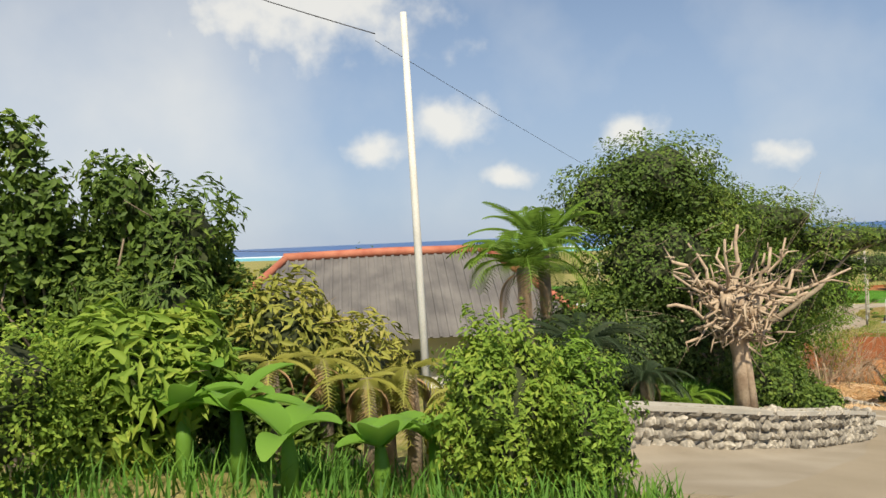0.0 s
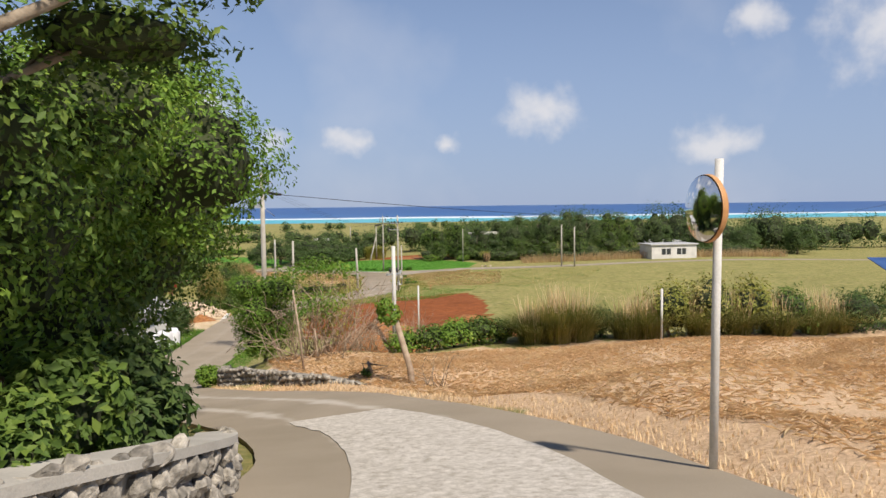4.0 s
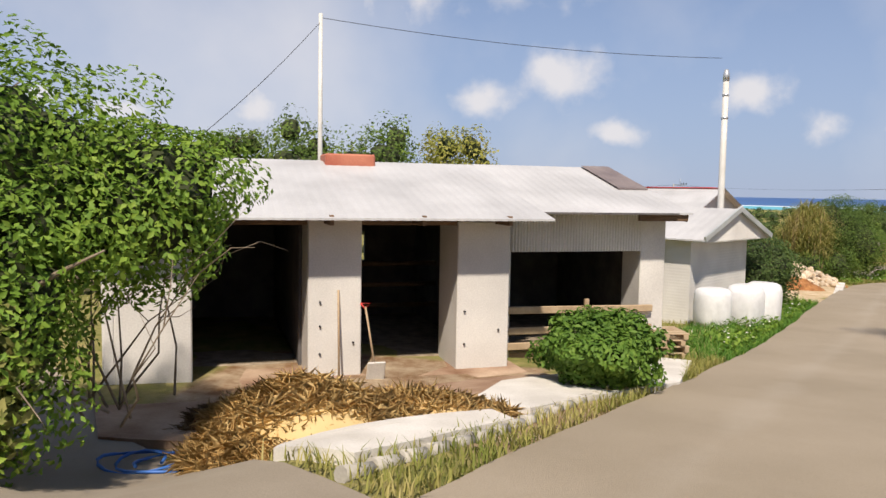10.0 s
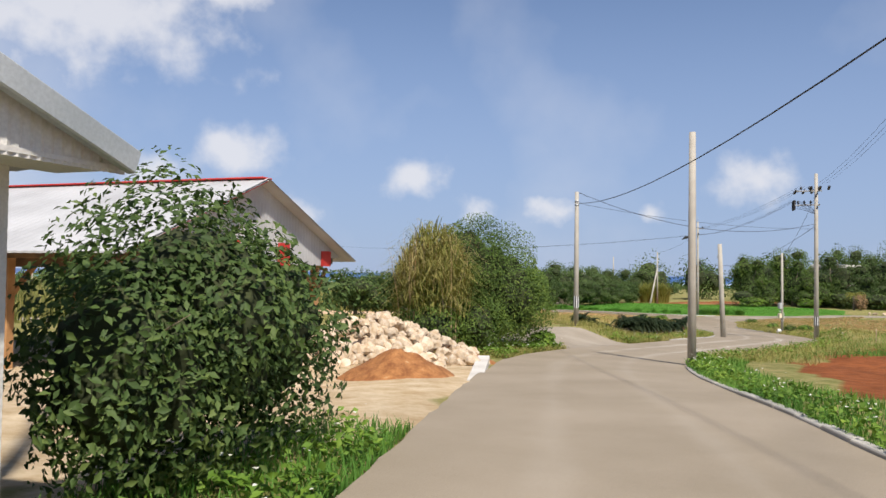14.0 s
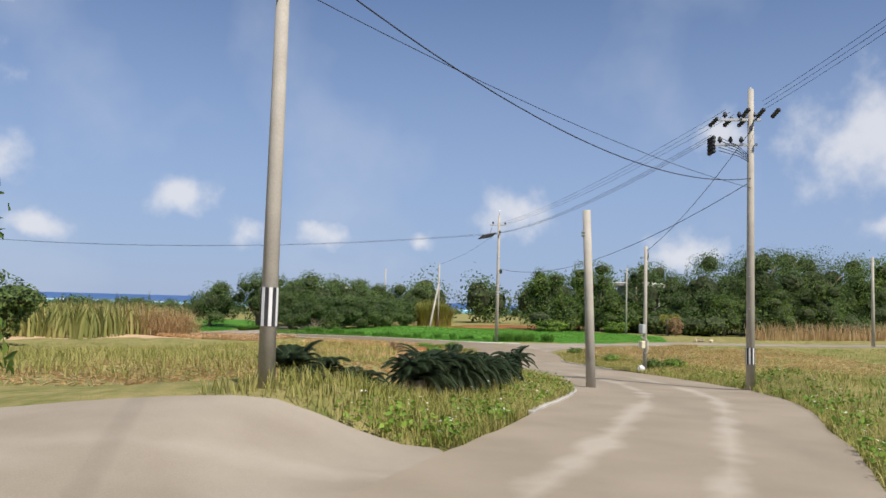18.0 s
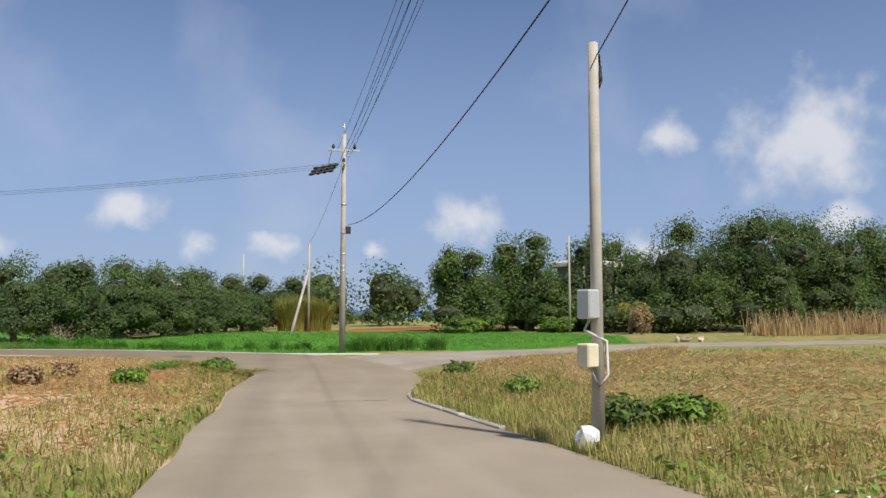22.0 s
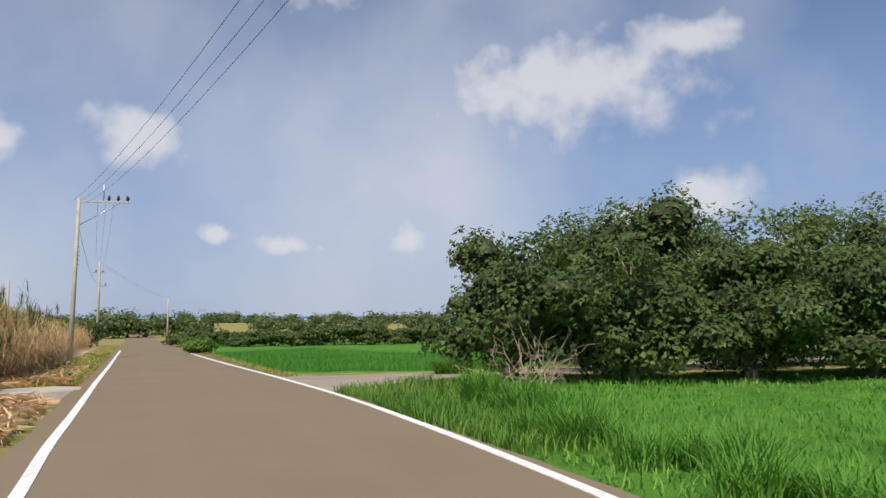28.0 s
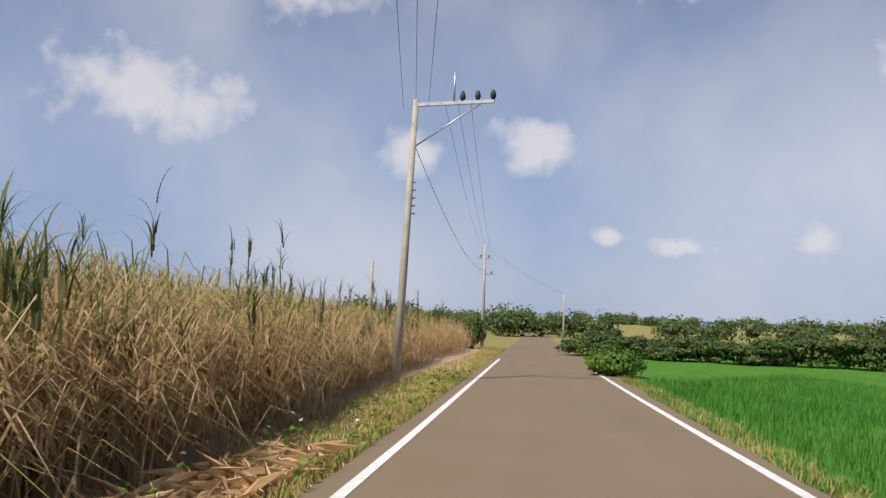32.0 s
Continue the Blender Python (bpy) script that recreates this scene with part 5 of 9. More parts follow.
# the pruned tree with bare forked limbs
def pruned_tree(at, z):
    t = thing("pruned_tree", (*at, z), "gnarled pruned tree with pale bare stubs and dry roots", "tree")
    rng = np.random.default_rng(3)
    parts = [tube([(0.05, 0, -0.3), (0.02, 0.03, 0.7), (-0.05, 0.05, 1.3), (-0.1, 0.02, 1.75)], [0.17, 0.13, 0.17, 0.2], 10), tube([(0.2, -0.1, -0.3), (0.14, -0.05, 0.6), (0.02, 0.0, 1.3)], [0.09, 0.07, 0.09], 8)]
    for k in range(230):
        a, e = rng.uniform(0, 6.28), rng.uniform(-1.2, 0.7)
        d = Vector((math.cos(a), math.sin(a), e)).normalized()
        p0 = Vector((-0.05 + rng.normal(0, 0.3), rng.normal(0, 0.26), rng.uniform(1.1, 2.0)))
        ln = rng.uniform(0.15, 0.5)
        p1 = p0 + d * ln * 0.5 + Vector(rng.normal(0, 0.06, 3))
        p2 = p0 + d * ln + Vector(rng.normal(0, 0.1, 3))
        parts.append(tube([p0, p1, p2], [0.03, 0.024, 0.01], 6))
    for k in range(9):
        a = rng.uniform(0, 6.28)
        parts.append(tube([(0.0, 0.0, 1.2), (math.cos(a) * 0.25, math.sin(a) * 0.22, 1.5), (math.cos(a) * 0.5, math.sin(a) * 0.4, 1.85)], [0.16, 0.13, 0.07], 8))
    part("trunk", joined(parts), M_BARK_P, t)
    ends = [(-1.25, -0.1, 2.75), (0.1, 0.1, 3.05), (0.95, 0.1, 2.8), (1.3, 0.2, 2.35), (-1.0, 0.2, 2.45), (-0.35, -0.5, 2.85), (-1.3, -0.3, 1.75), (0.5, -0.4, 2.6), (-0.7, 0.4, 2.75), (1.2, -0.3, 1.95), (2.3, 0.6, 2.15), (-0.15, 0.5, 2.7), (-1.15, -0.4, 2.15), (0.75, 0.5, 2.5)]
    for q in ends:
        c = Vector(q)
        a = Vector((c.x * 0.16, c.y * 0.2, rng.uniform(1.55, 1.95)))
        pts = [a]
        for k in range(1, 7):
            f = k / 6
            sag = Vector((0, 0, -0.16 * math.sin(math.pi * f)))
            pts.append(a.lerp(c, f) + sag + Vector(rng.normal(0, 0.055, 3)))
        r0 = rng.uniform(0.04, 0.062)
        bits = [tube(pts, [r0 * (1 - 0.09 * k) for k in range(7)], 8)]
        for _ in range(6):
            k = rng.integers(1, 6)
            o = pts[k]
            e = o + Vector((rng.normal(0, 0.2), rng.normal(0, 0.2), rng.uniform(-0.1, 0.34)))
            bits.append(tube([o, o.lerp(e, 0.5) + Vector(rng.normal(0, 0.05, 3)), e], [0.024, 0.018, 0.008], 6))
        part("bare_limb", joined(bits), M_BARK_P, t, "pale sawn bare limb")
    return t


pruned_tree((5.25, 13.75), 9.6)
# twiggy dry crown beside it
def twigs(name, at, z, n, spread, h, label, material=None, seed=5, r=0.02):
    rng = np.random.default_rng(seed)
    t = thing(name, (*at, z), label, "bare shrub")
    parts = []
    for k in range(n):
        a = rng.uniform(0, 6.28)
        p = Vector((rng.normal(0, spread * 0.25), rng.normal(0, spread * 0.25), 0))
        d = Vector((math.cos(a) * 0.5, math.sin(a) * 0.5, 1)).normalized()
        pts = [p]
        for j in range(4):
            d = (d + Vector(rng.normal(0, 0.3, 3))).normalized()
            pts.append(pts[-1] + d * h / 4)
            if j > 0:
                e = (d + Vector(rng.normal(0, 0.7, 3))).normalized()
                parts.append(tube([pts[-1], pts[-1] + e * h * 0.18, pts[-1] + e * h * 0.3 + Vector(rng.normal(0, 0.1, 3))], [r * 0.5, r * 0.35, r * 0.15], 4))
        parts.append(tube(pts, [r, r * 0.8, r * 0.6, r * 0.45, r * 0.2], 5))
    part("branchwork", joined(parts), material or M_BARK, t)
    return t


twigs("bare_shrub", (5.6, 15.6), 9.6, 26, 1.8, 3.6, "grey leafless twigs above the pruned tree", seed=11, r=0.012)
stone_wall("wall_garden", [(2.5, 11.4), (4.7, 12.75), (6.4, 14.1), (8.1, 15.85), (9.4, 17.3), (10.35, 18.7), (10.8, 20.5)], [0.72, 0.72, 0.7, 0.7, 0.66, 0.6, 0.5], "limestone retaining wall with a poured cap", 0.27)
for at, r, h, n, lf in (((8.2, 18.0), 0.6, 0.6, 1500, L_YELLOW), ((6.2, 15.2), 0.45, 0.5, 900, L_TREE), ((3.2, 14.2), 0.7, 0.8, 1400, L_BRIGHT)):
    bush(at, r, h, n, lf, "low clipped bush on the wall bed", 0.08, group="wall bed bushes")
for at, r, h, n, lf in (((2.6, 14.6), 1.0, 2.2, 5000, L_TREE), ((3.6, 14.9), 1.0, 2.0, 5000, L_DARK), ((5.0, 15.1), 0.9, 1.7, 4500, L_DARK), ((6.3, 16.0), 0.8, 1.5, 4200, L_TREE), ((7.3, 16.9), 0.7, 1.5, 4000, L_TREE), ((8.4, 17.3), 0.55, 1.2, 3000, L_TREE)):
    bush(at, r, h, n, lf, "dense leafy undergrowth on the wall bed", 0.1, group="wall bed bushes")
for x, y in ((3.6, 13.5), (4.0, 13.7), (6.0, 14.5), (2.9, 13.2)):
    palm("fern", (x, y), 0.1, 14, 0.7, L_BRIGHT, "bright green fern on the wall bed", 1.3, 0.14, "fern", "ferns")
palm("palm_tree", (1.4, 13.6), 2.6, 26, 1.5, L_BRIGHT, "yellow-green palm with arching fronds", 1.6, 0.42, up=1.9, dead=3)
palm("palm_tree", (-0.9, 10.2), 1.3, 16, 1.15, L_YELLOW, "small yellowish palm in the garden", 1.5, 0.3, dead=4)
palm("cycad", (2.1, 12.0), 1.35, 44, 1.4, L_CYCAD, "dark cycad with stiff arching fronds", 1.0, 0.16, "cycad", "cycads", up=1.0)
palm("cycad", (0.7, 11.4), 1.3, 36, 1.1, L_CYCAD, "dark cycad with brown old fronds", 1.2, 0.15, "cycad", "cycads", dead=7)
palm("cycad", (3.4, 13.2), 0.7, 26, 1.0, L_CYCAD, "dark cycad beside the pruned tree", 1.2, 0.15, "cycad", "cycads", dead=5)
for at, h, n in (((-2.1, 7.4), 1.3, 6), ((-1.5, 6.9), 1.0, 5), ((-0.2, 8.0), 1.1, 5), ((-3.0, 8.6), 1.7, 6), ((-2.7, 7.6), 1.2, 5), ((-0.7, 7.3), 0.9, 5), ((-4.0, 9.0), 2.2, 6)):
    banana(at, h, n)
tree("garden_tree", (-6.4, 11.2), [(0, 0, 3.1, 1.6, 1.6, 2.0), (1.2, 0.2, 2.5, 1.2, 1.2, 1.7), (-0.6, 0.6, 4.2, 0.9, 0.9, 1.0), (0.8, 0.3, 3.8, 0.6, 0.6, 0.8)], 15000, 0.15, L_TREE, "glossy-leaved green tree in the garden", r0=0.15, lumps=0.5)
tree("garden_tree", (-4.0, 10.6), [(0, 0, 2.4, 1.1, 1.1, 1.6), (0.3, 0.3, 3.6, 0.8, 0.8, 0.9), (0.9, 0, 1.6, 1.0, 1.0, 1.3), (-0.4, 0.2, 4.2, 0.5, 0.5, 0.6)], 8500, 0.19, L_TREE, "garden tree with drooping leaves", r0=0.1, aspect=0.25, lumps=0.5)
tree("garden_tree", (-2.4, 11.2), [(0, 0, 2.3, 1.1, 1.1, 1.0), (0.9, 0.2, 1.6, 1.0, 1.0, 1.1), (-0.3, 0, 1.2, 1.1, 1, 1)], 6200, 0.19, L_YELLOW, "yellowing garden shrub with dry leaves", r0=0.1, aspect=0.3)
bush((-4.4, 6.6), 1.1, 1.7, 14000, L_LIME, "lime green small-leaved garden shrub", 0.06, group="garden shrubs", lumps=0.5)
bush((0.5, 7.6), 0.6, 1.8, 12000, L_LIME, "upright leafy shrub with light green shoots", 0.085, group="garden shrubs", lumps=0.6, aspect=0.4)
bush((1.3, 8.2), 0.6, 1.6, 9000, L_BRIGHT, "upright dark leafy shrub", 0.09, group="garden shrubs", lumps=0.6, aspect=0.35)
bush((-3.5, 8.4), 1.0, 1.9, 4600, L_LIME, "green garden shrub with broad leaves", 0.26, group="garden shrubs", aspect=0.28)
bush((1.6, 9.2), 0.5, 1.0, 1500, L_CYCAD, "spiky dark green garden undergrowth", 0.3, group="garden shrubs", aspect=0.12)
bush((-2.1, 10.0), 1.0, 1.6, 3200, L_TREE, "leafy green garden shrub by bananas", 0.2, group="garden shrubs", aspect=0.3)
bush((0.6, 10.6), 0.9, 1.4, 2600, L_YELLOW, "low yellow-green garden shrub", 0.16, group="garden shrubs", aspect=0.4)
for at, th, k in (((-1.6, 9.6), 1.6, 9), ((-1.0, 9.2), 1.3, 8), ((-0.5, 9.7), 1.5, 8), ((-2.2, 9.4), 1.5, 8), ((0.4, 9.2), 1.1, 7)):
    palm("withered_palm", at, th, 5, 0.9, L_YELLOW, "withered palm with hanging brown fronds", 1.6, 0.22, "palm", "withered palms", dead=k, r=0.09)
palm("palm_tree", (1.9, 14.6), 2.9, 22, 1.5, L_BRIGHT, "yellow-green palm with upright fronds", 1.1, 0.4, up=2.2)
palm("palm_tree", (-4.6, 11.8), 3.4, 14, 1.2, L_BRIGHT, "slim palm rising from the garden", 1.3, 0.32, up=1.6)
for x, y, h in ((-5.6, 10.2, 5.3), (-4.9, 11.0, 5.0), (-6.5, 10.0, 5.9), (-3.4, 11.4, 4.0), (-4.2, 10.4, 4.6)):
    tree("garden_tree", (x, y), [(0, 0, h - 0.4, 0.32, 0.32, 0.6), (0.2, 0.1, h - 1.1, 0.45, 0.45, 0.6), (-0.2, 0.1, h - 1.7, 0.5, 0.5, 0.6)], 1500, 0.15, L_TREE, "slender upright garden tree", r0=0.05, core=0.4, lumps=0.4)
palm("fern", (4.4, 13.9), 0.1, 16, 0.75, L_BRIGHT, "bright green fern under the pruned tree", 1.3, 0.14, "fern", "ferns")
palm("fern", (6.3, 14.6), 0.1, 14, 0.6, L_BRIGHT, "bright green fern on the wall bed", 1.3, 0.12, "fern", "ferns")


# ---- buildings ----
def gable_roof(p, m_roof, parent, x0, x1, y0, y1, z_eave, z_ridge, ridge_y, thick=0.06, ribs=True, name="roof", pitch=0.18):
    """Ribbed sheet roof in the parent's axes: ridge along x."""
    for k, (ya, yb) in enumerate(((y0, ridge_y), (y1, ridge_y))):
        n = max(2, int((x1 - x0) / pitch))
        V, F = [], []
        for i in range(2 * n + 1):
            x = x0 + (x1 - x0) * i / (2 * n)
            dz = 0.022 if (i % 2 and ribs) else 0.0
            for y, z in ((ya, z_eave), (yb, z_ridge)):
                V += [(x, y, z + dz), (x, y, z + dz - thick * 0.4)]
        for i in range(2 * n):
            a = i * 4
            F += [(a, a + 4, a + 6, a + 2), (a + 1, a + 3, a + 7, a + 5), (a, a + 1, a + 5, a + 4)]
        part(name, mesh_of(name, V, F, m_roof), None, parent)


def house_far(at, rz):
    t = thing("tiled_house", (*at, 7.3), "old house with a grey cement-tiled roof and red ridge tiles", "house", rz=rz)
    part("wall", box(-5, 5, -3, 3, -0.6, 2.7, 0.03), M_WALL_W, t)
    V, F = [], []
    def slab(a, b, c, d):
        i = len(V)
        V.extend([a, b, c, d])
        F.append((i, i + 1, i + 2, i + 3))
    slab((-6, -4, 2.5), (6, -4, 2.5), (3.4, 0, 4.9), (-3.4, 0, 4.9))
    slab((6, 4, 2.5), (-6, 4, 2.5), (-3.4, 0, 4.9), (3.4, 0, 4.9))
    slab((6, -4, 2.5), (6, 4, 2.5), (3.4, 0, 4.9), (3.4, 0, 4.9))
    slab((-6, 4, 2.5), (-6, -4, 2.5), (-3.4, 0, 4.9), (-3.4, 0, 4.9))
    F[2], F[3] = F[2][:3], F[3][:3]
    me = mesh_of("roof", V, F, M_TILE)
    roof = part("roof", me, None, t, "grey cement-tiled hip roof")
    # raised tile rows on the slopes that are seen
    for k in range(38):
        x = -5.4 + k * 10.8 / 37
        top = max(0.0, 1 - max(0.0, abs(x) - 3.4) / 2.6)
        part("tile_rib", box(-0.05, 0.05, 0, math.hypot(4 * top, 2.4 * top), 0.0, 0.05, 0.01, pose(x, -4, 2.5, math.degrees(math.atan2(2.4, 4)), 0, 0)), M_TILE, roof)
    part("ridge", tube([(-3.5, 0, 4.95), (0, 0, 5.0), (3.5, 0, 4.95)], 0.16, 8), M_REDTILE, t)
    for sx in (-1, 1):
        part("hip_ridge", tube([(sx * 3.4, 0, 4.95), (sx * 6, -4, 2.6)], 0.13, 8), M_REDTILE, t)
    for k in range(3):
        part("window", box(-4 + k * 3, -2.2 + k * 3, -3.06, -2.98, 0.7, 2.0, 0.01), M_GLASS_D, t)
    return t


house_far((-1.9, 26.0), 6)
bush((-3.5, 30.5), 1.6, 6.1, 2500, L_TREE, "garden tree behind the tiled roof", 0.25, name="garden_tree", category="tree")


# ---- stable ----
def stable():
    """Horse stable: block pillars, open bays, white sheet roof. Axes: x along the front, y into the building."""
    z = 2.0
    t = thing("stable", (9.44, 50.95, z), "white-roofed block stable with open dark bays", "stable", rz=24.7)
    L0, R0, BACK = -2.6, 6.75, 5.2
    def wallp(name, *a, m=M_WALL_W, label=""):
        return part(name, box(*a, 0.015), m, t, label)
    wallp("pillar", -0.05, 0.72, 0, 0.75, -0.3, 2.3)
    wallp("pillar", 2.18, 3.02, 0, 0.95, -0.3, 2.26)
    wallp("recessed_wall", 3.02, 3.4, 0.88, 1.05, -0.3, 2.4)
    wallp("pillar", -2.6, -1.62, 0, 0.4, -0.3, 2.3)
    wallp("pillar", 5.84, 6.33, 0.88, 1.5, -0.5, 2.4)
    wallp("side_wall", 6.2, 6.328, 1.0, BACK, -0.5, 2.6)
    wallp("side_wall", -2.75, -2.6, 0, BACK, -0.3, 2.6)
    # Back walls and partitions get the bays' shade as a dark colour.
    wallp("back_wall", -2.6, 0.2, BACK, BACK + 0.15, -0.3, 2.9, m=M_BAY_SHADE)
    wallp("back_wall", 0.2, 1.0, BACK, BACK + 0.15, -0.3, 1.0, m=M_BAY_SHADE)
    wallp("back_wall", 0.2, 1.0, BACK, BACK + 0.15, 1.95, 2.9, m=M_BAY_SHADE)
    wallp("back_wall", 1.0, 1.35, BACK, BACK + 0.15, -0.3, 2.9, m=M_BAY_SHADE)
    wallp("back_wall", 1.35, 1.8, BACK, BACK + 0.15, -0.3, 1.2, m=M_BAY_SHADE)
    wallp("back_wall", 1.35, 1.8, BACK, BACK + 0.15, 1.8, 2.9, m=M_BAY_SHADE)
    wallp("back_wall", 1.8, 6.4, BACK, BACK + 0.15, -0.5, 2.9, m=M_BAY_SHADE)
    wallp("partition", 2.9, 3.05, 1.0, BACK, -0.3, 2.35, m=M_BAY_SHADE)
    wallp("partition", -0.1, 0.0, 0.75, BACK, -0.3, 2.35, m=M_BAY_SHADE)
    # Added dark sheets that deepen the shade in the bays and stop bounce light.
    part("shade_lining", box(2.99, 6.2, 4.9, 4.95, -0.3, 2.5, 0), M_BAY_SHADE, t, "dark sheet added for shade in the bay")
    part("shade_lining", box(6.19, 6.24, 1.55, 4.9, -0.3, 2.5, 0), M_BAY_SHADE, t, "dark sheet added for shade in the bay")
    part("shade_lining", box(-2.58, 6.2, 0.3, 5.15, 2.37, 2.4, 0), M_BAY_SHADE, t, "dark sheet added for shade under the roof")
    part("shade_lining", box(-2.59, -2.55, 0.4, 5.15, -0.3, 2.4, 0), M_BAY_SHADE, t, "dark sheet added for shade in the bay")
    part("bedding", box(-2.5, 6.2, 0.9, 5.1, 0.0, 0.05, 0.02), M_BARK, t, "trampled brown bedding")
    for k, zz in enumerate((0.5, 0.9, 1.3)):
        part("stall_rail", tube([(0.75, 3.4, zz), (2.85, 3.4, zz)], 0.045, 7), M_WOOD_D, t)
    part("floor_slab", joined([box(L0 - 0.2, 3.2, -1.2, BACK, -0.6, 0.02, 0.02), box(3.2, 6.3, 0.9, BACK, -0.6, 0.02, 0.02)]), M_STAINED, t, "brown-stained concrete floor")
    # ribbed panel over the wide bay
    V, F = [], []
    n = 46
    for i in range(2 * n + 1):
        x = 3.39 + (5.84 - 3.39) * i / (2 * n)
        V += [(x, 0.87 - 0.018 * (i % 2), 1.72), (x, 0.87 - 0.018 * (i % 2), 2.46)]
    for i in range(2 * n):
        F.append((2 * i, 2 * i + 2, 2 * i + 3, 2 * i + 1))
    part("ribbed_panel", mesh_of("ribbed_panel", V, F, M_WALL_W), None, t)
    part("panel_backing", box(3.4, 5.838, 0.89, 0.93, 1.72, 2.46, 0), M_WALL_W, t)
    part("lintel", box(-2.6, 2.95, 0.05, 0.25, 2.2, 2.36, 0.01), M_WOOD_D, t)
    # roof sheets
    def sheet(name, x0, x1, ye, yr, ze, zr, m, pitch=0.16, label=""):
        n = int((x1 - x0) / pitch)
        V, F = [], []
        for i in range(2 * n + 1):
            x = x0 + (x1 - x0) * i / (2 * n)
            dz = 0.005 if i % 2 else 0
            V += [(x, ye, ze + dz), (x, yr, zr + dz), (x, ye, ze + dz - 0.03), (x, yr, zr + dz - 0.03)]
        for i in range(2 * n):
            a = 4 * i
            F += [(a, a + 4, a + 5, a + 1), (a + 2, a + 3, a + 7, a + 6), (a, a + 2, a + 6, a + 4)]
        return part(name, mesh_of(name, V, F, m), None, t, label)
    sheet("roof_sheet", -3.1, 3.48, -0.6, 3.2, 2.32, 3.22, M_ROOF_W, label="white ribbed roof sheet")
    sheet("roof_sheet", 3.48, 6.5, 0.35, 3.2, 2.4, 3.23, M_ROOF_W, label="white ribbed roof sheet")
    sheet("roof_sheet", -3.1, 6.5, BACK + 0.4, 3.2, 2.56, 3.22, M_ROOF_W)
    sheet("roof_patch", 5.8, 6.42, 1.65, 3.17, 2.815, 3.258, M_BROWN_SHEET, label="rust-brown roof patch")
    part("ridge_vent", box(0.6, 1.5, 2.8, 3.5, 3.1, 3.34, 0.03), M_REDTILE, t, "small rusty red roof vent")
    part("fascia", box(5.5, 6.45, 0.4, 0.46, 2.26, 2.4, 0.01), M_WOOD_D, t)
    part("fascia", box(-0.03, 0.03, 0.0, 2.9, -0.16, -0.04, 0.01, pose(6.44, 0.4, 2.4, 16.2, 0, 0)), M_WOOD_D, t)
    for k in range(5):
        part("rafter", box(-0.03, 0.03, -0.55, 0.1, 2.2, 2.34, 0.005, pose(-2.4 + k * 1.3, 0, 0.02)), M_WOOD_D, t)
    # rails across the wide bay
    for zz in (0.12, 0.44, 0.8):
        part("bay_rail", box(3.15, 6.05, 0.78, 0.84, zz - 0.06, zz + 0.06, 0.01, pose(0, 0, 0, 0, RNG.uniform(-0.8, 0.8), 0)), M_WOOD, t, "weathered plank rail")
    part("rail_post", box(4.72, 4.8, 0.74, 0.8, -0.3, 0.92, 0.01), M_WOOD, t)
    for k, (x, zz) in enumerate(((0.12, 0.35), (0.12, 0.75), (0.12, 1.1), (0.6, 0.5), (2.3, 0.4), (2.3, 0.9), (2.85, 0.6))):
        part("bolt", tube([(x, -0.03, zz), (x, 0.02, zz)], 0.016, 8), M_DARK, t)
    return t


STABLE = stable()
SM = STABLE.matrix_world.copy()


def at_stable(x, y):
    q = SM @ Vector((x, y, 0))
    return q.x, q.y


def shovel():
    x, y = at_stable(0.85, -0.35)
    t = thing("shovel", (x, y, 2.02), "shovel with red handle leaning against the pillar", "shovel", rz=24.7)
    part("shaft", tube([(0, 0, 0.2), (-0.08, 0.3, 1.0)], 0.016, 7), M_WOOD, t)
    part("grip", tube([(-0.15, 0.31, 1.05), (-0.08, 0.31, 0.97), (-0.01, 0.31, 1.05), (-0.15, 0.31, 1.05)], 0.014, 6), M_RED, t)
    part("blade", box(-0.13, 0.13, -0.015, 0.015, 0.0, 0.3, 0.012, pose(0, -0.03, 0, 20, 0, 0)), M_WALL_W, t, "pale worn blade")
    t2 = thing("hoe", (*at_stable(0.35, -0.3), 2.02), "long-handled hoe leaning on the pillar", "hoe", rz=24.7)
    part("shaft", tube([(0, 0, 0.02), (0.03, 0.28, 1.25)], 0.016, 7), M_WOOD, t2)
    part("blade", box(-0.18, 0.05, -0.08, 0.0, 0.0, 0.02, 0.004), M_DARK, t2)


shovel()


def straw_heap(at, r, h, n, label, leaf, name="straw_heap"):
    z = gz(*at)
    a, q = RNG.uniform(0, 6.28, n), np.sqrt(RNG.random(n))
    lump = 1 + 0.3 * np.sin(3 * a + 1) * q
    p = np.stack([at[0] + np.cos(a) * q * r * lump, at[1] + np.sin(a) * q * r * 0.75 * lump, z + h * np.clip(1 - q ** 1.5, 0, 1) * RNG.uniform(0.5, 1.05, n)], 1)
    v, f = leaves_at(p, np.tile([0, 0, 1.0], (n, 1)), 0.3, 0.03, 0.0, RNG, 0.6)
    core = joined([tube([(at[0], at[1], z - 0.1), (at[0], at[1], z + h * 0.5), (at[0], at[1], z + h * 0.85)], [r * 0.85, r * 0.6, r * 0.15], 14)])
    t = thing(name, (at[0], at[1], z), label, "heap")
    me = quick_mesh("straw", v - np.array([at[0], at[1], z]), f, 3, leaf)
    part("straw", me, None, t)
    core.transform(Matrix.Translation((-at[0], -at[1], -z)))
    part("core", core, leaf, t)
    return t


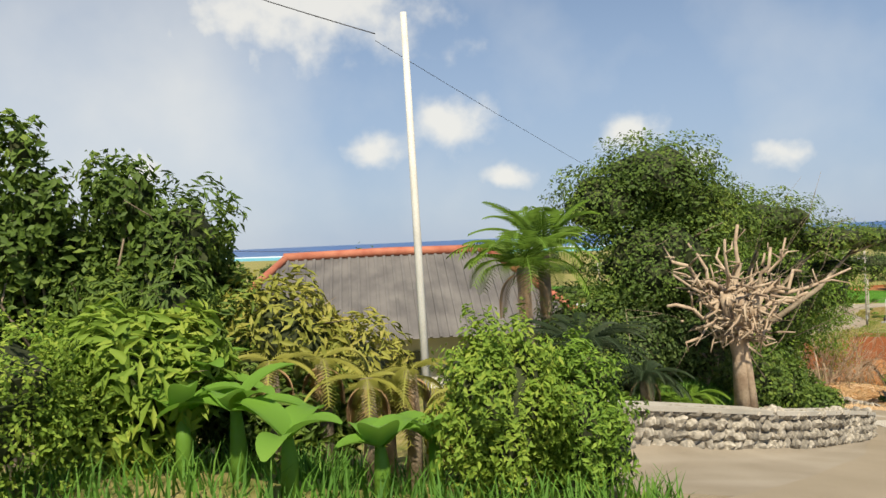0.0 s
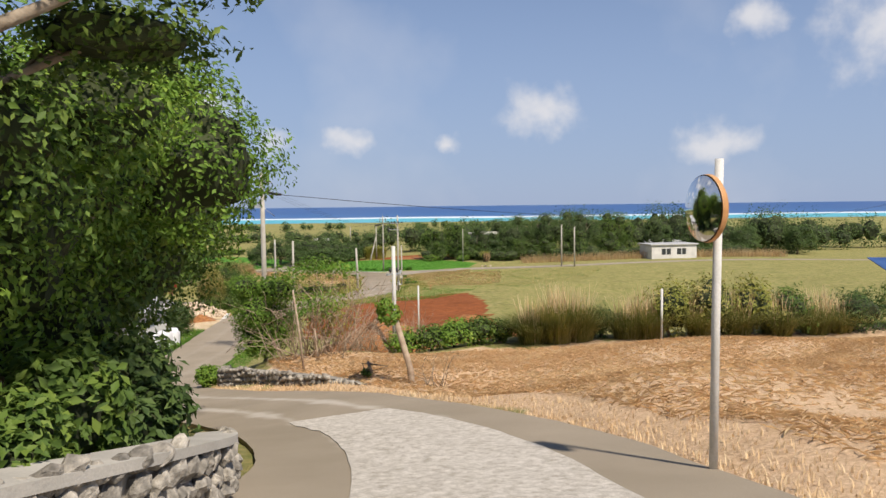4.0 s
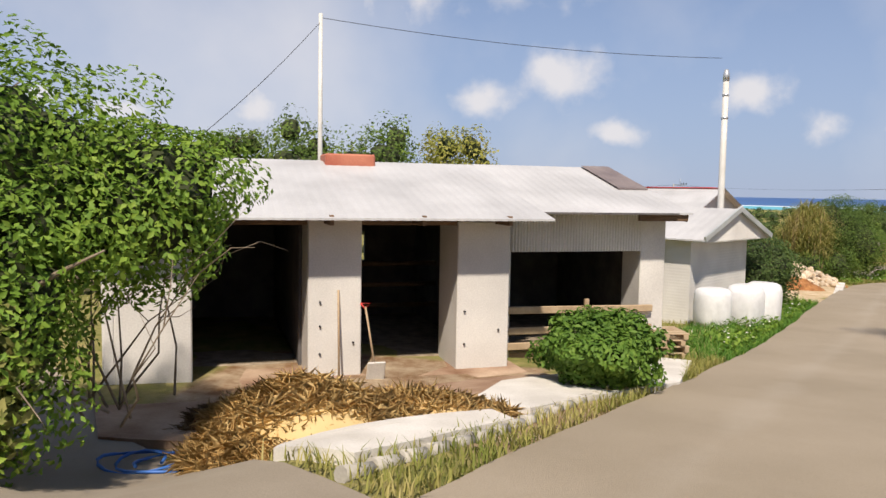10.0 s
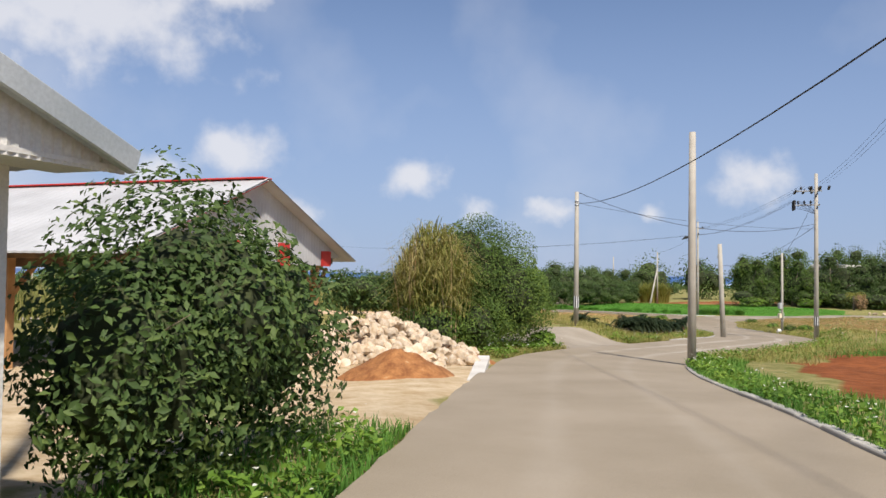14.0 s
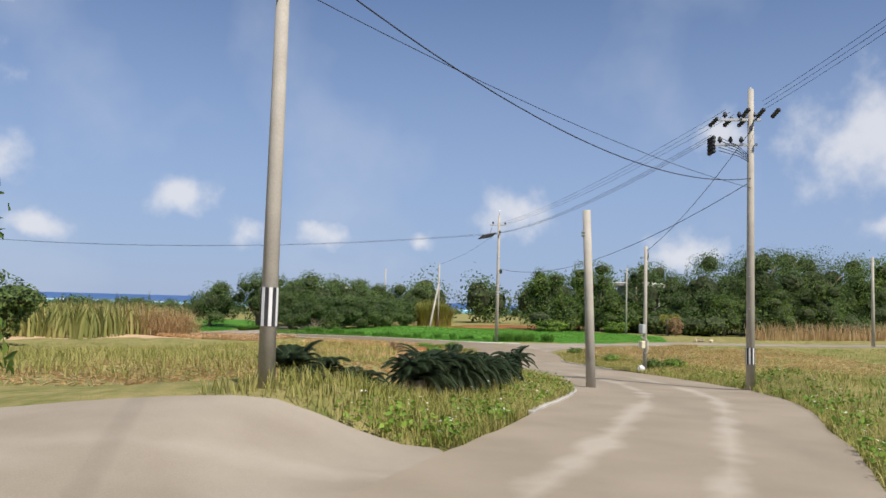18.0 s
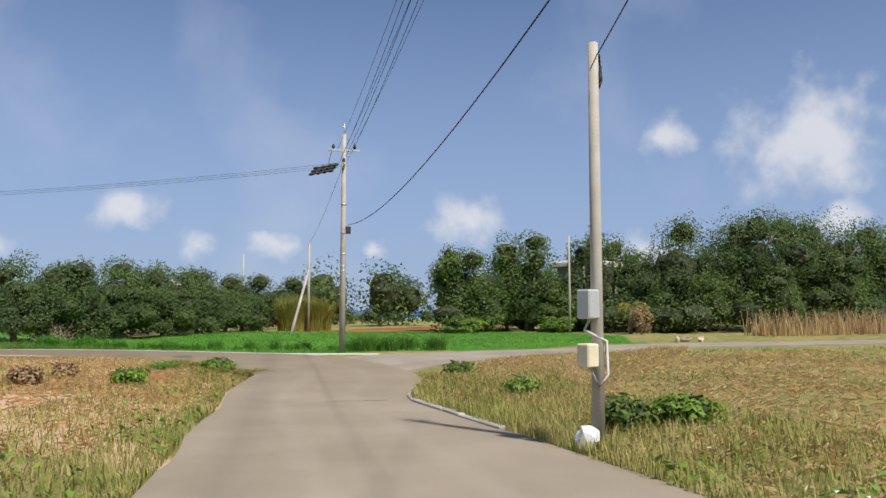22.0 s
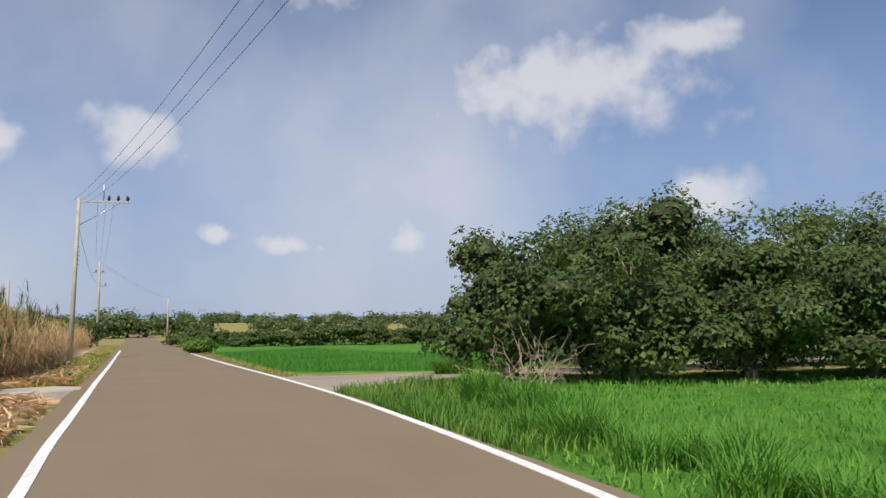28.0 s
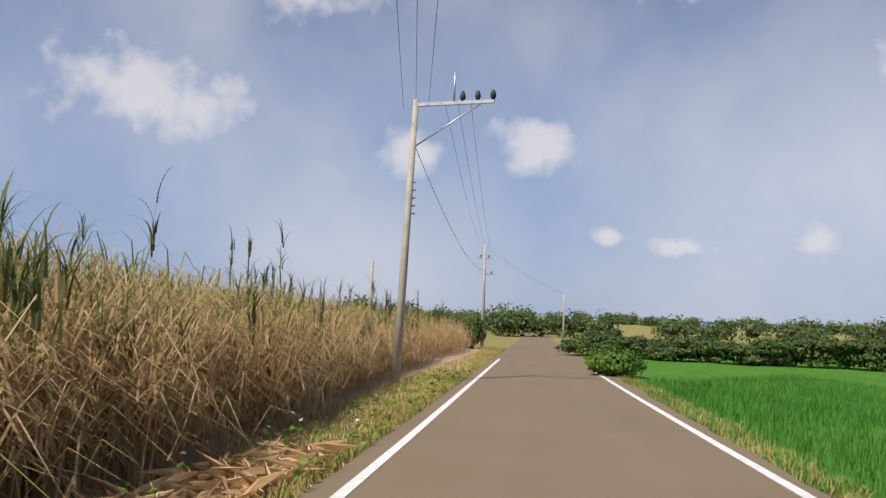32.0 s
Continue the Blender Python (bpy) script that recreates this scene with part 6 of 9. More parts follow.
straw_heap((10.4, 47.7), 1.25, 0.6, 13000, "heap of loose golden straw before the stable", L_HAY)
straw_heap((11.5, 48.3), 0.75, 0.2, 2200, "trampled golden straw on the apron", L_HAY)
straw_heap((9.2, 48.55), 0.55, 0.22, 1100, "wet brown manure heap by the stable", L_BROWN, "manure_heap")
bush((13.45, 50.55), 0.82, 1.0, 12000, L_LIVELY, "round bright green bush at the road edge", 0.09, aspect=0.5)
tree("vine_tree", (8.0, 46.5), [(0, 0, 2.5, 1.6, 1.6, 1.2), (1.0, 0.5, 2.4, 1.1, 1.1, 0.9), (-0.7, 0.2, 2.7, 1.0, 1.0, 0.9), (0.5, -0.8, 1.4, 0.9, 0.8, 1.1), (-0.3, -0.7, 1.9, 1.0, 0.9, 1.0)], 38000, 0.075, L_BRIGHT,
     "bushy green tree with creepers beside the stable", r0=0.18)
bush((8.6, 45.3), 0.5, 1.35, 2600, L_CANEG, "reddish-brown creepers below the tree", 0.12)
twigs("bare_shrub", (8.6, 47.2), 2.6, 16, 1.2, 2.0, "dry twigs hanging from the tree", seed=21, r=0.014)
# concrete pads, kerb and small clutter before the stable
def pad(name, poly, z, h, m, label, category="slab"):
    bm = bmesh.new()
    lo = [bm.verts.new((x, y, z - 0.2)) for x, y in poly]
    hi = [bm.verts.new((x, y, z + h)) for x, y in poly]
    bm.faces.new(hi)
    n = len(poly)
    for i in range(n):
        bm.faces.new((lo[i], lo[(i + 1) % n], hi[(i + 1) % n], hi[i]))
    bmesh.ops.recalc_face_normals(bm, faces=bm.faces)
    return solo(name, bm, m, label, category)


def laid_pad(name, poly, lift, m, label, category="slab"):
    """Thin concrete poured over the lie of the land."""
    bm = bmesh.new()
    bm.faces.new([bm.verts.new((x, y, 0)) for x, y in poly])
    bmesh.ops.triangulate(bm, faces=bm.faces)
    bmesh.ops.subdivide_edges(bm, edges=bm.edges, cuts=5, use_grid_fill=True)
    for v in bm.verts:
        v.co.z = gz(v.co.x, v.co.y) + lift
    rim = [e for e in bm.edges if len(e.link_faces) == 1]
    new_rim = bmesh.ops.extrude_edge_only(bm, edges=rim)["geom"]
    for v in new_rim:
        if isinstance(v, bmesh.types.BMVert):
            v.co.z -= 0.25
    bmesh.ops.recalc_face_normals(bm, faces=bm.faces)
    return solo(name, bm, m, label, category)


laid_pad("concrete_slab", [at_stable(-2.7, -1.19), at_stable(3.1, -1.19), at_stable(3.2, -2.3), at_stable(2.2, -2.9), at_stable(1.2, -3.4), at_stable(0.2, -3.3), at_stable(-1.4, -2.9), at_stable(-2.5, -2.4)], 0.05, M_STAINED, "brown-stained concrete apron of the stable")
laid_pad("concrete_slab", [(11.9, 48.5), (12.6, 48.55), (13.3, 49.6), (14.6, 51.2), (15.2, 53.6), (14.5, 53.7), (13.2, 51.3), (12.2, 50.3)], 0.065, M_CONC_W, "white-washed concrete strip beside the road")
laid_pad("concrete_slab", [(10.6, 46.25), (11.3, 46.1), (12.45, 47.9), (12.2, 48.25), (11.2, 47.0), (10.5, 46.7)], 0.08, M_CONC_W, "pale concrete kerb patch")
k_line = lerp_line([(11.3, 45.7), (12.35, 47.6), (13.1, 49.4), (14.4, 51.5)], 0.3)
tubes = []
for i in range(len(k_line) - 1):
    (xa, ya), (xb, yb) = k_line[i], k_line[i + 1]
    tubes.append(tube([(xa, ya, gz(xa, ya) + 0.02), (xb, yb, gz(xb, yb) - 0.01)], 0.07, 8))
solo("kerb", joined(tubes), M_CONC, "rounded grey concrete road kerb", "kerb", kind="structure")
def pallets():
    x, y = 14.75, 54.3
    z = gz(x, y)
    for k in range(4):
        t = thing("pallet", (x + RNG.uniform(-0.04, 0.04), y + RNG.uniform(-0.04, 0.04), z + 0.02 + k * 0.115), "grey weathered wooden pallet in a stack", "pallet", "pallet stack", rz=18 + RNG.uniform(-8, 8))
        for j in range(5):
            part("board", box(-0.4, 0.4, -0.36 + j * 0.16, -0.26 + j * 0.16, 0.085, 0.105, 0.004), M_WOOD, t)
        for j in range(3):
            part("bearer", box(-0.37 + j * 0.33, -0.29 + j * 0.33, -0.38, 0.4, 0.0, 0.085, 0.004), M_WOOD, t)


pallets()
hose = []
for k in range(40):
    a = k * 0.42
    hose.append((8.9 + 0.35 * math.cos(a) + k * 0.012, 47.0 + 0.28 * math.sin(a), gz(8.9, 47.0) + 0.06 + 0.02 * math.sin(k)))
solo("garden_hose", tube(hose, 0.016, 6), M_BLUE, "coiled blue garden hose on the ground", "hose")


# ---- shed, bales, shelter ----
def shed():
    """Sheet-clad shed. Axes: x from the gable back along the ridge, y across the gable."""
    t = thing("sheet_shed", (16.66, 60.88, 1.1), "white sheet-metal shed with a low gable roof", "shed", rz=math.degrees(math.atan2(0.587, -0.81)))
    # local x = (-0.81, 0.587), local y = (-0.587, -0.81) -> eaves at y = 0 and y = -4.5
    def clad(name, pts, horizontal, m, label=""):
        """A wall face between two plan points with fine ribs."""
        (xa, ya), (xb, yb), z0, z1 = pts
        d = Vector((xb - xa, yb - ya, 0))
        nrm = Vector((d.y, -d.x, 0)).normalized() * 0.0022
        V, F = [], []
        if horizontal:
            n = 60
            for i in range(n + 1):
                z = z0 + (z1 - z0) * i / n
                o = nrm * (i % 2)
                V += [(xa + o.x, ya + o.y, z), (xb + o.x, yb + o.y, z)]
        else:
            n = max(4, int(d.length / 0.07))
            for i in range(n + 1):
                o = nrm * (i % 2)
                V += [(xa + d.x * i / n + o.x, ya + d.y * i / n + o.y, z0), (xa + d.x * i / n + o.x, ya + d.y * i / n + o.y, z1)]
        for i in range(n):
            F.append((2 * i, 2 * i + 2, 2 * i + 3, 2 * i + 1))
        return part(name, mesh_of(name, V, F, m), None, t, label)
    part("core", box(0.42, 9.0, -4.1, -0.42, -0.3, 2.42, 0), M_WALL_W, t)
    clad("gable_wall", ((0.4, -4.1), (0.4, -0.4), 0.0, 2.45), True, M_WALL_W, "white finely ribbed gable wall")
    clad("front_wall", ((2.1, -0.4), (0.4, -0.4), 0.0, 2.4), True, M_WALL_W)
    for k in range(4):
        x = 2.15 + k * 1.05
        clad("door_panel", ((x + 1.0, -0.38), (x, -0.38), 0.05, 2.35), False, M_SHEET_G if k != 2 else M_WALL_W, "grey sheet door panel")
        part("door_frame", box(x - 0.05, x + 0.03, -0.4, -0.33, 0.0, 2.4, 0.005), M_STEEL, t)
    part("base_course", box(0.35, 9.0, -4.15, -0.36, -0.3, 0.06, 0.01), M_CONC, t)
    # roof
    for ya, side in ((0.0, 0), (-4.5, 1)):
        n = 40
        V, F = [], []
        for i in range(2 * n + 1):
            x = -0.15 + 9.6 * i / (2 * n)
            dz = 0.009 if i % 2 else 0
            V += [(x, ya, 2.45 + dz), (x, -2.25, 3.24 + dz), (x, ya, 2.41 + dz), (x, -2.25, 3.2 + dz)]
        for i in range(2 * n):
            a = 4 * i
            F += [(a, a + 4, a + 5, a + 1), (a + 2, a + 3, a + 7, a + 6), (a, a + 2, a + 6, a + 4)]
        part("roof_sheet", mesh_of("roof_sheet", V, F, M_ROOF_W), None, t)
        part("barge_board", box(-0.2, -0.13, 0, math.hypot(2.25, 0.79), -0.1, 0.05, 0.01, pose(0, ya, 2.45, math.degrees(math.atan2(0.79, 2.25 if ya < 0 else -2.25)) if ya < 0 else math.degrees(math.atan2(0.79, -2.25)), 0, 0)), M_SHEET_G, t)
    # ribbed gable triangle
    V, F = [], []
    n = 130
    for i in range(n + 1):
        y = -4.5 + 4.5 * i / n
        zt = 2.45 + 0.79 * (1 - abs(y + 2.25) / 2.25)
        V += [(-0.08 + 0.014 * (i % 2), y, 2.36), (-0.08 + 0.014 * (i % 2), y, max(zt, 2.37))]
    for i in range(n):
        F.append((2 * i, 2 * i + 1, 2 * i + 3, 2 * i + 2))
    part("gable_panel", mesh_of("gable_panel", V, F, M_WALL_W), None, t, "white ribbed gable panel")
    part("soffit", box(-0.08, 0.42, -4.45, -0.05, 2.38, 2.41, 0), M_WALL_W, t)
    return t


shed()


def bale(at, s, rz):
    """A round bale wrapped in white film: a squat drum with slumped, wrinkled faces."""
    z = gz(*at)
    bm = bmesh.new()
    n, m = 40, 18
    prof = [(0.0, 0.0), (0.42, 0.0), (0.54, 0.05), (0.585, 0.16), (0.595, 0.4), (0.59, 0.65), (0.575, 0.86), (0.53, 0.97), (0.42, 1.02), (0.2, 1.035), (0.0, 1.04)]
    rings = []
    for r, h in prof[1:-1]:
        ring = []
        for k in range(n):
            a = k * 2 * math.pi / n
            w = 1 + 0.018 * noise.noise((math.cos(a) * 2.5, math.sin(a) * 2.5, h * 5 + s)) + 0.008 * noise.noise((math.cos(a) * 9, math.sin(a) * 9, h * 3 + s))
            sq = 1 + 0.07 * abs(math.sin(2 * a)) ** 2
            ring.append(bm.verts.new((r * w * sq * math.cos(a) * 1.02, r * w * sq * math.sin(a) * 0.92, h)))
        rings.append(ring)
    for q, r in zip(rings, rings[1:]):
        for k in range(n):
            bm.faces.new((q[k], q[(k + 1) % n], r[(k + 1) % n], r[k])).smooth = True
    bm.faces.new(rings[0][::-1])
    c = bm.verts.new((0, 0, 1.03))
    for k in range(n):
        bm.faces.new((rings[-1][k], rings[-1][(k + 1) % n], c)).smooth = True
    ob = solo("wrapped_bale", bm, M_PLASTIC, "white film-wrapped hay bale on the grass", "hay bale", "wrapped bales")
    ob.matrix_world = pose(at[0], at[1], z - 0.03, RNG.uniform(-2, 2), RNG.uniform(-2, 2), rz) @ Matrix.Diagonal((s, s, s * 1.26, 1))
    return ob


bale((17.0, 60.6), 0.76, 20)
bale((17.93, 61.15), 0.82, 48)
bale((18.5, 61.65), 0.86, 70)


def shelter():
    """Open timber shelter with a white and red gable. Axes: x back along the ridge, y across the gable (eave at y = 0)."""
    t = thing("timber_shelter", (23.25, 81.45, 0.45), "open timber shelter with a white and red sheet gable", "shelter", rz=math.degrees(math.atan2(0.587, -0.81)))
    # local y axis = (-0.587, -0.81): gable runs from y = 0 (this eave) to y = 8.6
    W, ZE, ZR, LEN = 8.6, 2.85, 4.55, 10.0
    n = 120
    V, F = [], []
    for i in range(n + 1):
        y = W * i / n
        zt = ZE + (ZR - ZE) * (1 - abs(y - W / 2) / (W / 2))
        V += [(0.0 + 0.014 * (i % 2), y, max(ZE - 0.28 if 0.5 < y < W - 0.5 else ZE - 0.05, ZE - 0.28)), (0.0 + 0.014 * (i % 2), y, zt)]
    for i in range(n):
        F.append((2 * i, 2 * i + 2, 2 * i + 3, 2 * i + 1))
    part("gable_panel", mesh_of("gable_panel", V, F, M_ROOF_W), None, t)
    for y in (0.85, 3.05, 5.2, 7.4):
        part("red_patch", box(-0.03, -0.004, y - 0.26, y + 0.26, ZE - 0.3, ZE + 0.12 + 0.14 * (y > 2), 0), M_RED, t, "flaking red painted patch")
    for ya in (0.0, W):
        m = 44
        V, F = [], []
        for i in range(2 * m + 1):
            x = -0.35 + (LEN + 0.7) * i / (2 * m)
            dz = 0.009 * (i % 2)
            V += [(x, ya + (-0.35 if ya == 0 else 0.35), ZE - 0.12 + dz), (x, W / 2, ZR + 0.04 + dz), (x, ya + (-0.35 if ya == 0 else 0.35), ZE - 0.16 + dz), (x, W / 2, ZR + dz)]
        for i in range(2 * m):
            a = 4 * i
            F += [(a, a + 4, a + 5, a + 1), (a + 2, a + 3, a + 7, a + 6), (a, a + 2, a + 6, a + 4)]
        part("roof_sheet", mesh_of("roof_sheet", V, F, M_ROOF_W), None, t)
        for x, w in ((-0.3, 0.25), (LEN * 0.5, 0.2), (LEN, 0.3)):
            part("red_band", box(x, x + w, 0, math.hypot(W / 2, ZR - ZE), 0.03, 0.05, 0, pose(0, ya, ZE, math.degrees(math.atan2(ZR - ZE, W / 2 if ya == 0 else -W / 2)), 0, 0)), M_RED, t)
    part("ridge_band", box(-0.3, LEN, W / 2 - 0.2, W / 2 + 0.2, ZR + 0.02, ZR + 0.06, 0.01), M_RED, t)
    for x in (0.5, 3.4, 6.3, 9.2):
        for y in (0.55, 2.2, W / 2, W - 2.2, W - 0.55):
            if x > 1 and 1 < y < W - 1:
                continue
            zt = ZE + (ZR - ZE) * (1 - abs(y - W / 2) / (W / 2)) - 0.1
            part("post", box(-0.1, 0.1, -0.1, 0.1, 0.1, zt if x > 1 else ZE - 0.2, 0.015, pose(x, y, 0)), M_TIMBER, t, "stained timber post")
            part("footing", box(-0.18, 0.18, -0.18, 0.18, -0.3, 0.28, 0.02, pose(x, y, 0)), M_CONC, t)
            for sg in (-1, 1):
                part("knee_brace", box(-0.05, 0.05, -0.05, 0.05, 0, 1.0, 0.01, pose(x, y, 1.75, -sg * 42, 0, 0)), M_TIMBER, t)
        part("tie_beam", box(x - 0.08, x + 0.08, 0.2, W - 0.2, ZE - 0.42, ZE - 0.22, 0.01), M_WOOD_D, t)
    for y in (0.5, W - 0.5):
        part("plate_beam", box(0, LEN, y - 0.08, y + 0.08, ZE - 0.24, ZE - 0.06, 0.01), M_WOOD_D, t)
    part("slanting_prop", tube([(0.9, 2.0, 0.1), (0.9, 1.2, 2.5)], 0.05, 7), M_TIMBER, t)
    part("floor_slab", box(0.2, LEN, 1.6, W + 0.5, -0.5, 0.16, 0.02), M_CONC, t, "grey concrete floor slab")
    return t


shelter()
pad("concrete_slab", [(20.4, 79.9), (22.4, 83.9), (20.0, 86.5), (16.0, 84.0), (17.5, 78.5)], 0.52, 0.1, M_CONC, "grey concrete yard of the shelter")
pad("concrete_slab", [(24.85, 74.4), (25.15, 74.3), (26.9, 78.7), (26.6, 78.8)], 0.62, 0.05, M_CONC_W, "pale concrete gutter strip at the lot edge")


# rubble pile
RUB = tagged(thing("rubble_pile", (23.9, 79.6, gz(23.9, 79.6)), "heap of pale limestone boulders", "rubble pile"), group="")
rng = np.random.default_rng(12)
part("core", tube([(0, 0, -0.2), (0, 0, 0.45), (0, 0, 0.85)], [1.9, 1.1, 0.15], 12), M_RUBBLE, RUB)
for k in range(300):
    a, q = rng.uniform(0, 6.28), rng.random() ** 0.55
    r = q * 2.6
    hgt = 1.12 * max(0.0, 1 - (q * 1.02) ** 1.25)
    s = rng.uniform(0.2, 0.44) * (0.8 + 0.35 * q)
    o = new("boulder", STONES_R[rng.integers(9)])
    o.parent = RUB
    o.matrix_local = pose(math.cos(a) * r * 1.05, math.sin(a) * r * 0.95, hgt + s * 0.1, *rng.uniform(0, 360, 3)) @ Matrix.Diagonal((s * 1.1, s, s * 1.05, 1))
for k in range(26):
    s = rng.uniform(0.2, 0.42)
    x, y = 24.5 + rng.uniform(-2.2, 2.1), 77.9 + rng.uniform(-0.4, 0.6)
    o = tagged(new("loose_boulder", STONES_R[rng.integers(9)]), "loose pale limestone boulder on the lot", "boulder", "loose boulders")
    o.matrix_world = pose(x, y, gz(x, y) + s * 0.22, *rng.uniform(0, 360, 3)) @ Matrix.Diagonal((s, s, s, 1))


def earth_heap(at, r, h, label, m):
    bm = bmesh.new()
    z = gz(*at)
    n, k = 40, 10
    rings = []
    for j in range(k):
        q = 1 - j / (k - 1)
        rings.append([bm.verts.new((at[0] + math.cos(a) * r * q * (1 + 0.2 * noise.noise((math.cos(a) * 2, math.sin(a) * 2, 4))), at[1] + math.sin(a) * r * 0.8 * q, z - 0.05 + h * (1 - q ** 1.3) * (1 + 0.35 * noise.noise((math.cos(a) * q * 3, math.sin(a) * q * 3, 8))) + 0.05 * noise.noise((math.cos(a) * q * 12, math.sin(a) * q * 12, 3)))) for a in [i * 2 * math.pi / n for i in range(n)]])
    for p, q in zip(rings, rings[1:]):
        for i in range(n):
            try:
                bm.faces.new((p[i], p[(i + 1) % n], q[(i + 1) % n], q[i])).smooth = True
            except ValueError:
                pass
    bmesh.ops.remove_doubles(bm, verts=bm.verts, dist=0.002)
    return solo("earth_mound", bm, m, label, "earth mound", "earth mounds")


M_EARTH = mat("red_earth", (0.2, 0.075, 0.025), (0.38, 0.17, 0.06), 5, 0.95, 0.9, 20, c3=(0.5, 0.36, 0.2))
earth_heap((23.6, 75.3), 1.3, 0.6, "heap of red-brown earth with stone chips", M_EARTH)
earth_heap((26.3, 79.0), 0.9, 0.35, "low heap of orange earth at the rubble", M_EARTH)


earth_heap((24.5, 43.6), 3.2, 1.5, "bank of orange earth behind the shrubs", M_EARTH)
earth_heap((28.6, 42.4), 3.4, 1.4, "bank of orange earth behind the hedge", M_EARTH)


# ---- house with the white roof, beyond the lane ----
def white_house():
    t = thing("white_house", (-4.6, 64.2, 1.75), "low house with a white hip roof and a veranda", "house", rz=38)
    part("wall", box(-4, 3.6, 1.2, 6, -0.4, 2.3, 0.02), M_WALL_W, t)
    part("dark_front", box(-3.4, 3.2, 1.12, 1.19, 0.1, 2.1, 0), M_WOOD_D, t)
    V = [(-4.8, -0.6, 2.2), (4.4, -0.6, 2.2), (4.4, 6.8, 2.2), (-4.8, 6.8, 2.2), (-1.2, 3.1, 3.9), (0.8, 3.1, 3.9)]
    part("roof", mesh_of("roof", V + [(x, y, z - 0.12) for x, y, z in V[:4]], [(0, 1, 5, 4), (1, 2, 5), (2, 3, 4, 5), (3, 0, 4), (0, 6, 7, 1), (1, 7, 8, 2), (3, 9, 6, 0), (6, 9, 8, 7)], M_ROOF_W), None, t, "white painted hip roof")
    part("eave_board", box(-4.8, 4.4, -0.62, -0.56, 1.95, 2.2, 0.01), M_WALL_W, t)
    for x in (-4.4, -1.4, 1.4, 4.0):
        part("post", box(x - 0.08, x + 0.08, -0.4, -0.24, -0.3, 2.1, 0.01), M_POLE, t)
    part("veranda_floor", box(-4.6, 4.2, -0.6, 1.2, -0.4, 0.1, 0.02), M_CONC, t)
    part("box", box(2.2, 3.1, 0.2, 0.9, 0.1, 0.7, 0.02), M_ROOF_W, t, "white storage box")
    t2 = thing("blue_roof_house", (-8.5, 72.0, 1.7), "house with a bright blue sheet roof behind", "house", rz=38)
    part("wall", box(-4, 4, -2, 2, -0.4, 2.5, 0.02), M_WALL_W, t2)
    part("roof", mesh_of("roof", [(-4.4, -2.4, 2.5), (4.4, -2.4, 2.5), (4.4, 0, 3.5), (-4.4, 0, 3.5), (4.4, 2.4, 2.5), (-4.4, 2.4, 2.5)], [(0, 1, 2, 3), (3, 2, 4, 5)], M_BLUE), None, t2)
    return t


white_house()


# ---- small far buildings ----
def far_hut(at, w, d, h, rz, label, z=None):
    t = thing("field_hut", (*at, gz(*at) if z is None else z), label, "hut", "field huts", rz=rz)
    part("wall", box(-w / 2, w / 2, -d / 2, d / 2, -0.4, h, 0.03), M_WALL_W, t)
    part("roof", box(-w / 2 - 0.3, w / 2 + 0.3, -d / 2 - 0.3, d / 2 + 0.3, h, h + 0.22, 0.03), M_ROOF_W, t)
    for k in range(2):
        win = part("window", box(-w * 0.28 + k * w * 0.34, -w * 0.28 + k * w * 0.34 + w * 0.2, -d / 2 - 0.03, -d / 2 + 0.02, h * 0.4, h * 0.78, 0), M_GLASS_D, t)
        part("frame", box(-w * 0.28 + k * w * 0.34 + w * 0.09, -w * 0.28 + k * w * 0.34 + w * 0.11, -d / 2 - 0.05, -d / 2 - 0.031, h * 0.4, h * 0.78, 0), M_ROOF_W, win)
    return t


far_hut((135.3, 129.0), 12.5, 7, 3.0, 46, "small white flat-roofed house among the fields", z=-1.6)
far_hut((118.5, 112.0), 9, 5, 2.9, -20, "small white flat-roofed field hut", z=-0.9)


def solar_array():
    t = thing("solar_array", (62.0, 35.0, gz(62, 35)), "blue solar panel array on steel posts", "solar panels", rz=-35)
    for k in range(6):
        part("panel", box(-6 + k * 2.0, -4.05 + k * 2.0, -1.6, 1.6, -0.03, 0.03, 0.01, pose(0, 0, 2.2, 14, 0, 0)), M_SOLAR, t)
    for k in range(4):
        part("post", box(-0.05, 0.05, -0.05, 0.05, -0.5, 2.0, 0.005, pose(-5.5 + k * 3.6, -1.2, 0)), M_STEEL, t)
    return t


solar_array()
for (x, y, z, rz) in ((94.0, 137.5, 3.9, 20), (69.8, 160.5, 2.6, -20)):
    t = thing("roof_in_woods", (x, y, gz(x, y)), "pale weathered roof among the trees", "house", "roofs in the woods", rz=rz)
    part("wall", box(-2, 2, -1.6, 1.6, -0.3, z - gz(x, y), 0.02), M_CONC, t)
    part("roof", box(-2.4, 2.4, -2, 2, z - gz(x, y), z - gz(x, y) + 0.5, 0.1), M_CONC_W, t)


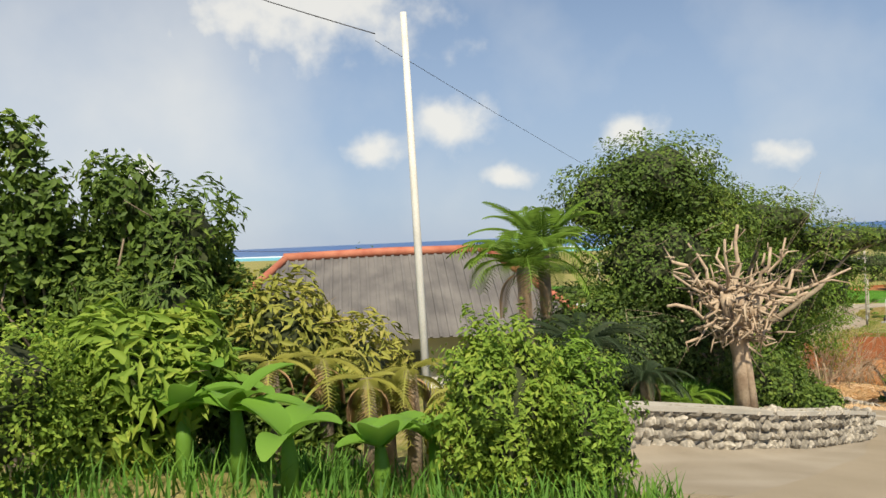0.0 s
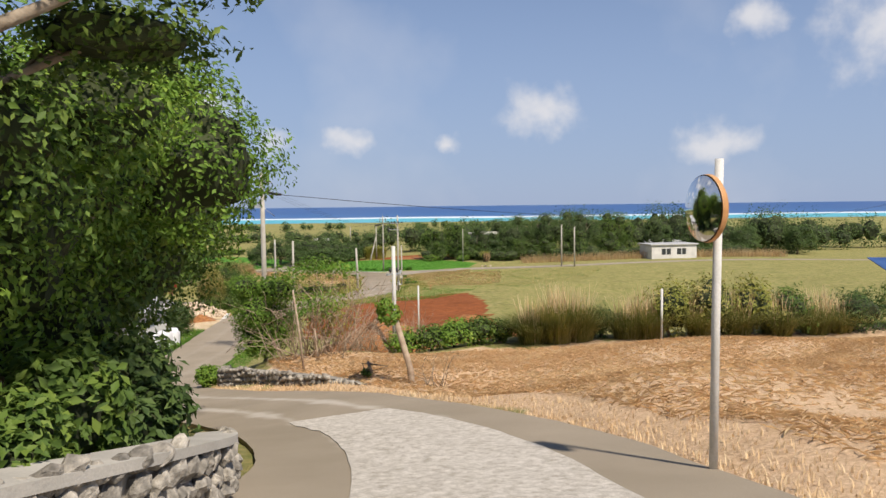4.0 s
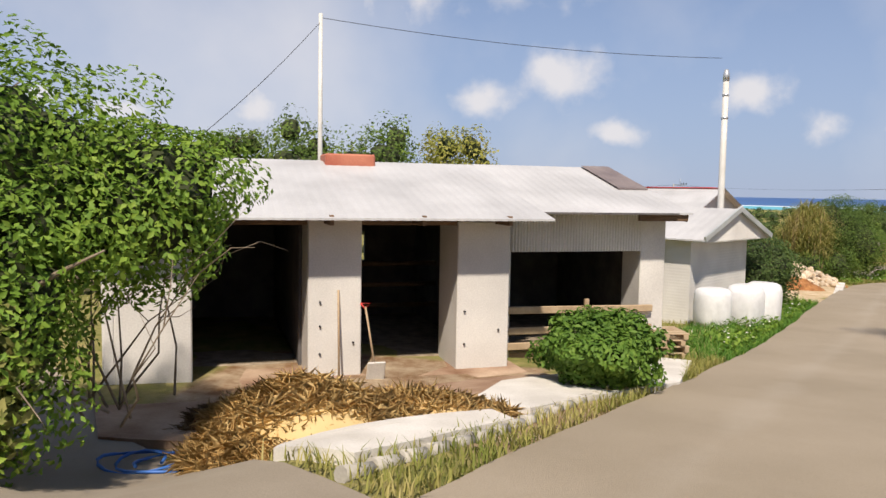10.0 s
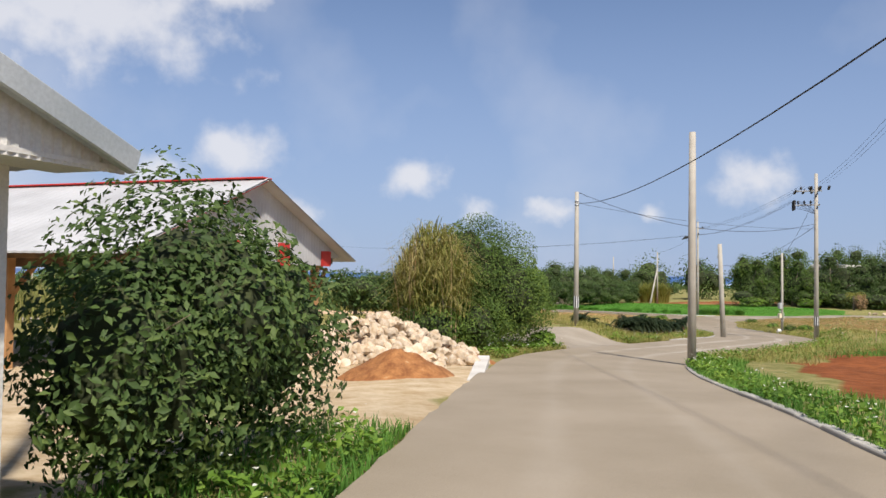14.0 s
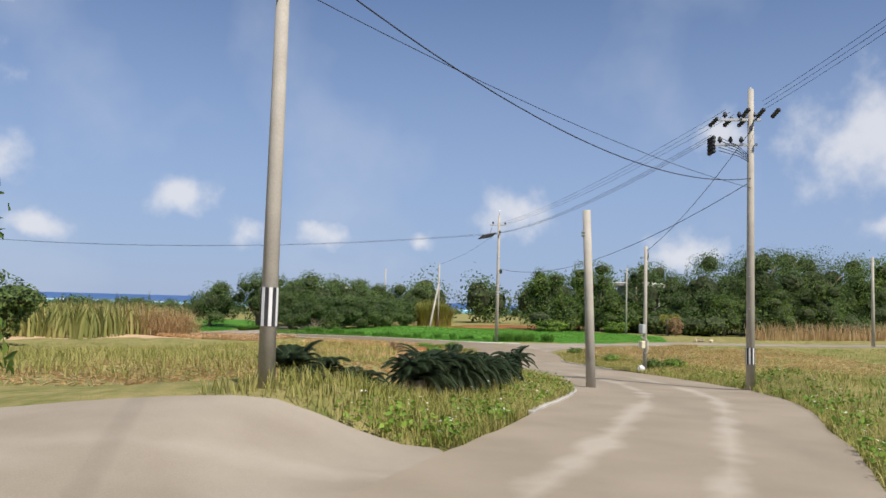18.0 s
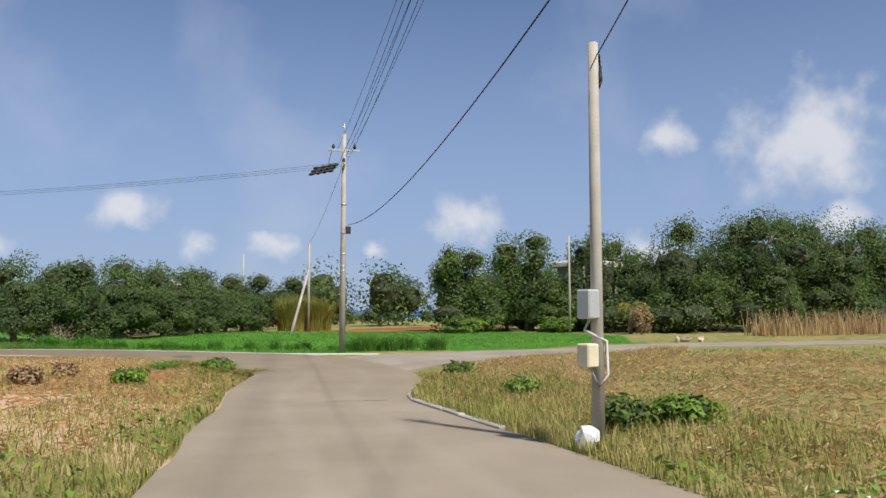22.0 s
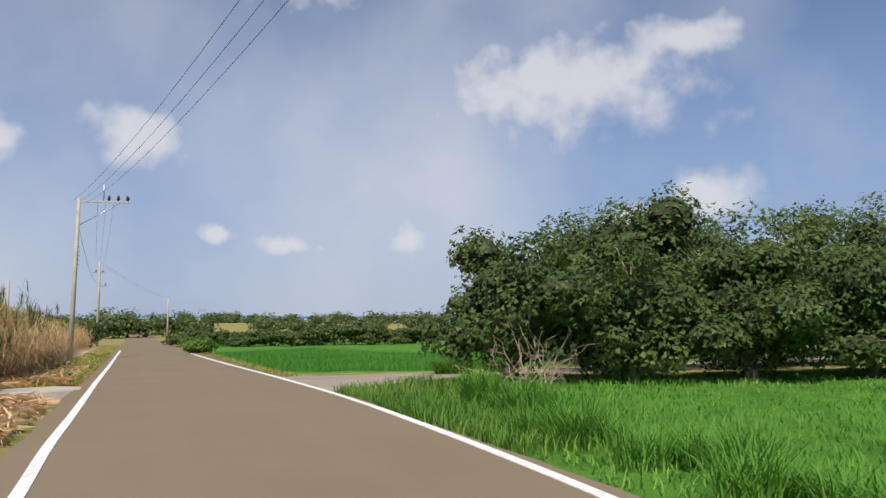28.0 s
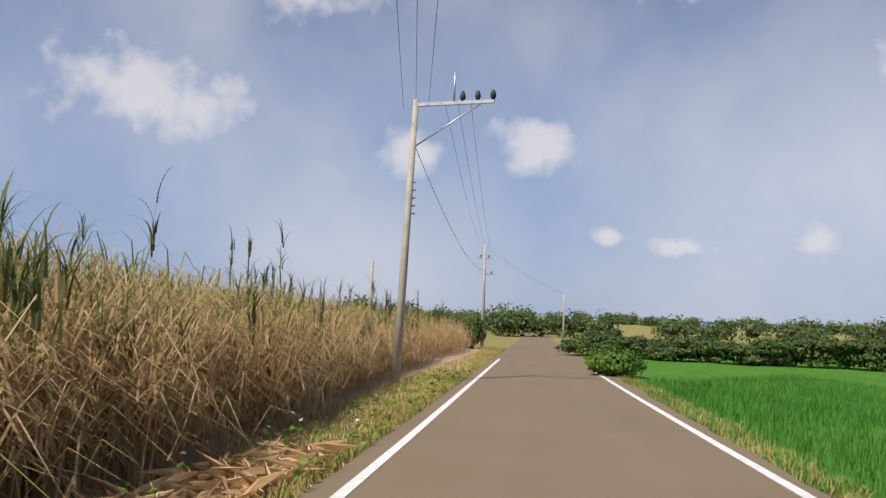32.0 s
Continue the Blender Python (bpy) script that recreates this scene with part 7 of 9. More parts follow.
# ---- traffic mirror, guard rail, posts ----
def traffic_mirror():
    t = thing("traffic_mirror", (14.77, 16.6, 7.62), "round convex traffic mirror on a pale pole", "traffic mirror")
    part("pole", tube([(0, 0, -0.4), (0.02, 0.0, 1.4), (0.05, 0.0, 2.95)], 0.045, 10), M_POLE_W, t)
    m = pose(-0.16, 0.02, 2.45, 90, 0, 252)
    bm = bmesh.new()
    rings = []
    for r, h in ((0.34, 0.0), (0.345, 0.05), (0.3, 0.09), (0.2, 0.13), (0.0, 0.15)):
        rings.append([bm.verts.new((r * math.cos(k * math.pi / 14), r * math.sin(k * math.pi / 14), -h)) for k in range(28)] if r else [bm.verts.new((0, 0, -h))])
    for q, r in zip(rings, rings[1:]):
        for k in range(28):
            if len(r) > 1:
                bm.faces.new((q[k], q[(k + 1) % 28], r[(k + 1) % 28], r[k])).smooth = True
            else:
                bm.faces.new((q[k], q[(k + 1) % 28], r[0])).smooth = True
    bm.transform(m)
    part("housing", bm, mat("faded_orange", (0.4, 0.19, 0.07), (0.55, 0.3, 0.13), 3, 0.6, 0.1, 30), t, "faded orange housing")
    bm = bmesh.new()
    rings = []
    for r, h in ((0.33, 0.01), (0.25, 0.045), (0.14, 0.07), (0.0, 0.08)):
        rings.append([bm.verts.new((r * math.cos(k * math.pi / 14), r * math.sin(k * math.pi / 14), h)) for k in range(28)] if r else [bm.verts.new((0, 0, h))])
    for q, r in zip(rings, rings[1:]):
        for k in range(28):
            f = bm.faces.new((q[k], q[(k + 1) % 28], r[(k + 1) % 28], r[k]) if len(r) > 1 else (q[k], q[(k + 1) % 28], r[0]))
            f.smooth = True
    bm.transform(m)
    part("mirror_face", bm, M_MIRROR, t)
    part("bracket", box(-0.12, 0.08, -0.02, 0.02, 2.42, 2.48, 0.005), M_STEEL, t)
    return t


traffic_mirror()


def guard_rail():
    pts = [(9.62, 9.15), (8.55, 7.4), (7.5, 5.6), (6.4, 3.6), (5.3, 1.6)]
    t = thing("guard_rail", (9.62, 9.15, gz(9.62, 9.15)), "white W-beam guard rail at the road edge", "guard rail")
    z0 = gz(9.62, 9.15)
    prof = [(0.0, 0.42), (0.05, 0.46), (0.05, 0.53), (0.0, 0.57), (0.0, 0.61), (0.05, 0.65), (0.05, 0.72), (0.0, 0.76)]
    V, F = [], []
    for x, y in pts:
        zz = gz(x, y)
        for o, h in prof:
            V.append((x - 9.62 - o * 0.86, y - 9.15 + o * 0.5, zz - z0 + h))
    n = len(prof)
    for i in range(len(pts) - 1):
        for k in range(n - 1):
            F.append((i * n + k, i * n + k + 1, (i + 1) * n + k + 1, (i + 1) * n + k))
    part("beam", mesh_of("beam", V, F, M_PLASTIC), None, t)
    part("end_cap", box(-0.06, 0.02, -0.06, 0.1, 0.42, 0.76, 0.03), M_PLASTIC, t)
    for x, y in pts:
        part("post", tube([(x - 9.55, y - 9.2, gz(x, y) - z0 - 0.4), (x - 9.55, y - 9.2, gz(x, y) - z0 + 0.72)], 0.055, 10), M_PLASTIC, t)
    return t


guard_rail()
lp = thing("leaning_post", (18.23, 29.39, 5.2), "thick leaning wooden post with a sprouting top", "post")
part("log", tube([(0.05, 0, -0.4), (0, 0.1, 0.5), (-0.12, 0.3, 1.2), (-0.22, 0.45, 1.75)], [0.095, 0.09, 0.085, 0.075], 10), M_BARK_P, lp)
part("sprout", crown_mesh("sprout", [(-0.4, 0.5, 1.95, 0.36, 0.34, 0.3), (-0.55, 0.5, 2.15, 0.25, 0.25, 0.25)], 900, 0.11, L_BRIGHT), None, lp, "bright green leafy sprout")
st = thing("bamboo_stake", (17.84, 36.5, gz(17.84, 36.5)), "thin pale leaning stake", "stake")
part("stake", tube([(0.02, 0, -0.3), (-0.1, 0.12, 1.3), (-0.24, 0.3, 2.85)], [0.045, 0.04, 0.03], 8), M_BARK_P, st)
for x, y, h in ((33.0, 34.2, 2.2), (30.0, 50.0, 3.0)):
    s = solo("field_stake", tube([(0, 0, -0.3), (0, 0, h)], 0.05, 8), M_POLE_W, "slim white post in the field", "post", "field posts")
    s.location = (x, y, gz(x, y))
stone_wall("wall_field", [(16.9, 42.2), (15.95, 40.8), (16.3, 38.8), (16.6, 36.0), (17.0, 33.0), (17.35, 30.4)], [0.7, 0.75, 0.7, 0.55, 0.35, 0.12], "dark dry-stone wall of the straw field", 0.27, cap=False)
stone_wall("wall_lane", [(9.7, 34.6), (9.75, 36.4), (9.3, 37.9), (8.6, 39.1), (7.4, 40.3), (5.6, 42.6), (3.2, 46.0), (0.6, 50.4), (-1.0, 53.5)], [1.5, 2.0, 2.1, 1.9, 1.6, 1.3, 1.1, 1.0, 0.8], "pale limestone bank along the lane", 0.36, cap=False, kinds=STONES_R)


# ---- hedge, clumps and shrubs of the straw field ----
def grass_clump(at, r, h, n, leaf, label, w=0.03, name="grass_clump", group="grass clumps", lean=0.9, plume=0):
    z = gz(*at)
    t = thing(name, (at[0], at[1], z), label, "grass clump", group)
    a, q = RNG.uniform(0, 6.28, n), np.sqrt(RNG.random(n)) * r * 0.45
    pos = np.stack([np.cos(a) * q, np.sin(a) * q, np.full(n, -0.05)], 1)
    v, f = blades(pos, h * RNG.uniform(0.55, 1.15, n), w, lean * r / h * 1.1, RNG, 0.5, 3)
    part("tuft", quick_mesh("tuft", v, f, 3, leaf), None, t)
    if plume:
        pos = pos[:plume]
        v, f = blades(pos, h * RNG.uniform(1.1, 1.35, plume), 0.05, 0.3, RNG, 0.3, 3)
        part("seed_head", quick_mesh("seed_head", v, f, 3, L_STRAW), None, t, "pale dry plumes")
    return t


for x, y, r, h, n, lf in ((23.4, 39.6, 0.7, 1.0, 1500, L_BRIGHT), (24.6, 39.3, 0.8, 1.1, 1900, L_TREE), (25.6, 39.0, 0.9, 1.25, 2200, L_BRIGHT), (26.7, 38.7, 0.9, 1.2, 2200, L_TREE), (27.6, 38.3, 0.7, 1.0, 1500, L_TREE), (31.6, 36.6, 0.9, 1.5, 1800, L_DARK), (34.4, 34.9, 1.3, 2.5, 2600, L_YELLOW), (35.9, 34.0, 1.4, 2.8, 3200, L_VERGE), (37.6, 33.2, 1.3, 2.6, 2600, L_YELLOW), (39.4, 32.6, 1.2, 2.2, 2200, L_TREE), (42.5, 31.2, 1.5, 1.9, 3000, L_DARK), (44.9, 30.3, 1.6, 2.2, 3000, L_TREE), (47.6, 29.4, 1.5, 1.8, 2600, L_DARK), (50.6, 28.2, 1.7, 2.3, 2600, L_TREE), (54, 27.0, 2.0, 2.4, 2600, L_DARK)):
    bush((x, y), r, h, n, lf, "leafy hedge bush at the field's edge", 0.14, name="hedge_bush", group="field hedge", lumps=0.5)
for x, y, h, n in ((28.6, 37.4, 1.7, 2400), (29.5, 36.9, 2.2, 3000), (30.5, 36.6, 2.0, 2600), (32.6, 35.8, 1.7, 2000), (33.4, 35.3, 1.9, 2200), (35.2, 33.9, 1.7, 2000), (36.6, 33.3, 1.8, 2200), (38.4, 32.5, 1.7, 2000), (40.4, 32.0, 1.8, 1800), (41.4, 31.6, 1.5, 1500)):
    grass_clump((x, y), 1.3, h, n, L_VERGE if int(x) % 2 else L_CANEG, "tall clump of arching grass at the field's edge", 0.024, lean=1.9, plume=70)
for x, y, sd in ((21.6, 40.6, 61), (22.8, 41.0, 62), (23.6, 40.4, 63), (24.6, 41.2, 64), (30.6, 37.6, 65)):
    twigs("bare_shrub", (x, y), gz(x, y), 22, 1.6, 1.7, "dry brown brush before the earth bank", M_BARK_P, sd, 0.014)
tree("roadside_tree", (18.0, 41.2), [(0, 0, 1.6, 1.2, 1.2, 1.3), (-0.6, -0.7, 2.2, 0.8, 0.8, 0.8), (0.3, 1.6, 1.4, 1.2, 1.2, 1.2), (-0.4, -0.4, 0.9, 0.9, 0.8, 0.7), (-0.9, -0.6, 3.1, 0.8, 0.7, 0.5), (0.2, -1.0, 3.0, 0.9, 0.8, 0.6)], 20000, 0.09, L_BRIGHT, "bright leafy shrub tree at the road bend", r0=0.08, core=0.55)
tree("roadside_tree", (19.3, 39.2), [(0, 0, 3.6, 1.0, 0.9, 0.45), (1.1, 0.3, 3.4, 0.9, 0.8, 0.4), (-1.0, -0.2, 3.3, 0.8, 0.8, 0.4), (0.3, 0.3, 2.2, 1.3, 1.2, 0.8)], 2300, 0.12, L_BRIGHT, "thin tree with sparse leaves", r0=0.05, core=0, shell=0.7, bark=M_BARK_P)
tree("roadside_tree", (20.4, 40.2), [(0, 0, 1.6, 1.4, 1.2, 1.2), (0.8, 0.4, 2.4, 1.0, 0.9, 0.6)], 1800, 0.11, L_YELLOW, "withering shrub with sparse yellow leaves", r0=0.05, core=0, shell=0.8, bark=M_BARK_P)
twigs("bare_shrub", (19.8, 39.4), gz(19.8, 39.4), 44, 2.6, 3.2, "pale leafless shrub of many twigs", M_BARK_P, 31, 0.022)
twigs("bare_shrub", (21.0, 40.8), gz(21.0, 40.8), 36, 2.4, 2.8, "pale leafless shrub of many twigs", M_BARK_P, 32, 0.02)
twigs("bare_shrub", (18.6, 40.0), gz(18.6, 40.0), 26, 1.8, 3.0, "pale leafless shrub of many twigs", M_BARK_P, 33, 0.02)
bush((15.7, 41.2), 0.5, 0.9, 2000, L_BRIGHT, "small shrub at the end of the stone wall", 0.12)
bush((17.75, 31.2), 0.16, 0.28, 160, L_TREE, "small shrub beside the leaning post", 0.1)
twigs("bare_shrub", (18.6, 28.6), gz(18.6, 28.6), 9, 0.5, 1.0, "small dry weed in the field", M_BARK, 34, 0.012)
for at, r, h, n, lf in (((4.5, 43.6), 1.2, 2.6, 3600, L_TREE), ((2.4, 46.4), 1.3, 2.8, 3800, L_BRIGHT), ((0.2, 49.8), 1.3, 2.6, 3600, L_TREE), ((-2.2, 53.0), 1.4, 2.4, 3000, L_TREE), ((5.2, 41.2), 1.5, 3.2, 3600, L_DARK), ((-4.0, 56.5), 1.5, 2.8, 2600, L_TREE), ((-1.0, 60.5), 0.8, 1.3, 1200, L_TREE), ((2.5, 58.5), 1.0, 1.6, 1800, L_TREE)):
    bush(at, r, h, n, lf, "green bush on the lane bank", 0.17, group="lane bushes")
palm("palm_tree", (1.4, 57.6), 1.1, 10, 1.3, L_YELLOW, "small palm by the white house", 1.4, 0.3)
# thicket by the shed and the dry-reed thicket at the lot
tree("thicket", (19.7, 66.3), [(0, 0, 1.3, 1.1, 1.2, 1.3), (0.5, 0.7, 1.2, 1.0, 1.0, 1.1), (-0.4, -0.7, 1.0, 0.9, 0.9, 1.0)], 15000, 0.085, L_DARK, "dense dark thicket beside the shed", "bush", r0=0.06)
tree("thicket", (28.9, 84.4), [(0.1, 0, 2.1, 2.1, 1.9, 2.1), (-1.1, -0.4, 2.8, 1.7, 1.6, 1.8), (-2.2, -0.9, 1.9, 1.5, 1.4, 1.8), (1.1, 0.8, 1.5, 1.6, 1.5, 1.4), (-2.6, -2.0, 0.9, 1.2, 1.0, 0.9), (-1.2, -1.6, 1.0, 1.3, 1.0, 1.0)], 52000, 0.085, L_TREE, "large dark green thicket at the roadside", "bush", r0=0.12, core=0.6, lumps=0.22, shell=0.3, domes=40)
bush((31.2, 85.0), 0.5, 0.6, 1500, L_BRIGHT, "bright green low growth at the thicket's foot", 0.13)


def reeds():
    t = thing("dry_reeds", (26.5, 83.0, gz(26.5, 83.0)), "yellow dry reeds draping the thicket", "reeds")
    n = 4200
    a = RNG.uniform(0, 6.28, n)
    q = np.sqrt(RNG.random(n)) * 1.25
    z = 3.7 * (1 - 0.4 * (q / 1.25) ** 2) * RNG.uniform(0.45, 1.05, n)
    p = np.stack([np.cos(a) * q, np.sin(a) * q, z], 1)
    v, f = blades(p, RNG.uniform(0.5, 1.0, n), 0.035, 1.5, RNG, 1.6, 3)
    part("leaf_mass", quick_mesh("leaves", v, f, 3, L_VERGE), None, t)
    m = 150
    a, q = RNG.uniform(0, 6.28, m), np.sqrt(RNG.random(m)) * 1.1
    v, f = blades(np.stack([np.cos(a) * q, np.sin(a) * q, np.full(m, -0.1)], 1), RNG.uniform(2.6, 4.4, m), 0.03, 0.28, RNG, 0.4, 4)
    part("stalk_mass", quick_mesh("stalks", v, f, 3, L_STRAW), None, t)


reeds()

# cycads by the road
for x, y, n, ln, th in ((39.6, 93.8, 60, 0.95, 0.35), (40.2, 94.2, 60, 1.0, 0.4), (40.9, 94.4, 60, 1.0, 0.45), (41.5, 94.9, 50, 0.9, 0.35), (42.0, 95.0, 56, 0.95, 0.4), (42.7, 95.6, 50, 0.9, 0.35), (44.0, 96.8, 40, 0.75, 0.25), (45.0, 97.8, 36, 0.75, 0.25), (46.9, 99.9, 38, 0.9, 0.4), (38.2, 93.6, 36, 0.7, 0.15), (35.9, 91.4, 26, 0.7, 0.15), (36.6, 92.0, 26, 0.7, 0.15)):
    palm("cycad", (x, y), th, n, ln, L_CYCAD, "dark blue-green cycad at the field edge", 1.5, 0.2, "cycad", "cycads", up=2.3, r=0.16, dead=7 if n < 45 else 3)

# ---- woods round the junction ----
def wood_tree(at, h, r, n, leaf, label="broad-crowned tree in the wood", size=0.22, group="wood trees"):
    h, k = h * 1.12, RNG.integers(10, 15)
    bl = [(0, 0, h * 0.45, r * 0.75, r * 0.75, h * 0.42)]
    for j in range(k):
        a, q = j * 2.399 + RNG.uniform(-0.4, 0.4), r * RNG.uniform(0.35, 0.8)
        f = RNG.uniform(0.18, 0.84)
        q *= 1.0 if f < 0.6 else 0.7
        bl.append((math.cos(a) * q, math.sin(a) * q, h * f, r * RNG.uniform(0.3, 0.46), r * RNG.uniform(0.3, 0.46), h * RNG.uniform(0.13, 0.2)))
    return tree("wood_tree", at, bl, int(n * 1.5), size * 0.9, leaf, label, "tree", group, r0=0.1 + h * 0.015, lumps=0.3, core=0.6 if r < 3 else 0.46, shell=0.3, aspect=0.9, domes=16, plain=True)


WOOD_L = [(56.4, 140.0, 2.9, 2.0), (58.6, 141.0, 2.7, 2.0), (61.0, 142.2, 2.8, 2.1), (63.4, 143.0, 2.7, 2.0), (66.0, 144.6, 2.6, 1.9), (68.6, 146.6, 2.5, 1.8), (71.0, 148.4, 2.5, 1.7), (73.0, 151.0, 2.6, 1.7)]
for x, y, h, r in WOOD_L:
    wood_tree((x, y), h, r, 6500, L_DARK, "dense dark shrub at the wood's edge", 0.16, "wood edge shrubs")
for x, y, h, r in ((58.0, 145.6, 4.3, 2.7), (61.8, 147.4, 4.8, 3.0), (60.6, 153.0, 4.9, 3.2), (56.8, 151.0, 5.2, 3.2), (65.6, 149.6, 5.0, 3.2), (65.0, 156.0, 5.8, 3.4), (69.6, 152.6, 4.4, 2.8), (74.0, 157.0, 4.6, 2.8), (70.0, 159.0, 4.8, 3.0), (53.8, 155.5, 4.4, 2.8), (79.0, 160.0, 4.4, 2.8)):
    wood_tree((x, y), h, r, 6500, L_FAR, size=0.2)
for x, y, h, r in ((84.6, 141.6, 5.8, 2.8), (87.4, 137.4, 6.8, 3.4), (91.8, 134.4, 6.8, 3.4), (97.0, 131.6, 8.2, 4.4), (103.0, 129.4, 9.4, 5.2), (110.0, 127.6, 9.6, 5.4), (117.5, 125.0, 8.4, 4.8), (125.0, 121.0, 7.0, 3.8), (133.0, 118.0, 6.0, 3.8), (92.0, 143.0, 6.6, 3.6), (100.0, 138.0, 7.0, 3.8), (142.0, 113.0, 6.0, 4.0), (152.0, 108.0, 6.0, 4.0)):
    wood_tree((x, y), h, r, 6500 if r < 4 else 11000, L_FAR if (int(x) % 3) else L_TREE)
for x, y, h, r in ((84.6, 138.4, 3.4, 2.2), (88.6, 134.4, 3.4, 2.2), (92.6, 131.6, 3.6, 2.3), (96.4, 128.6, 4.0, 2.4), (101.0, 126.4, 4.6, 2.6), (106.8, 124.6, 5.0, 2.8), (113.4, 122.4, 4.6, 2.8), (86.0, 140.4, 2.8, 2.2), (87.6, 137.2, 3.0, 2.2), (91.0, 134.8, 3.2, 2.4), (94.6, 132.2, 3.4, 2.4), (98.6, 129.8, 3.6, 2.6), (89.0, 141.6, 3.0, 2.4)):
    wood_tree((x, y), h, r, 3600, L_DARK if int(y) % 2 else L_TREE, "dense shrub at the wood's edge", 0.2, "wood edge shrubs")
for x, y, h, r in ((82.0, 138.0, 1.2, 1.8), (86.6, 133.6, 1.0, 1.6), (93.0, 129.4, 1.6, 1.8)):
    wood_tree((x, y), h, r, 2000, L_BRIGHT, "low bright shrub before the wood", 0.17, "wood edge shrubs")
for x, y, h in ((74.6, 149.8, 2.7), (75.8, 150.6, 3.0), (77.2, 150.8, 2.9), (78.4, 151.6, 2.6)):
    grass_clump((x, y), 1.6, h, 900, L_YELLOW, "tall yellow-green cane clump by the stay pole", 0.06, "cane_clump", "cane clumps", lean=0.9)
bush((88.2, 127.8), 0.7, 1.9, 1800, L_BROWN, "dry brown shrub by the pole", 0.14)
palm("palm_tree", (88.0, 128.5), 1.7, 14, 1.6, L_YELLOW, "pale palm at the wood's edge", 1.7, 0.4)
# trees behind the shelter, behind the stable and on the far slope
for x, y, h, r in ((6, 108, 4.2, 3.0), (12, 112, 4.4, 3.0), (18, 114, 4.2, 3.0), (24, 116, 4.0, 2.8), (30, 118, 3.8, 2.8), (0, 104, 4.6, 3.2), (14, 99, 3.2, 2.4), (19, 96, 2.6, 2.0), (33, 121, 3.4, 2.6)):
    wood_tree((x, y), h, r, 2800, L_FAR, "tree in the far windbreak", 0.28)
for x, y, h, r in ((-1.0, 83, 7.2, 3.6), (3.5, 82, 7.6, 3.8), (7.5, 84, 6.8, 3.4), (-6.0, 84, 6.0, 3.4), (10.8, 86, 5.0, 2.8)):
    wood_tree((x, y), h, r, 5200, L_TREE if x < 7 else L_YELLOW, "tall tree on the rise behind the stable", 0.26)


def far_woods(line, depth, h, n, leaf, label, size=0.6, blobs=50, base=None):
    """Distant woodland: one uneven mass of clumped leaves along a line."""
    p = lerp_line(line, 2.0)
    rng = RNG
    bl = []
    for _ in range(blobs):
        i = rng.integers(len(p))
        o = rng.uniform(0, depth)
        x, y = p[i, 0] + rng.normal(0, 2) + o * 0.35, p[i, 1] + rng.normal(0, 2) + o * 0.9
        hh = h * rng.uniform(0.65, 1.1)
        w = min(1.0, 0.25 + h / 8)
        z = gz(x, y) if base is None else base
        bl.append((x, y, z + hh * 0.5, w * rng.uniform(2.5, 5), w * rng.uniform(2.5, 5), hh * 0.55))
    me = crown_mesh("far_woods", bl, int(n * 1.2), size * 0.9, leaf, 0.9, 0.3, 0.32, None, 18, True)
    # Dark cores give the far crowns their inner shade by colour.
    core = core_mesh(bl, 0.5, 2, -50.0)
    solo("far_woods", core, M_CROWN_SHADE, label, "woods", kind="stuff")
    return solo("far_woods", me, None, label, "woods", kind="stuff")


far_woods([(84, 172), (97, 162), (118, 148), (150, 132), (185, 112), (230, 90)], 22, 7.6, 40000, L_FAR, "dark coastal windbreak woods", 0.5, 80)
far_woods([(124, 146), (132, 141), (139, 134), (146, 122), (158, 112)], 8, 9.5, 26000, L_FAR, "wooded hill behind the farm road", 0.5, 60)
far_woods([(84, 139), (88, 134.8), (96, 128.4), (108, 123), (122, 117.5), (140, 109)], 3, 2.6, 26000, L_FAR, "dense undergrowth at the wood's edge", 0.26, 70)
far_woods([(-70, 165), (-40, 150), (-20, 140), (-4, 134)], 6, 4.6, 9000, L_FAR, "low windbreak trees beyond the field", 0.4, 26)
far_woods([(185, 90), (230, 60), (280, 20)], 30, 8.0, 14000, L_FAR, "dark coastal windbreak woods", 0.8, 50)
far_woods([(-40, 250), (20, 270), (80, 260), (140, 240)], 40, 4.0, 11000, L_FAR, "low green woods along the coast", 0.8, 70)
far_woods([(-200, 380), (-80, 420), (60, 430), (200, 400), (330, 330)], 60, 5.0, 14000, L_FAR, "low green woods along the coast", 1.2, 90)
far_woods([(-60, 180), (-40, 230), (-100, 260), (-160, 200)], 30, 5.0, 12000, L_FAR, "low woods beyond the cane", 0.8, 60)
far_woods([(-40, 60), (-30, 90), (-25, 120)], 12, 5.5, 9000, L_FAR, "green trees beyond the houses", 0.6, 30)
far_woods([(-25, 5), (-18, 22), (-16, 38)], 6, 6.0, 9000, L_DARK, "trees beyond the garden", 0.4, 24)
far_woods([(-150, 400), (-115, 412), (-85, 425), (-55, 438), (-25, 450), (20, 470)], 15, 5.2, 9000, L_FAR, "low wooded ridge on the horizon", 1.2, 60, base=-4.0)
laid_pad("earth_patch", [(77.6, 146.2), (82.5, 142.6), (86.4, 140.4), (90, 142), (92, 147), (88, 151), (80, 151)], 0.05, M_EARTH, "bare red-brown earth in a clearing between woods", "earth")
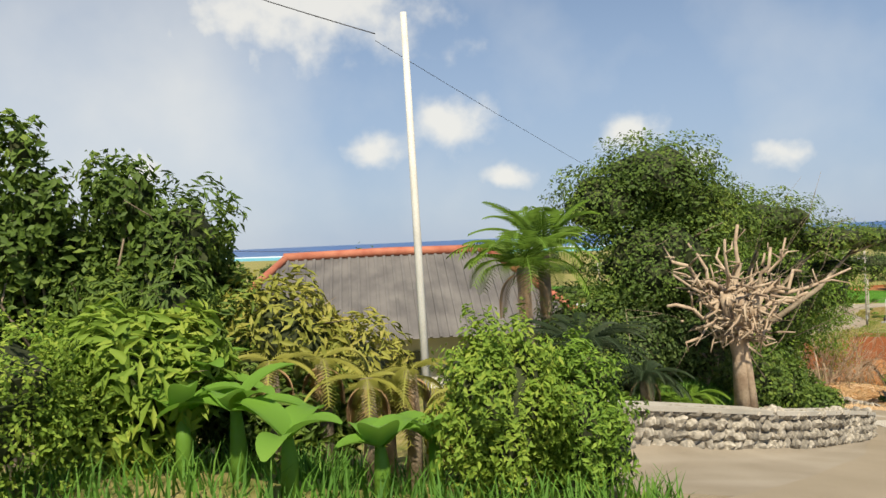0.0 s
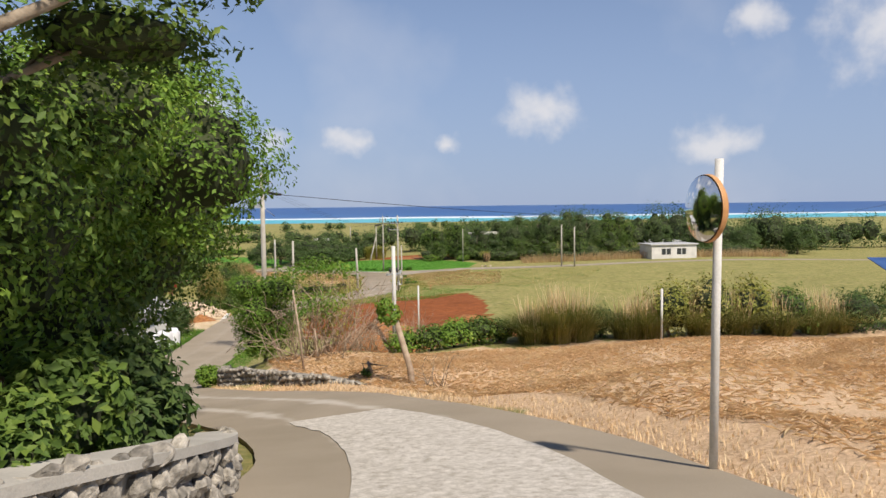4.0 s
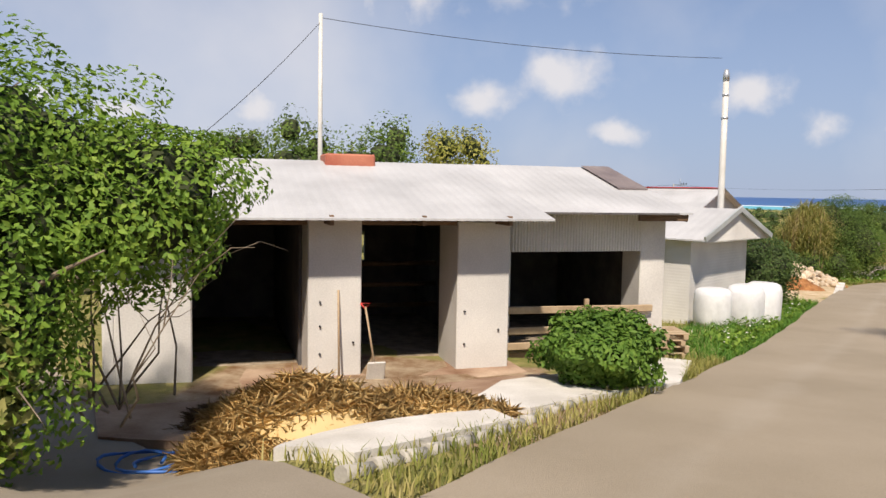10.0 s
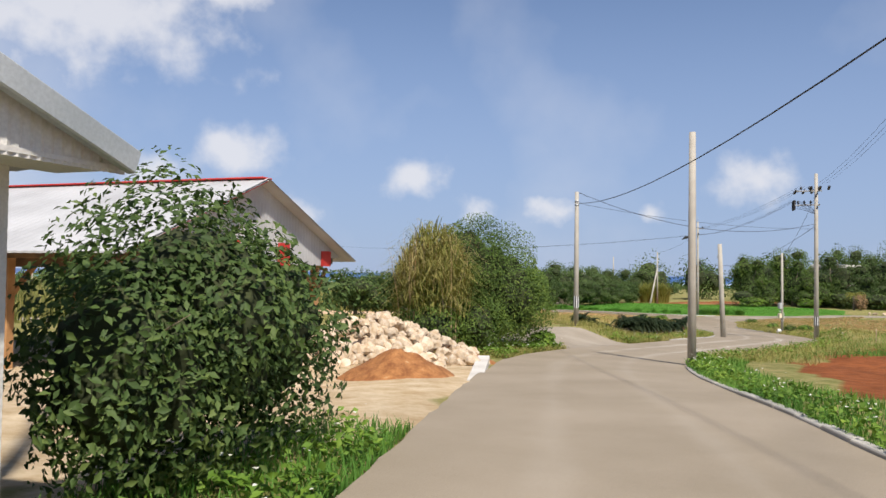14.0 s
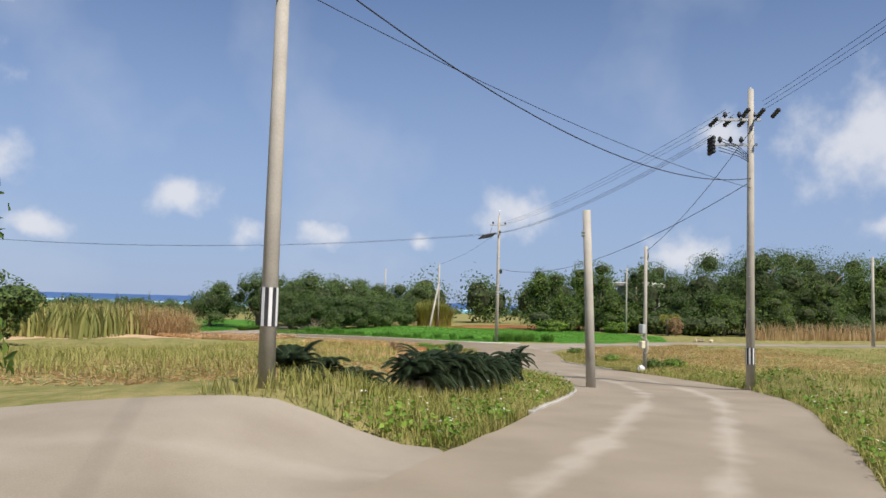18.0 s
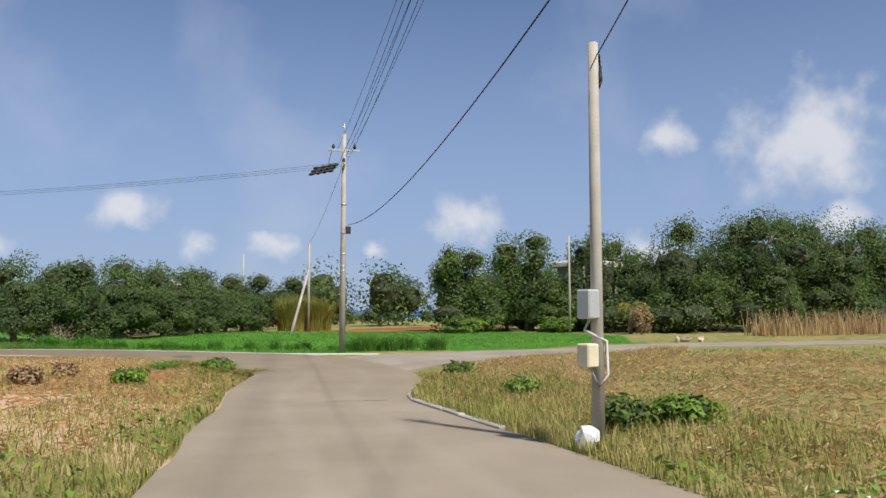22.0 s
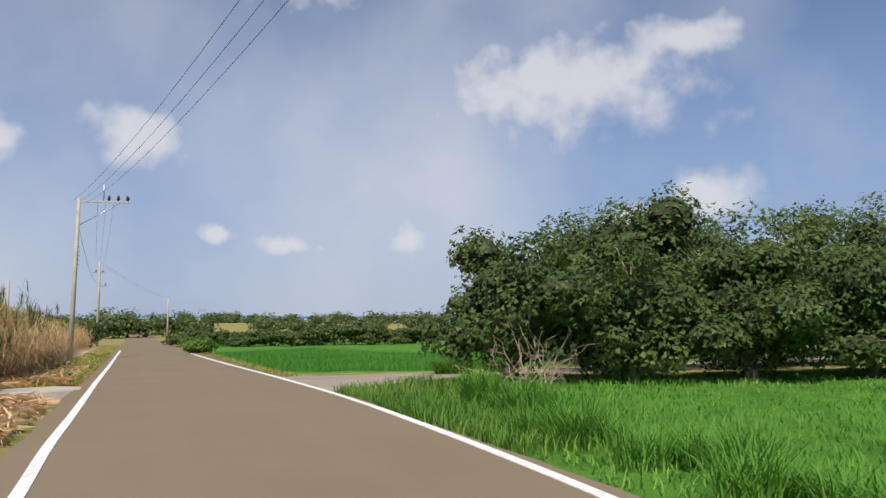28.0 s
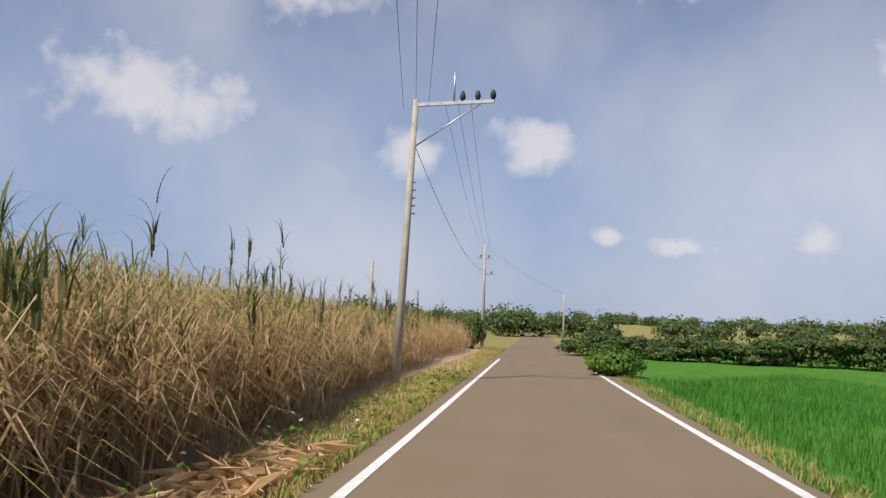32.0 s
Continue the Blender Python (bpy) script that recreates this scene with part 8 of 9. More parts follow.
# hedge beyond the rice field
for k in range(27):
    f = k / 26
    x, y = 18.0 + 43 * f, 181.4 + 14.5 * f - 6 * (f - 0.5) ** 2
    wood_tree((x, y), RNG.uniform(1.3, 1.7), RNG.uniform(1.9, 2.3), 1700, L_DARK, "dark clipped windbreak hedge", 0.26, "rice field hedge")
for x, y, h, r in ((8.3, 179.5, 2.1, 1.0), (4.5, 180.0, 2.6, 1.6), (14.3, 185.6, 1.7, 1.2), (12.6, 190.5, 1.7, 1.2)):
    wood_tree((x, y), h, r, 1500, L_DARK, "dark green roadside shrub by cane", 0.22, "roadside shrubs")
bush((31.3, 163.6), 1.05, 1.0, 3000, L_LIVELY, "green bush at the road's edge", 0.16)
grass_clump((53.4, 144.9), 1.1, 0.65, 800, L_GRASS, "clump of long green grass at the turning", 0.035)
grass_clump((54.6, 145.6), 1.0, 0.6, 700, L_GRASS, "clump of long green grass at the turning", 0.035)
twigs("bare_shrub", (57.0, 138.4), gz(57.0, 138.4), 26, 1.6, 1.0, "dry twigs at the foot of the wood", M_BARK_P, 41, 0.014)


# ---- sugar cane ----
CANE = [(46.2, 134.6), (43.1, 139.6), (37.8, 145.8), (30.6, 153.2), (20, 165.2), (5, 183), (-8, 180), (8, 158), (24, 140), (38, 127)]


def cane():
    edge = lerp_line([(46.2, 134.6), (43.1, 139.6), (37.8, 145.8), (30.6, 153.2), (20, 165.2), (5, 183)], 0.4)
    rng = np.random.default_rng(5)
    n = 9000
    near = np.exp(-np.hypot(edge[:, 0] - 41, edge[:, 1] - 141) / 22)
    i = rng.choice(len(edge), n, p=near / near.sum())
    back = rng.random(n) ** 1.6 * 4.5
    x, y = edge[i, 0] - back * 0.76 + rng.normal(0, 0.25, n), edge[i, 1] - back * 0.65 + rng.normal(0, 0.25, n)
    p = np.c_[x, y, ground(x, y)]
    h = rng.uniform(1.1, 2.2, n) * np.clip(0.65 + back / 2.2, 0.65, 1.0)
    v1, f1 = blades(p, h, 0.026, 0.5, rng, 0.6, 3)
    solo("cane_stalks", quick_mesh("cane_stalks", v1, f1, 3, L_CANE), None, "dry brown sugar cane stalks", "sugar cane", kind="stuff")
    m = 82000
    j = rng.integers(n, size=m)
    q = p[j] + np.c_[rng.normal(0, 0.12, (m, 2)), (h[j] * rng.uniform(0.15, 0.95, m))]
    top = (q[:, 2] - p[j][:, 2]) / 2.4
    v2, f2 = blades(q, rng.uniform(0.35, 1.05, m), 0.024, 1.5, rng, 1.6, 2)
    green = np.repeat(rng.random(m) < np.clip((top - 0.36) * 1.5, 0.05, 0.7), 5)
    fk = np.repeat(np.arange(m), len(f2) // m)
    gmask = green[::5][fk]
    for name, mask, leaf, label in (("cane_leaves", ~gmask, L_CANE, "dry hanging sugar cane leaves"), ("cane_tops", gmask, L_CANEG, "green tops of the sugar cane")):
        solo(name, quick_mesh(name, v2, f2[mask], 3, leaf), None, label, "sugar cane", kind="stuff")
    # tall shoots with bent leaves stand above the rest, singly and in clumps
    j = np.r_[rng.choice(n, 110), np.repeat(rng.choice(n, 22), 5)]
    m = len(j)
    foot = p[j] + np.c_[rng.normal(0, 0.22, (m, 2)), h[j] * 0.8]
    rise = rng.uniform(0.35, 1.2, m) * np.clip(h[j] / 1.6, 0.6, 1.2)
    v3, f3 = blades(foot, rise, 0.035, 0.16, rng, 0.3, 3)
    solo("cane_shoots", quick_mesh("cane_shoots", v3, f3, 3, L_CANEG), None, "tall green cane shoots above the crop", "sugar cane", kind="stuff")
    k = np.repeat(np.arange(m), 13)
    q = foot[k] + np.c_[rng.normal(0, 0.02, (len(k), 2)), rise[k] * rng.uniform(0.35, 0.95, len(k))]
    v3, f3 = blades(q, rng.uniform(0.3, 0.75, len(k)), 0.028, 0.75, rng, 1.5, 5)
    solo("cane_plumes", quick_mesh("cane_plumes", v3, f3, 3, L_PLUME), None, "bent dark green leaves of tall cane shoots", "sugar cane", kind="stuff")
    # deeper rows fill the field
    q = field_points([(44, 134), (40.5, 139), (35.5, 145), (28.5, 152), (18, 164), (3, 181), (-8, 180), (8, 158), (24, 140), (38, 127)], 9000, rng, None)
    v4, f4 = blades(q, rng.uniform(1.9, 2.5, len(q)), 0.16, 0.5, rng, 0.6, 3)
    solo("cane_field", quick_mesh("cane_field", v4, f4, 3, L_CANEG), None, "standing sugar cane field", "sugar cane", kind="stuff")
    # litter
    q = field_points([(52.5, 131), (46.5, 139.6), (41, 146.5), (39.6, 145.2), (44.5, 138), (45.5, 134.5), (43, 131), (48, 127)], 9000, rng, 0.25)
    q[:, 2] += rng.uniform(0, 0.16, len(q))
    v5, f5 = leaves_at(q, np.tile([0, 0, 1.0], (len(q), 1)), 0.5, 0.06, 0, rng, 0.35)
    solo("cane_litter", quick_mesh("cane_litter", v5, f5, 3, L_STRAW), None, "thick litter of fallen cane leaves", "litter", kind="stuff")


cane()
pad("concrete_slab", [(47.55, 137.5), (46.45, 136.35), (45.2, 136.3), (46.2, 138.1), (46.9, 138.2)], gz(46.6, 137.2) - 0.02, 0.06, M_CONC, "thin concrete slab over the ditch")
pad("concrete_slab", [(46.45, 136.35), (45.9, 135.6), (44.9, 135.9), (45.2, 136.3)], gz(45.8, 136.0), 0.1, M_CONC_W, "broken pale concrete block")
# dry reed band along the branch road and stubble beyond
def band(poly, n, h, w, leaf, name, label, lean=0.4, rng=None, clear=0.3, segs=2, category="reeds"):
    q = field_points(poly, n, RNG, clear)
    v, f = blades(q, h * RNG.uniform(0.5, 1.15, len(q)), w, lean, RNG, 0.5, segs)
    return solo(name, quick_mesh(name, v, f, 3, leaf), None, label, category, kind="stuff")


band([(92, 121.5), (110, 114.5), (140, 101.5), (141, 104.5), (111, 117.5), (93, 124)], 9000, 1.7, 0.07, L_CANE, "dry_reed_band", "band of dry reeds along the farm road")
band([(18, 92), (24, 101), (12, 106), (6, 96)], 3500, 2.2, 0.06, L_CANEG, "yellow_reeds", "tall yellow reeds behind the shelter")


# ---- low growth ----
YARD = [(7.5, 51), (7.6, 47.0), (10.4, 46.2), (11.4, 46.2), (12.3, 47.9), (13.2, 49.3), (14.6, 51.2), (15.1, 53.4), (13, 53)]


def along_main(i0, i1, near, far, n, rng, side):
    """Places beside the main road between two samples, from near to far metres off its edge."""
    i = rng.integers(i0, i1, n)
    d = MAIN[i, 2] + near + (far - near) * rng.random(n) ** 1.5
    t = np.gradient(MAIN[:, :2], axis=0)
    t /= np.hypot(*t.T)[:, None]
    s = side * d
    u = rng.uniform(-0.4, 0.4, n)
    x, y = MAIN[i, 0] + t[i, 1] * s + t[i, 0] * u, MAIN[i, 1] - t[i, 0] * s + t[i, 1] * u
    k = (road_gap(x, y) > 0.02) & ~inside(YARD, x, y)
    return np.c_[x, y, ground(x, y)][k]


def sample_near(x, y):
    return int(side_of_main(np.array(x), np.array(y))[0])


I = {k: sample_near(*v) for k, v in {"bend": (11.5, 16.6), "lean": (14.0, 30.0), "barn": (13.2, 45.0), "shed": (17.0, 54.0), "lot": (23.0, 68.0), "th": (29.5, 79.5), "p2": (33.0, 83.0), "s": (46.0, 93.0), "r": (55.0, 103.0), "j": (60.0, 117.0), "k": (56.0, 131.0), "slab": (49.0, 138.0), "end": (31.0, 159.0), "far": (10.0, 184.0)}.items()}
rng = np.random.default_rng(9)
# verges: dry grass, green weeds, seed heads
for a, b, side, n, h, leaf, far in (("barn", "shed", -1, 7000, 0.16, L_VERGE, 2.5), ("shed", "lot", -1, 9000, 0.2, L_GRASS, 2.0), ("lot", "p2", 1, 7000, 0.2, L_GRASS, 1.6), ("th", "p2", -1, 5000, 0.2, L_VERGE, 2.6), ("barn", "lot", 1, 8000, 0.13, L_GRASS, 1.3),
                                    ("p2", "s", -1, 12000, 0.3, L_VERGE, 2.8), ("p2", "r", 1, 12000, 0.26, L_VERGE, 3.5), ("s", "j", -1, 12000, 0.22, L_VERGE, 3.0), ("r", "j", 1, 12000, 0.28, L_VERGE, 4.0),
                                    ("slab", "end", -1, 12000, 0.16, L_VERGE, 1.6), ("end", "far", -1, 4000, 0.2, L_VERGE, 1.5), ("slab", "far", 1, 7000, 0.14, L_VERGE, 0.7), ("bend", "lean", 1, 2500, 0.1, L_STRAW, 1.0), ("lean", "barn", 1, 3000, 0.12, L_STRAW, 1.0), ("lean", "barn", -1, 3500, 0.22, L_GRASS, 1.2), ("k", "slab", 1, 6000, 0.25, L_GRASS, 2.0)):
    q = along_main(I[a], I[b], 0.02, far, n, rng, side)
    v, f = blades(q, h * rng.uniform(0.4, 1.3, len(q)), 0.018, 0.8, rng, 0.6, 2)
    solo("verge_grass", quick_mesh("verge_grass", v, f, 3, leaf), None, "mixed dry and green grass on the road verge", "grass", kind="stuff")
for a, b, side, n, leaf, far in (("shed", "p2", 1, 5200, L_BRIGHT, 1.0), ("p2", "s", -1, 3200, L_BRIGHT, 1.4), ("p2", "r", 1, 3600, L_BRIGHT, 1.6), ("shed", "lot", -1, 3000, L_BRIGHT, 1.2), ("th", "p2", -1, 3000, L_BRIGHT, 2.4), ("s", "j", -1, 1200, L_BRIGHT, 1.6), ("slab", "end", -1, 1000, L_BRIGHT, 1.2)):
    q = along_main(I[a], I[b], 0.05, far, n, rng, side)
    patch = np.array([noise.noise((x * 0.8, y * 0.8, 5)) for x, y, _ in q]) > -0.05
    q = q[patch]
    q[:, 2] += rng.uniform(0.03, 0.26, len(q))
    v, f = leaves_at(q, np.tile([0, 0, 1.0], (len(q), 1)), 0.1, 0.6, 0, rng, 0.6)
    solo("verge_weeds", quick_mesh("verge_weeds", v, f, 3, leaf), None, "broad-leaved green weeds on the verge", "weeds", kind="stuff")
    q = q[: len(q) // 16]
    q[:, 2] += rng.uniform(0.1, 0.22, len(q))
    v, f = leaves_at(q, np.tile([0, 0, 1.0], (len(q), 1)), 0.05, 1.0, 0, rng, 0.2)
    solo("verge_flowers", quick_mesh("verge_flowers", v, f, 3, L_PINK), None, "small white wild flowers on the verge", "flowers", kind="stuff")
# stubble fields: loose straw
for poly, n, size in (([(13.6, 9.5), (16.2, 17), (18.0, 24), (17.4, 30), (17.0, 36), (17.8, 40.5), (21, 39.2), (29, 35.8), (38, 32.6), (34, 16), (22, 4)], 80000, 0.21), ([(38, 92), (44.5, 97.2), (52, 107.5), (57.3, 118), (51, 124), (44, 114), (34, 102), (31, 95.5)], 12000, 0.26), ([(55.8, 100), (63, 113), (72, 117), (80, 112), (70, 98), (62, 94)], 9000, 0.3)):
    q = field_points(poly, n, rng, 0.15)
    q[:, 2] += rng.uniform(0.0, 0.07, len(q))
    v, f = leaves_at(q, np.tile([0, 0, 1.0], (len(q), 1)), size, 0.034, 0, rng, 0.3)
    solo("stubble_straw", quick_mesh("stubble_straw", v, f, 3, L_STRAW), None, "loose dry straw over the harvested field", "straw", kind="stuff")
band([(30, 94.5), (38, 98.5), (46, 106), (55, 121), (50, 126), (38, 116), (25, 103)], 16000, 0.42, 0.02, L_VERGE, "field_grass", "dry standing field grass", 0.9, category="grass")
band([(54, 94), (56, 100), (63, 113.5), (72, 117.5), (86, 111), (95, 104), (80, 92), (62, 90)], 12000, 0.24, 0.02, L_VERGE, "field_grass", "rough dry and green field grass", 1.1, category="grass")
band([(36.5, 79.5), (47, 88), (55, 93), (60, 89), (50, 82)], 5000, 0.2, 0.03, L_GRASS, "field_grass", "weeds at the red field's edge", 0.7, category="grass")
for poly, n, lf, cut in (([(54, 93), (56, 100), (62.5, 112.5), (72, 117.5), (90, 110), (92, 100), (66, 88)], 14000, L_GRASS, 0.22), ([(38, 92), (44.5, 97.2), (52, 107.5), (57.3, 118), (51, 124), (44, 114), (34, 102)], 9000, L_VERGE, 0.12)):
    q = field_points(poly, n, rng, 0.1)
    q = q[np.array([noise.noise((x * 0.35, y * 0.35, 11)) > cut for x, y, _ in q])]
    v, f = blades(q, 0.22 * rng.uniform(0.4, 1.2, len(q)), 0.026, 1.3, rng, 0.8, 2)
    solo("field_weeds", quick_mesh("field_weeds", v, f, 3, lf), None, "patches of low green weeds in the field", "weeds", kind="stuff")
# the lush triangle behind the junction and the rice field
GREEN = [(54.8, 137.3), (60.6, 129.6), (65.0, 124.9), (72, 124.0), (80, 121.8), (85, 128), (83, 144), (70, 146.5), (57, 141.5)]
band(GREEN, 52000, 0.15, 0.02, L_PASTURE, "pasture_grass", "lush green pasture grass", 1.2, category="grass", clear=0.1)
band([(50, 146.5), (54, 150), (52, 165), (34, 172), (33.5, 162), (44.5, 149.5)], 40000, 0.26, 0.02, L_RICE, "rice_field", "bright green rice field", 0.5, category="rice")
for k in range(46):
    f = k / 45
    x, y = (55.4 + 5.6 * f * 1.7, 136.9 - 7.3 * f * 1.7) if f < 0.6 else (61.2 + 14 * (f - 0.6) * 1.6, 129.3 - 4.6 * (f - 0.6) * 2.2)
    x, y = x + 0.7 + rng.normal(0, 0.25), y + 0.55 + rng.normal(0, 0.25)
    if road_gap(np.array([x]), np.array([y]))[0] < 0.35:
        continue
    grass_clump((x, y), 0.6, rng.uniform(0.4, 0.75), 190, L_PASTURE, "tuft of long green grass by the road", 0.02, "grass_tuft", "junction grass tufts")
for x, y in ((66.6, 125.3), (67.6, 125.0), (68.8, 125.6), (70.2, 124.9), (67.2, 126.2)):
    grass_clump((x, y), 1.0, 0.9, 420, L_GRASS, "tall tuft of green grass at the pole", 0.026, "grass_tuft", "junction grass tufts")
# grass in the garden, on the wall bed, along the lane and beside the shed
band([(-6, 5), (2, 6), (3, 11.5), (-6, 13)], 5000, 0.4, 0.03, L_GRASS, "garden_grass", "rank green garden grass", 0.8, category="grass", clear=0.1)
band([(2.4, 11.8), (8, 16.2), (10, 18.8), (8.5, 20), (5, 17), (2, 13.5)], 11000, 0.24, 0.025, L_GRASS, "bed_grass", "green grass on the wall bed", 0.8, category="grass", clear=None)
band([(13.8, 56), (16, 60), (18, 63), (21, 66), (15.5, 62.5), (12.5, 60)], 7000, 0.12, 0.015, L_VERGE, "yard_grass", "short yellow-green grass before the shed", 0.7, category="grass", clear=0.05)

# ---- painted lines, patches and stains ----
def edge_line(i0, i1, off, w, name="edge_line"):
    seg = MAIN[i0:i1:1]
    t = np.gradient(MAIN[:, :2], axis=0)
    t /= np.hypot(*t.T)[:, None]
    t = t[i0:i1]
    return np.c_[seg[:, 0] + t[:, 1] * off, seg[:, 1] - t[:, 0] * off, np.full(len(seg), w)]


def line_strip(pts, name, label):
    """A thin worn strip of paint that lies on the paving."""
    solo(name, ribbon(pts, 0.043, M_LINE, name, (-1, 1)), None, label, "road marking", kind="structure")


a0, a1 = sample_near(55.6, 129.5), sample_near(22.0, 170.0)
line_strip(edge_line(a0, a1, -2.1, 0.06), "line_left", "worn white edge line")
b0, b1, b2 = sample_near(51.5, 137.0), sample_near(46.0, 143.0), sample_near(32.5, 159.5)
line_strip(lerp_line([(66.0, 123.0, 0.07), (64.6, 124.1, 0.07), (62.7, 126.4, 0.07), (60.6, 129.1, 0.065), (58.9, 131.25, 0.065), (57.3, 133.2, 0.065), (55.0, 135.95, 0.065)], 0.4), "line_right", "worn white edge line")
line_strip(lerp_line([(55.0, 135.95, 0.055), (53.2, 138.05, 0.055), (51.08, 140.46, 0.065), (48.16, 143.82, 0.065), (42.7, 150.0, 0.065), (37.22, 156.16, 0.065), (30.0, 164.4, 0.06)], 0.4), "line_right", "worn white edge line")


# ---- pale worn strip on the steep first stretch ----
def pale_strip():
    m = bpy.data.materials.new("broken_pale_concrete")
    m.use_nodes = True
    n, l = m.node_tree.nodes, m.node_tree.links
    b = n["Principled BSDF"]
    b.inputs["Roughness"].default_value = 0.9
    tc = n.new("ShaderNodeTexCoord")
    vo = n.new("ShaderNodeTexNoise")
    vo.inputs["Scale"].default_value, vo.inputs["Detail"].default_value, vo.inputs["Roughness"].default_value = 8.0, 8.0, 0.8
    l.new(tc.outputs["Object"], vo.inputs["Vector"])
    r = n.new("ShaderNodeValToRGB")
    e = r.color_ramp.elements
    e[0].position, e[0].color = 0.38, (0.36, 0.32, 0.26, 1)
    e[1].position, e[1].color = 0.62, (0.66, 0.61, 0.54, 1)
    l.new(vo.outputs["Fac"], r.inputs[0])
    l.new(r.outputs[0], b.inputs["Base Color"])
    bp = n.new("ShaderNodeBump")
    bp.inputs["Strength"].default_value, bp.inputs["Distance"].default_value = 0.8, 0.03
    l.new(vo.outputs["Fac"], bp.inputs["Height"])
    l.new(bp.outputs[0], b.inputs["Normal"])
    i0, i1 = sample_near(1.0, 2.0), sample_near(14.2, 26.0)
    seg = MAIN[i0:i1].copy()
    seg[:, 2] = 1.25
    seg[-14:, 2] = np.linspace(1.25, 1.02, 14)
    solo("road_worn_strip", ribbon(seg, 0.05, m, "road_worn_strip"), None, "broken pale concrete strip down the road's middle", "road", kind="structure")


pale_strip()


def stain(pts, label, m):
    """A flat wet or tarred stain on the paving, rounded between its corner places."""
    (cx, cy), (ra, rb), turn = pts
    k = 48
    V = [(cx, cy, gz(cx, cy) + 0.041)]
    for i in range(k):
        a = i * 2 * math.pi / k
        q = 1 + 0.16 * noise.noise((math.cos(a) * 1.6 + cx, math.sin(a) * 1.6, cy))
        u, w = ra * q * math.cos(a), rb * q * math.sin(a)
        x, y = cx + u * math.cos(turn) - w * math.sin(turn), cy + u * math.sin(turn) + w * math.cos(turn)
        V.append((x, y, gz(x, y) + 0.041))
    solo("road_stain", mesh_of("road_stain", V, [(0, i + 1, (i + 1) % k + 1) for i in range(k)], m), None, label, "stain", "road stains")


M_WET = mat("damp_asphalt", (0.09, 0.075, 0.06), (0.15, 0.125, 0.1), 2, 0.6, 0.2, 50)
stain(((57.91, 128.1), (0.3, 0.36), 0.1), "dark damp stain on the junction paving", M_WET)
stain(((57.4, 127.96), (0.22, 0.2), 0.1), "small dark damp stain on the paving", M_WET)
stain(((59.15, 126.1), (0.36, 0.42), 0.1), "dark damp stain near the white line", M_WET)


# ---- cracks, kerbs and roadside litter ----
for line in [[(10.56, 40.41), (10.65, 40.72), (10.62, 41.24), (10.67, 41.52)], [(12.01, 44.06), (12.77, 44.07), (13.9, 43.73), (14.96, 43.27), (15.69, 43.05)], [(13.42, 42.25), (13.62, 42.75), (13.87, 43.49)], [(57.7, 111.95), (58.28, 111.66), (58.91, 111.3)]]:
    c = lerp_line([(*q, 0.003) for q in line], 0.25)
    solo("road_crack", ribbon(c, 0.039, M_DARK, "road_crack", (-1, 1)), None, "thin dark crack across the concrete", "crack", "road cracks")


def kerb_run(i0, i1, side, label):
    """Single kerb stones along the road's edge."""
    t = tagged(new("kerb"), label, "kerb", kind="structure")
    for i in range(i0, i1, 2):
        x, y = beside(i, side * (MAIN[i, 2] + 0.02))
        x2, y2 = beside(i + 2, side * (MAIN[i + 2, 2] + 0.02))
        ln = math.hypot(x2 - x, y2 - y)
        part("kerb_stone", box(0.01, ln - 0.01, -0.08, 0.08, -0.2, 0.08 + rng.uniform(-0.012, 0.012), 0.015, pose(x, y, gz(x, y), 0, -math.degrees(math.atan2(gz(x2, y2) - gz(x, y), ln)), math.degrees(math.atan2(y2 - y, x2 - x)) + rng.uniform(-0.8, 0.8))), M_CONC, t)


kerb_run(sample_near(41.5, 90.5), sample_near(50.5, 99.0), -1, "low worn concrete kerb stones by the pole")
kerb_run(sample_near(56.6, 106.5), sample_near(59.0, 113.0), 1, "low worn concrete kerb stones at the junction")
kerb_run(sample_near(22.0, 62.0), sample_near(31.5, 77.0), 1, "low concrete kerb stones along the red field")
bag = solo("rubbish_bag", stone_mesh("rubbish_bag", RNG, 1.0), None, "crumpled white plastic bag at the pole's foot", "bag")
bag.data.materials.append(M_PLASTIC)
bag.matrix_world = pose(57.25, 103.85, gz(57.25, 103.85) + 0.16, 0, 0, 30) @ Matrix.Diagonal((0.36, 0.34, 0.42, 1))
for x, y, s in ((82.4, 120.9, 0.5), (83.2, 121.0, 0.6), (84.0, 120.6, 0.45)):
    o = solo("stone_block", STONES_R[rng.integers(9)], None, "pale boulder beside the farm road", "boulder", "roadside boulders")
    o.matrix_world = pose(x, y, gz(x, y) + 0.1, *rng.uniform(0, 360, 3)) @ Matrix.Diagonal((s, s * 0.8, s * 0.7, 1))
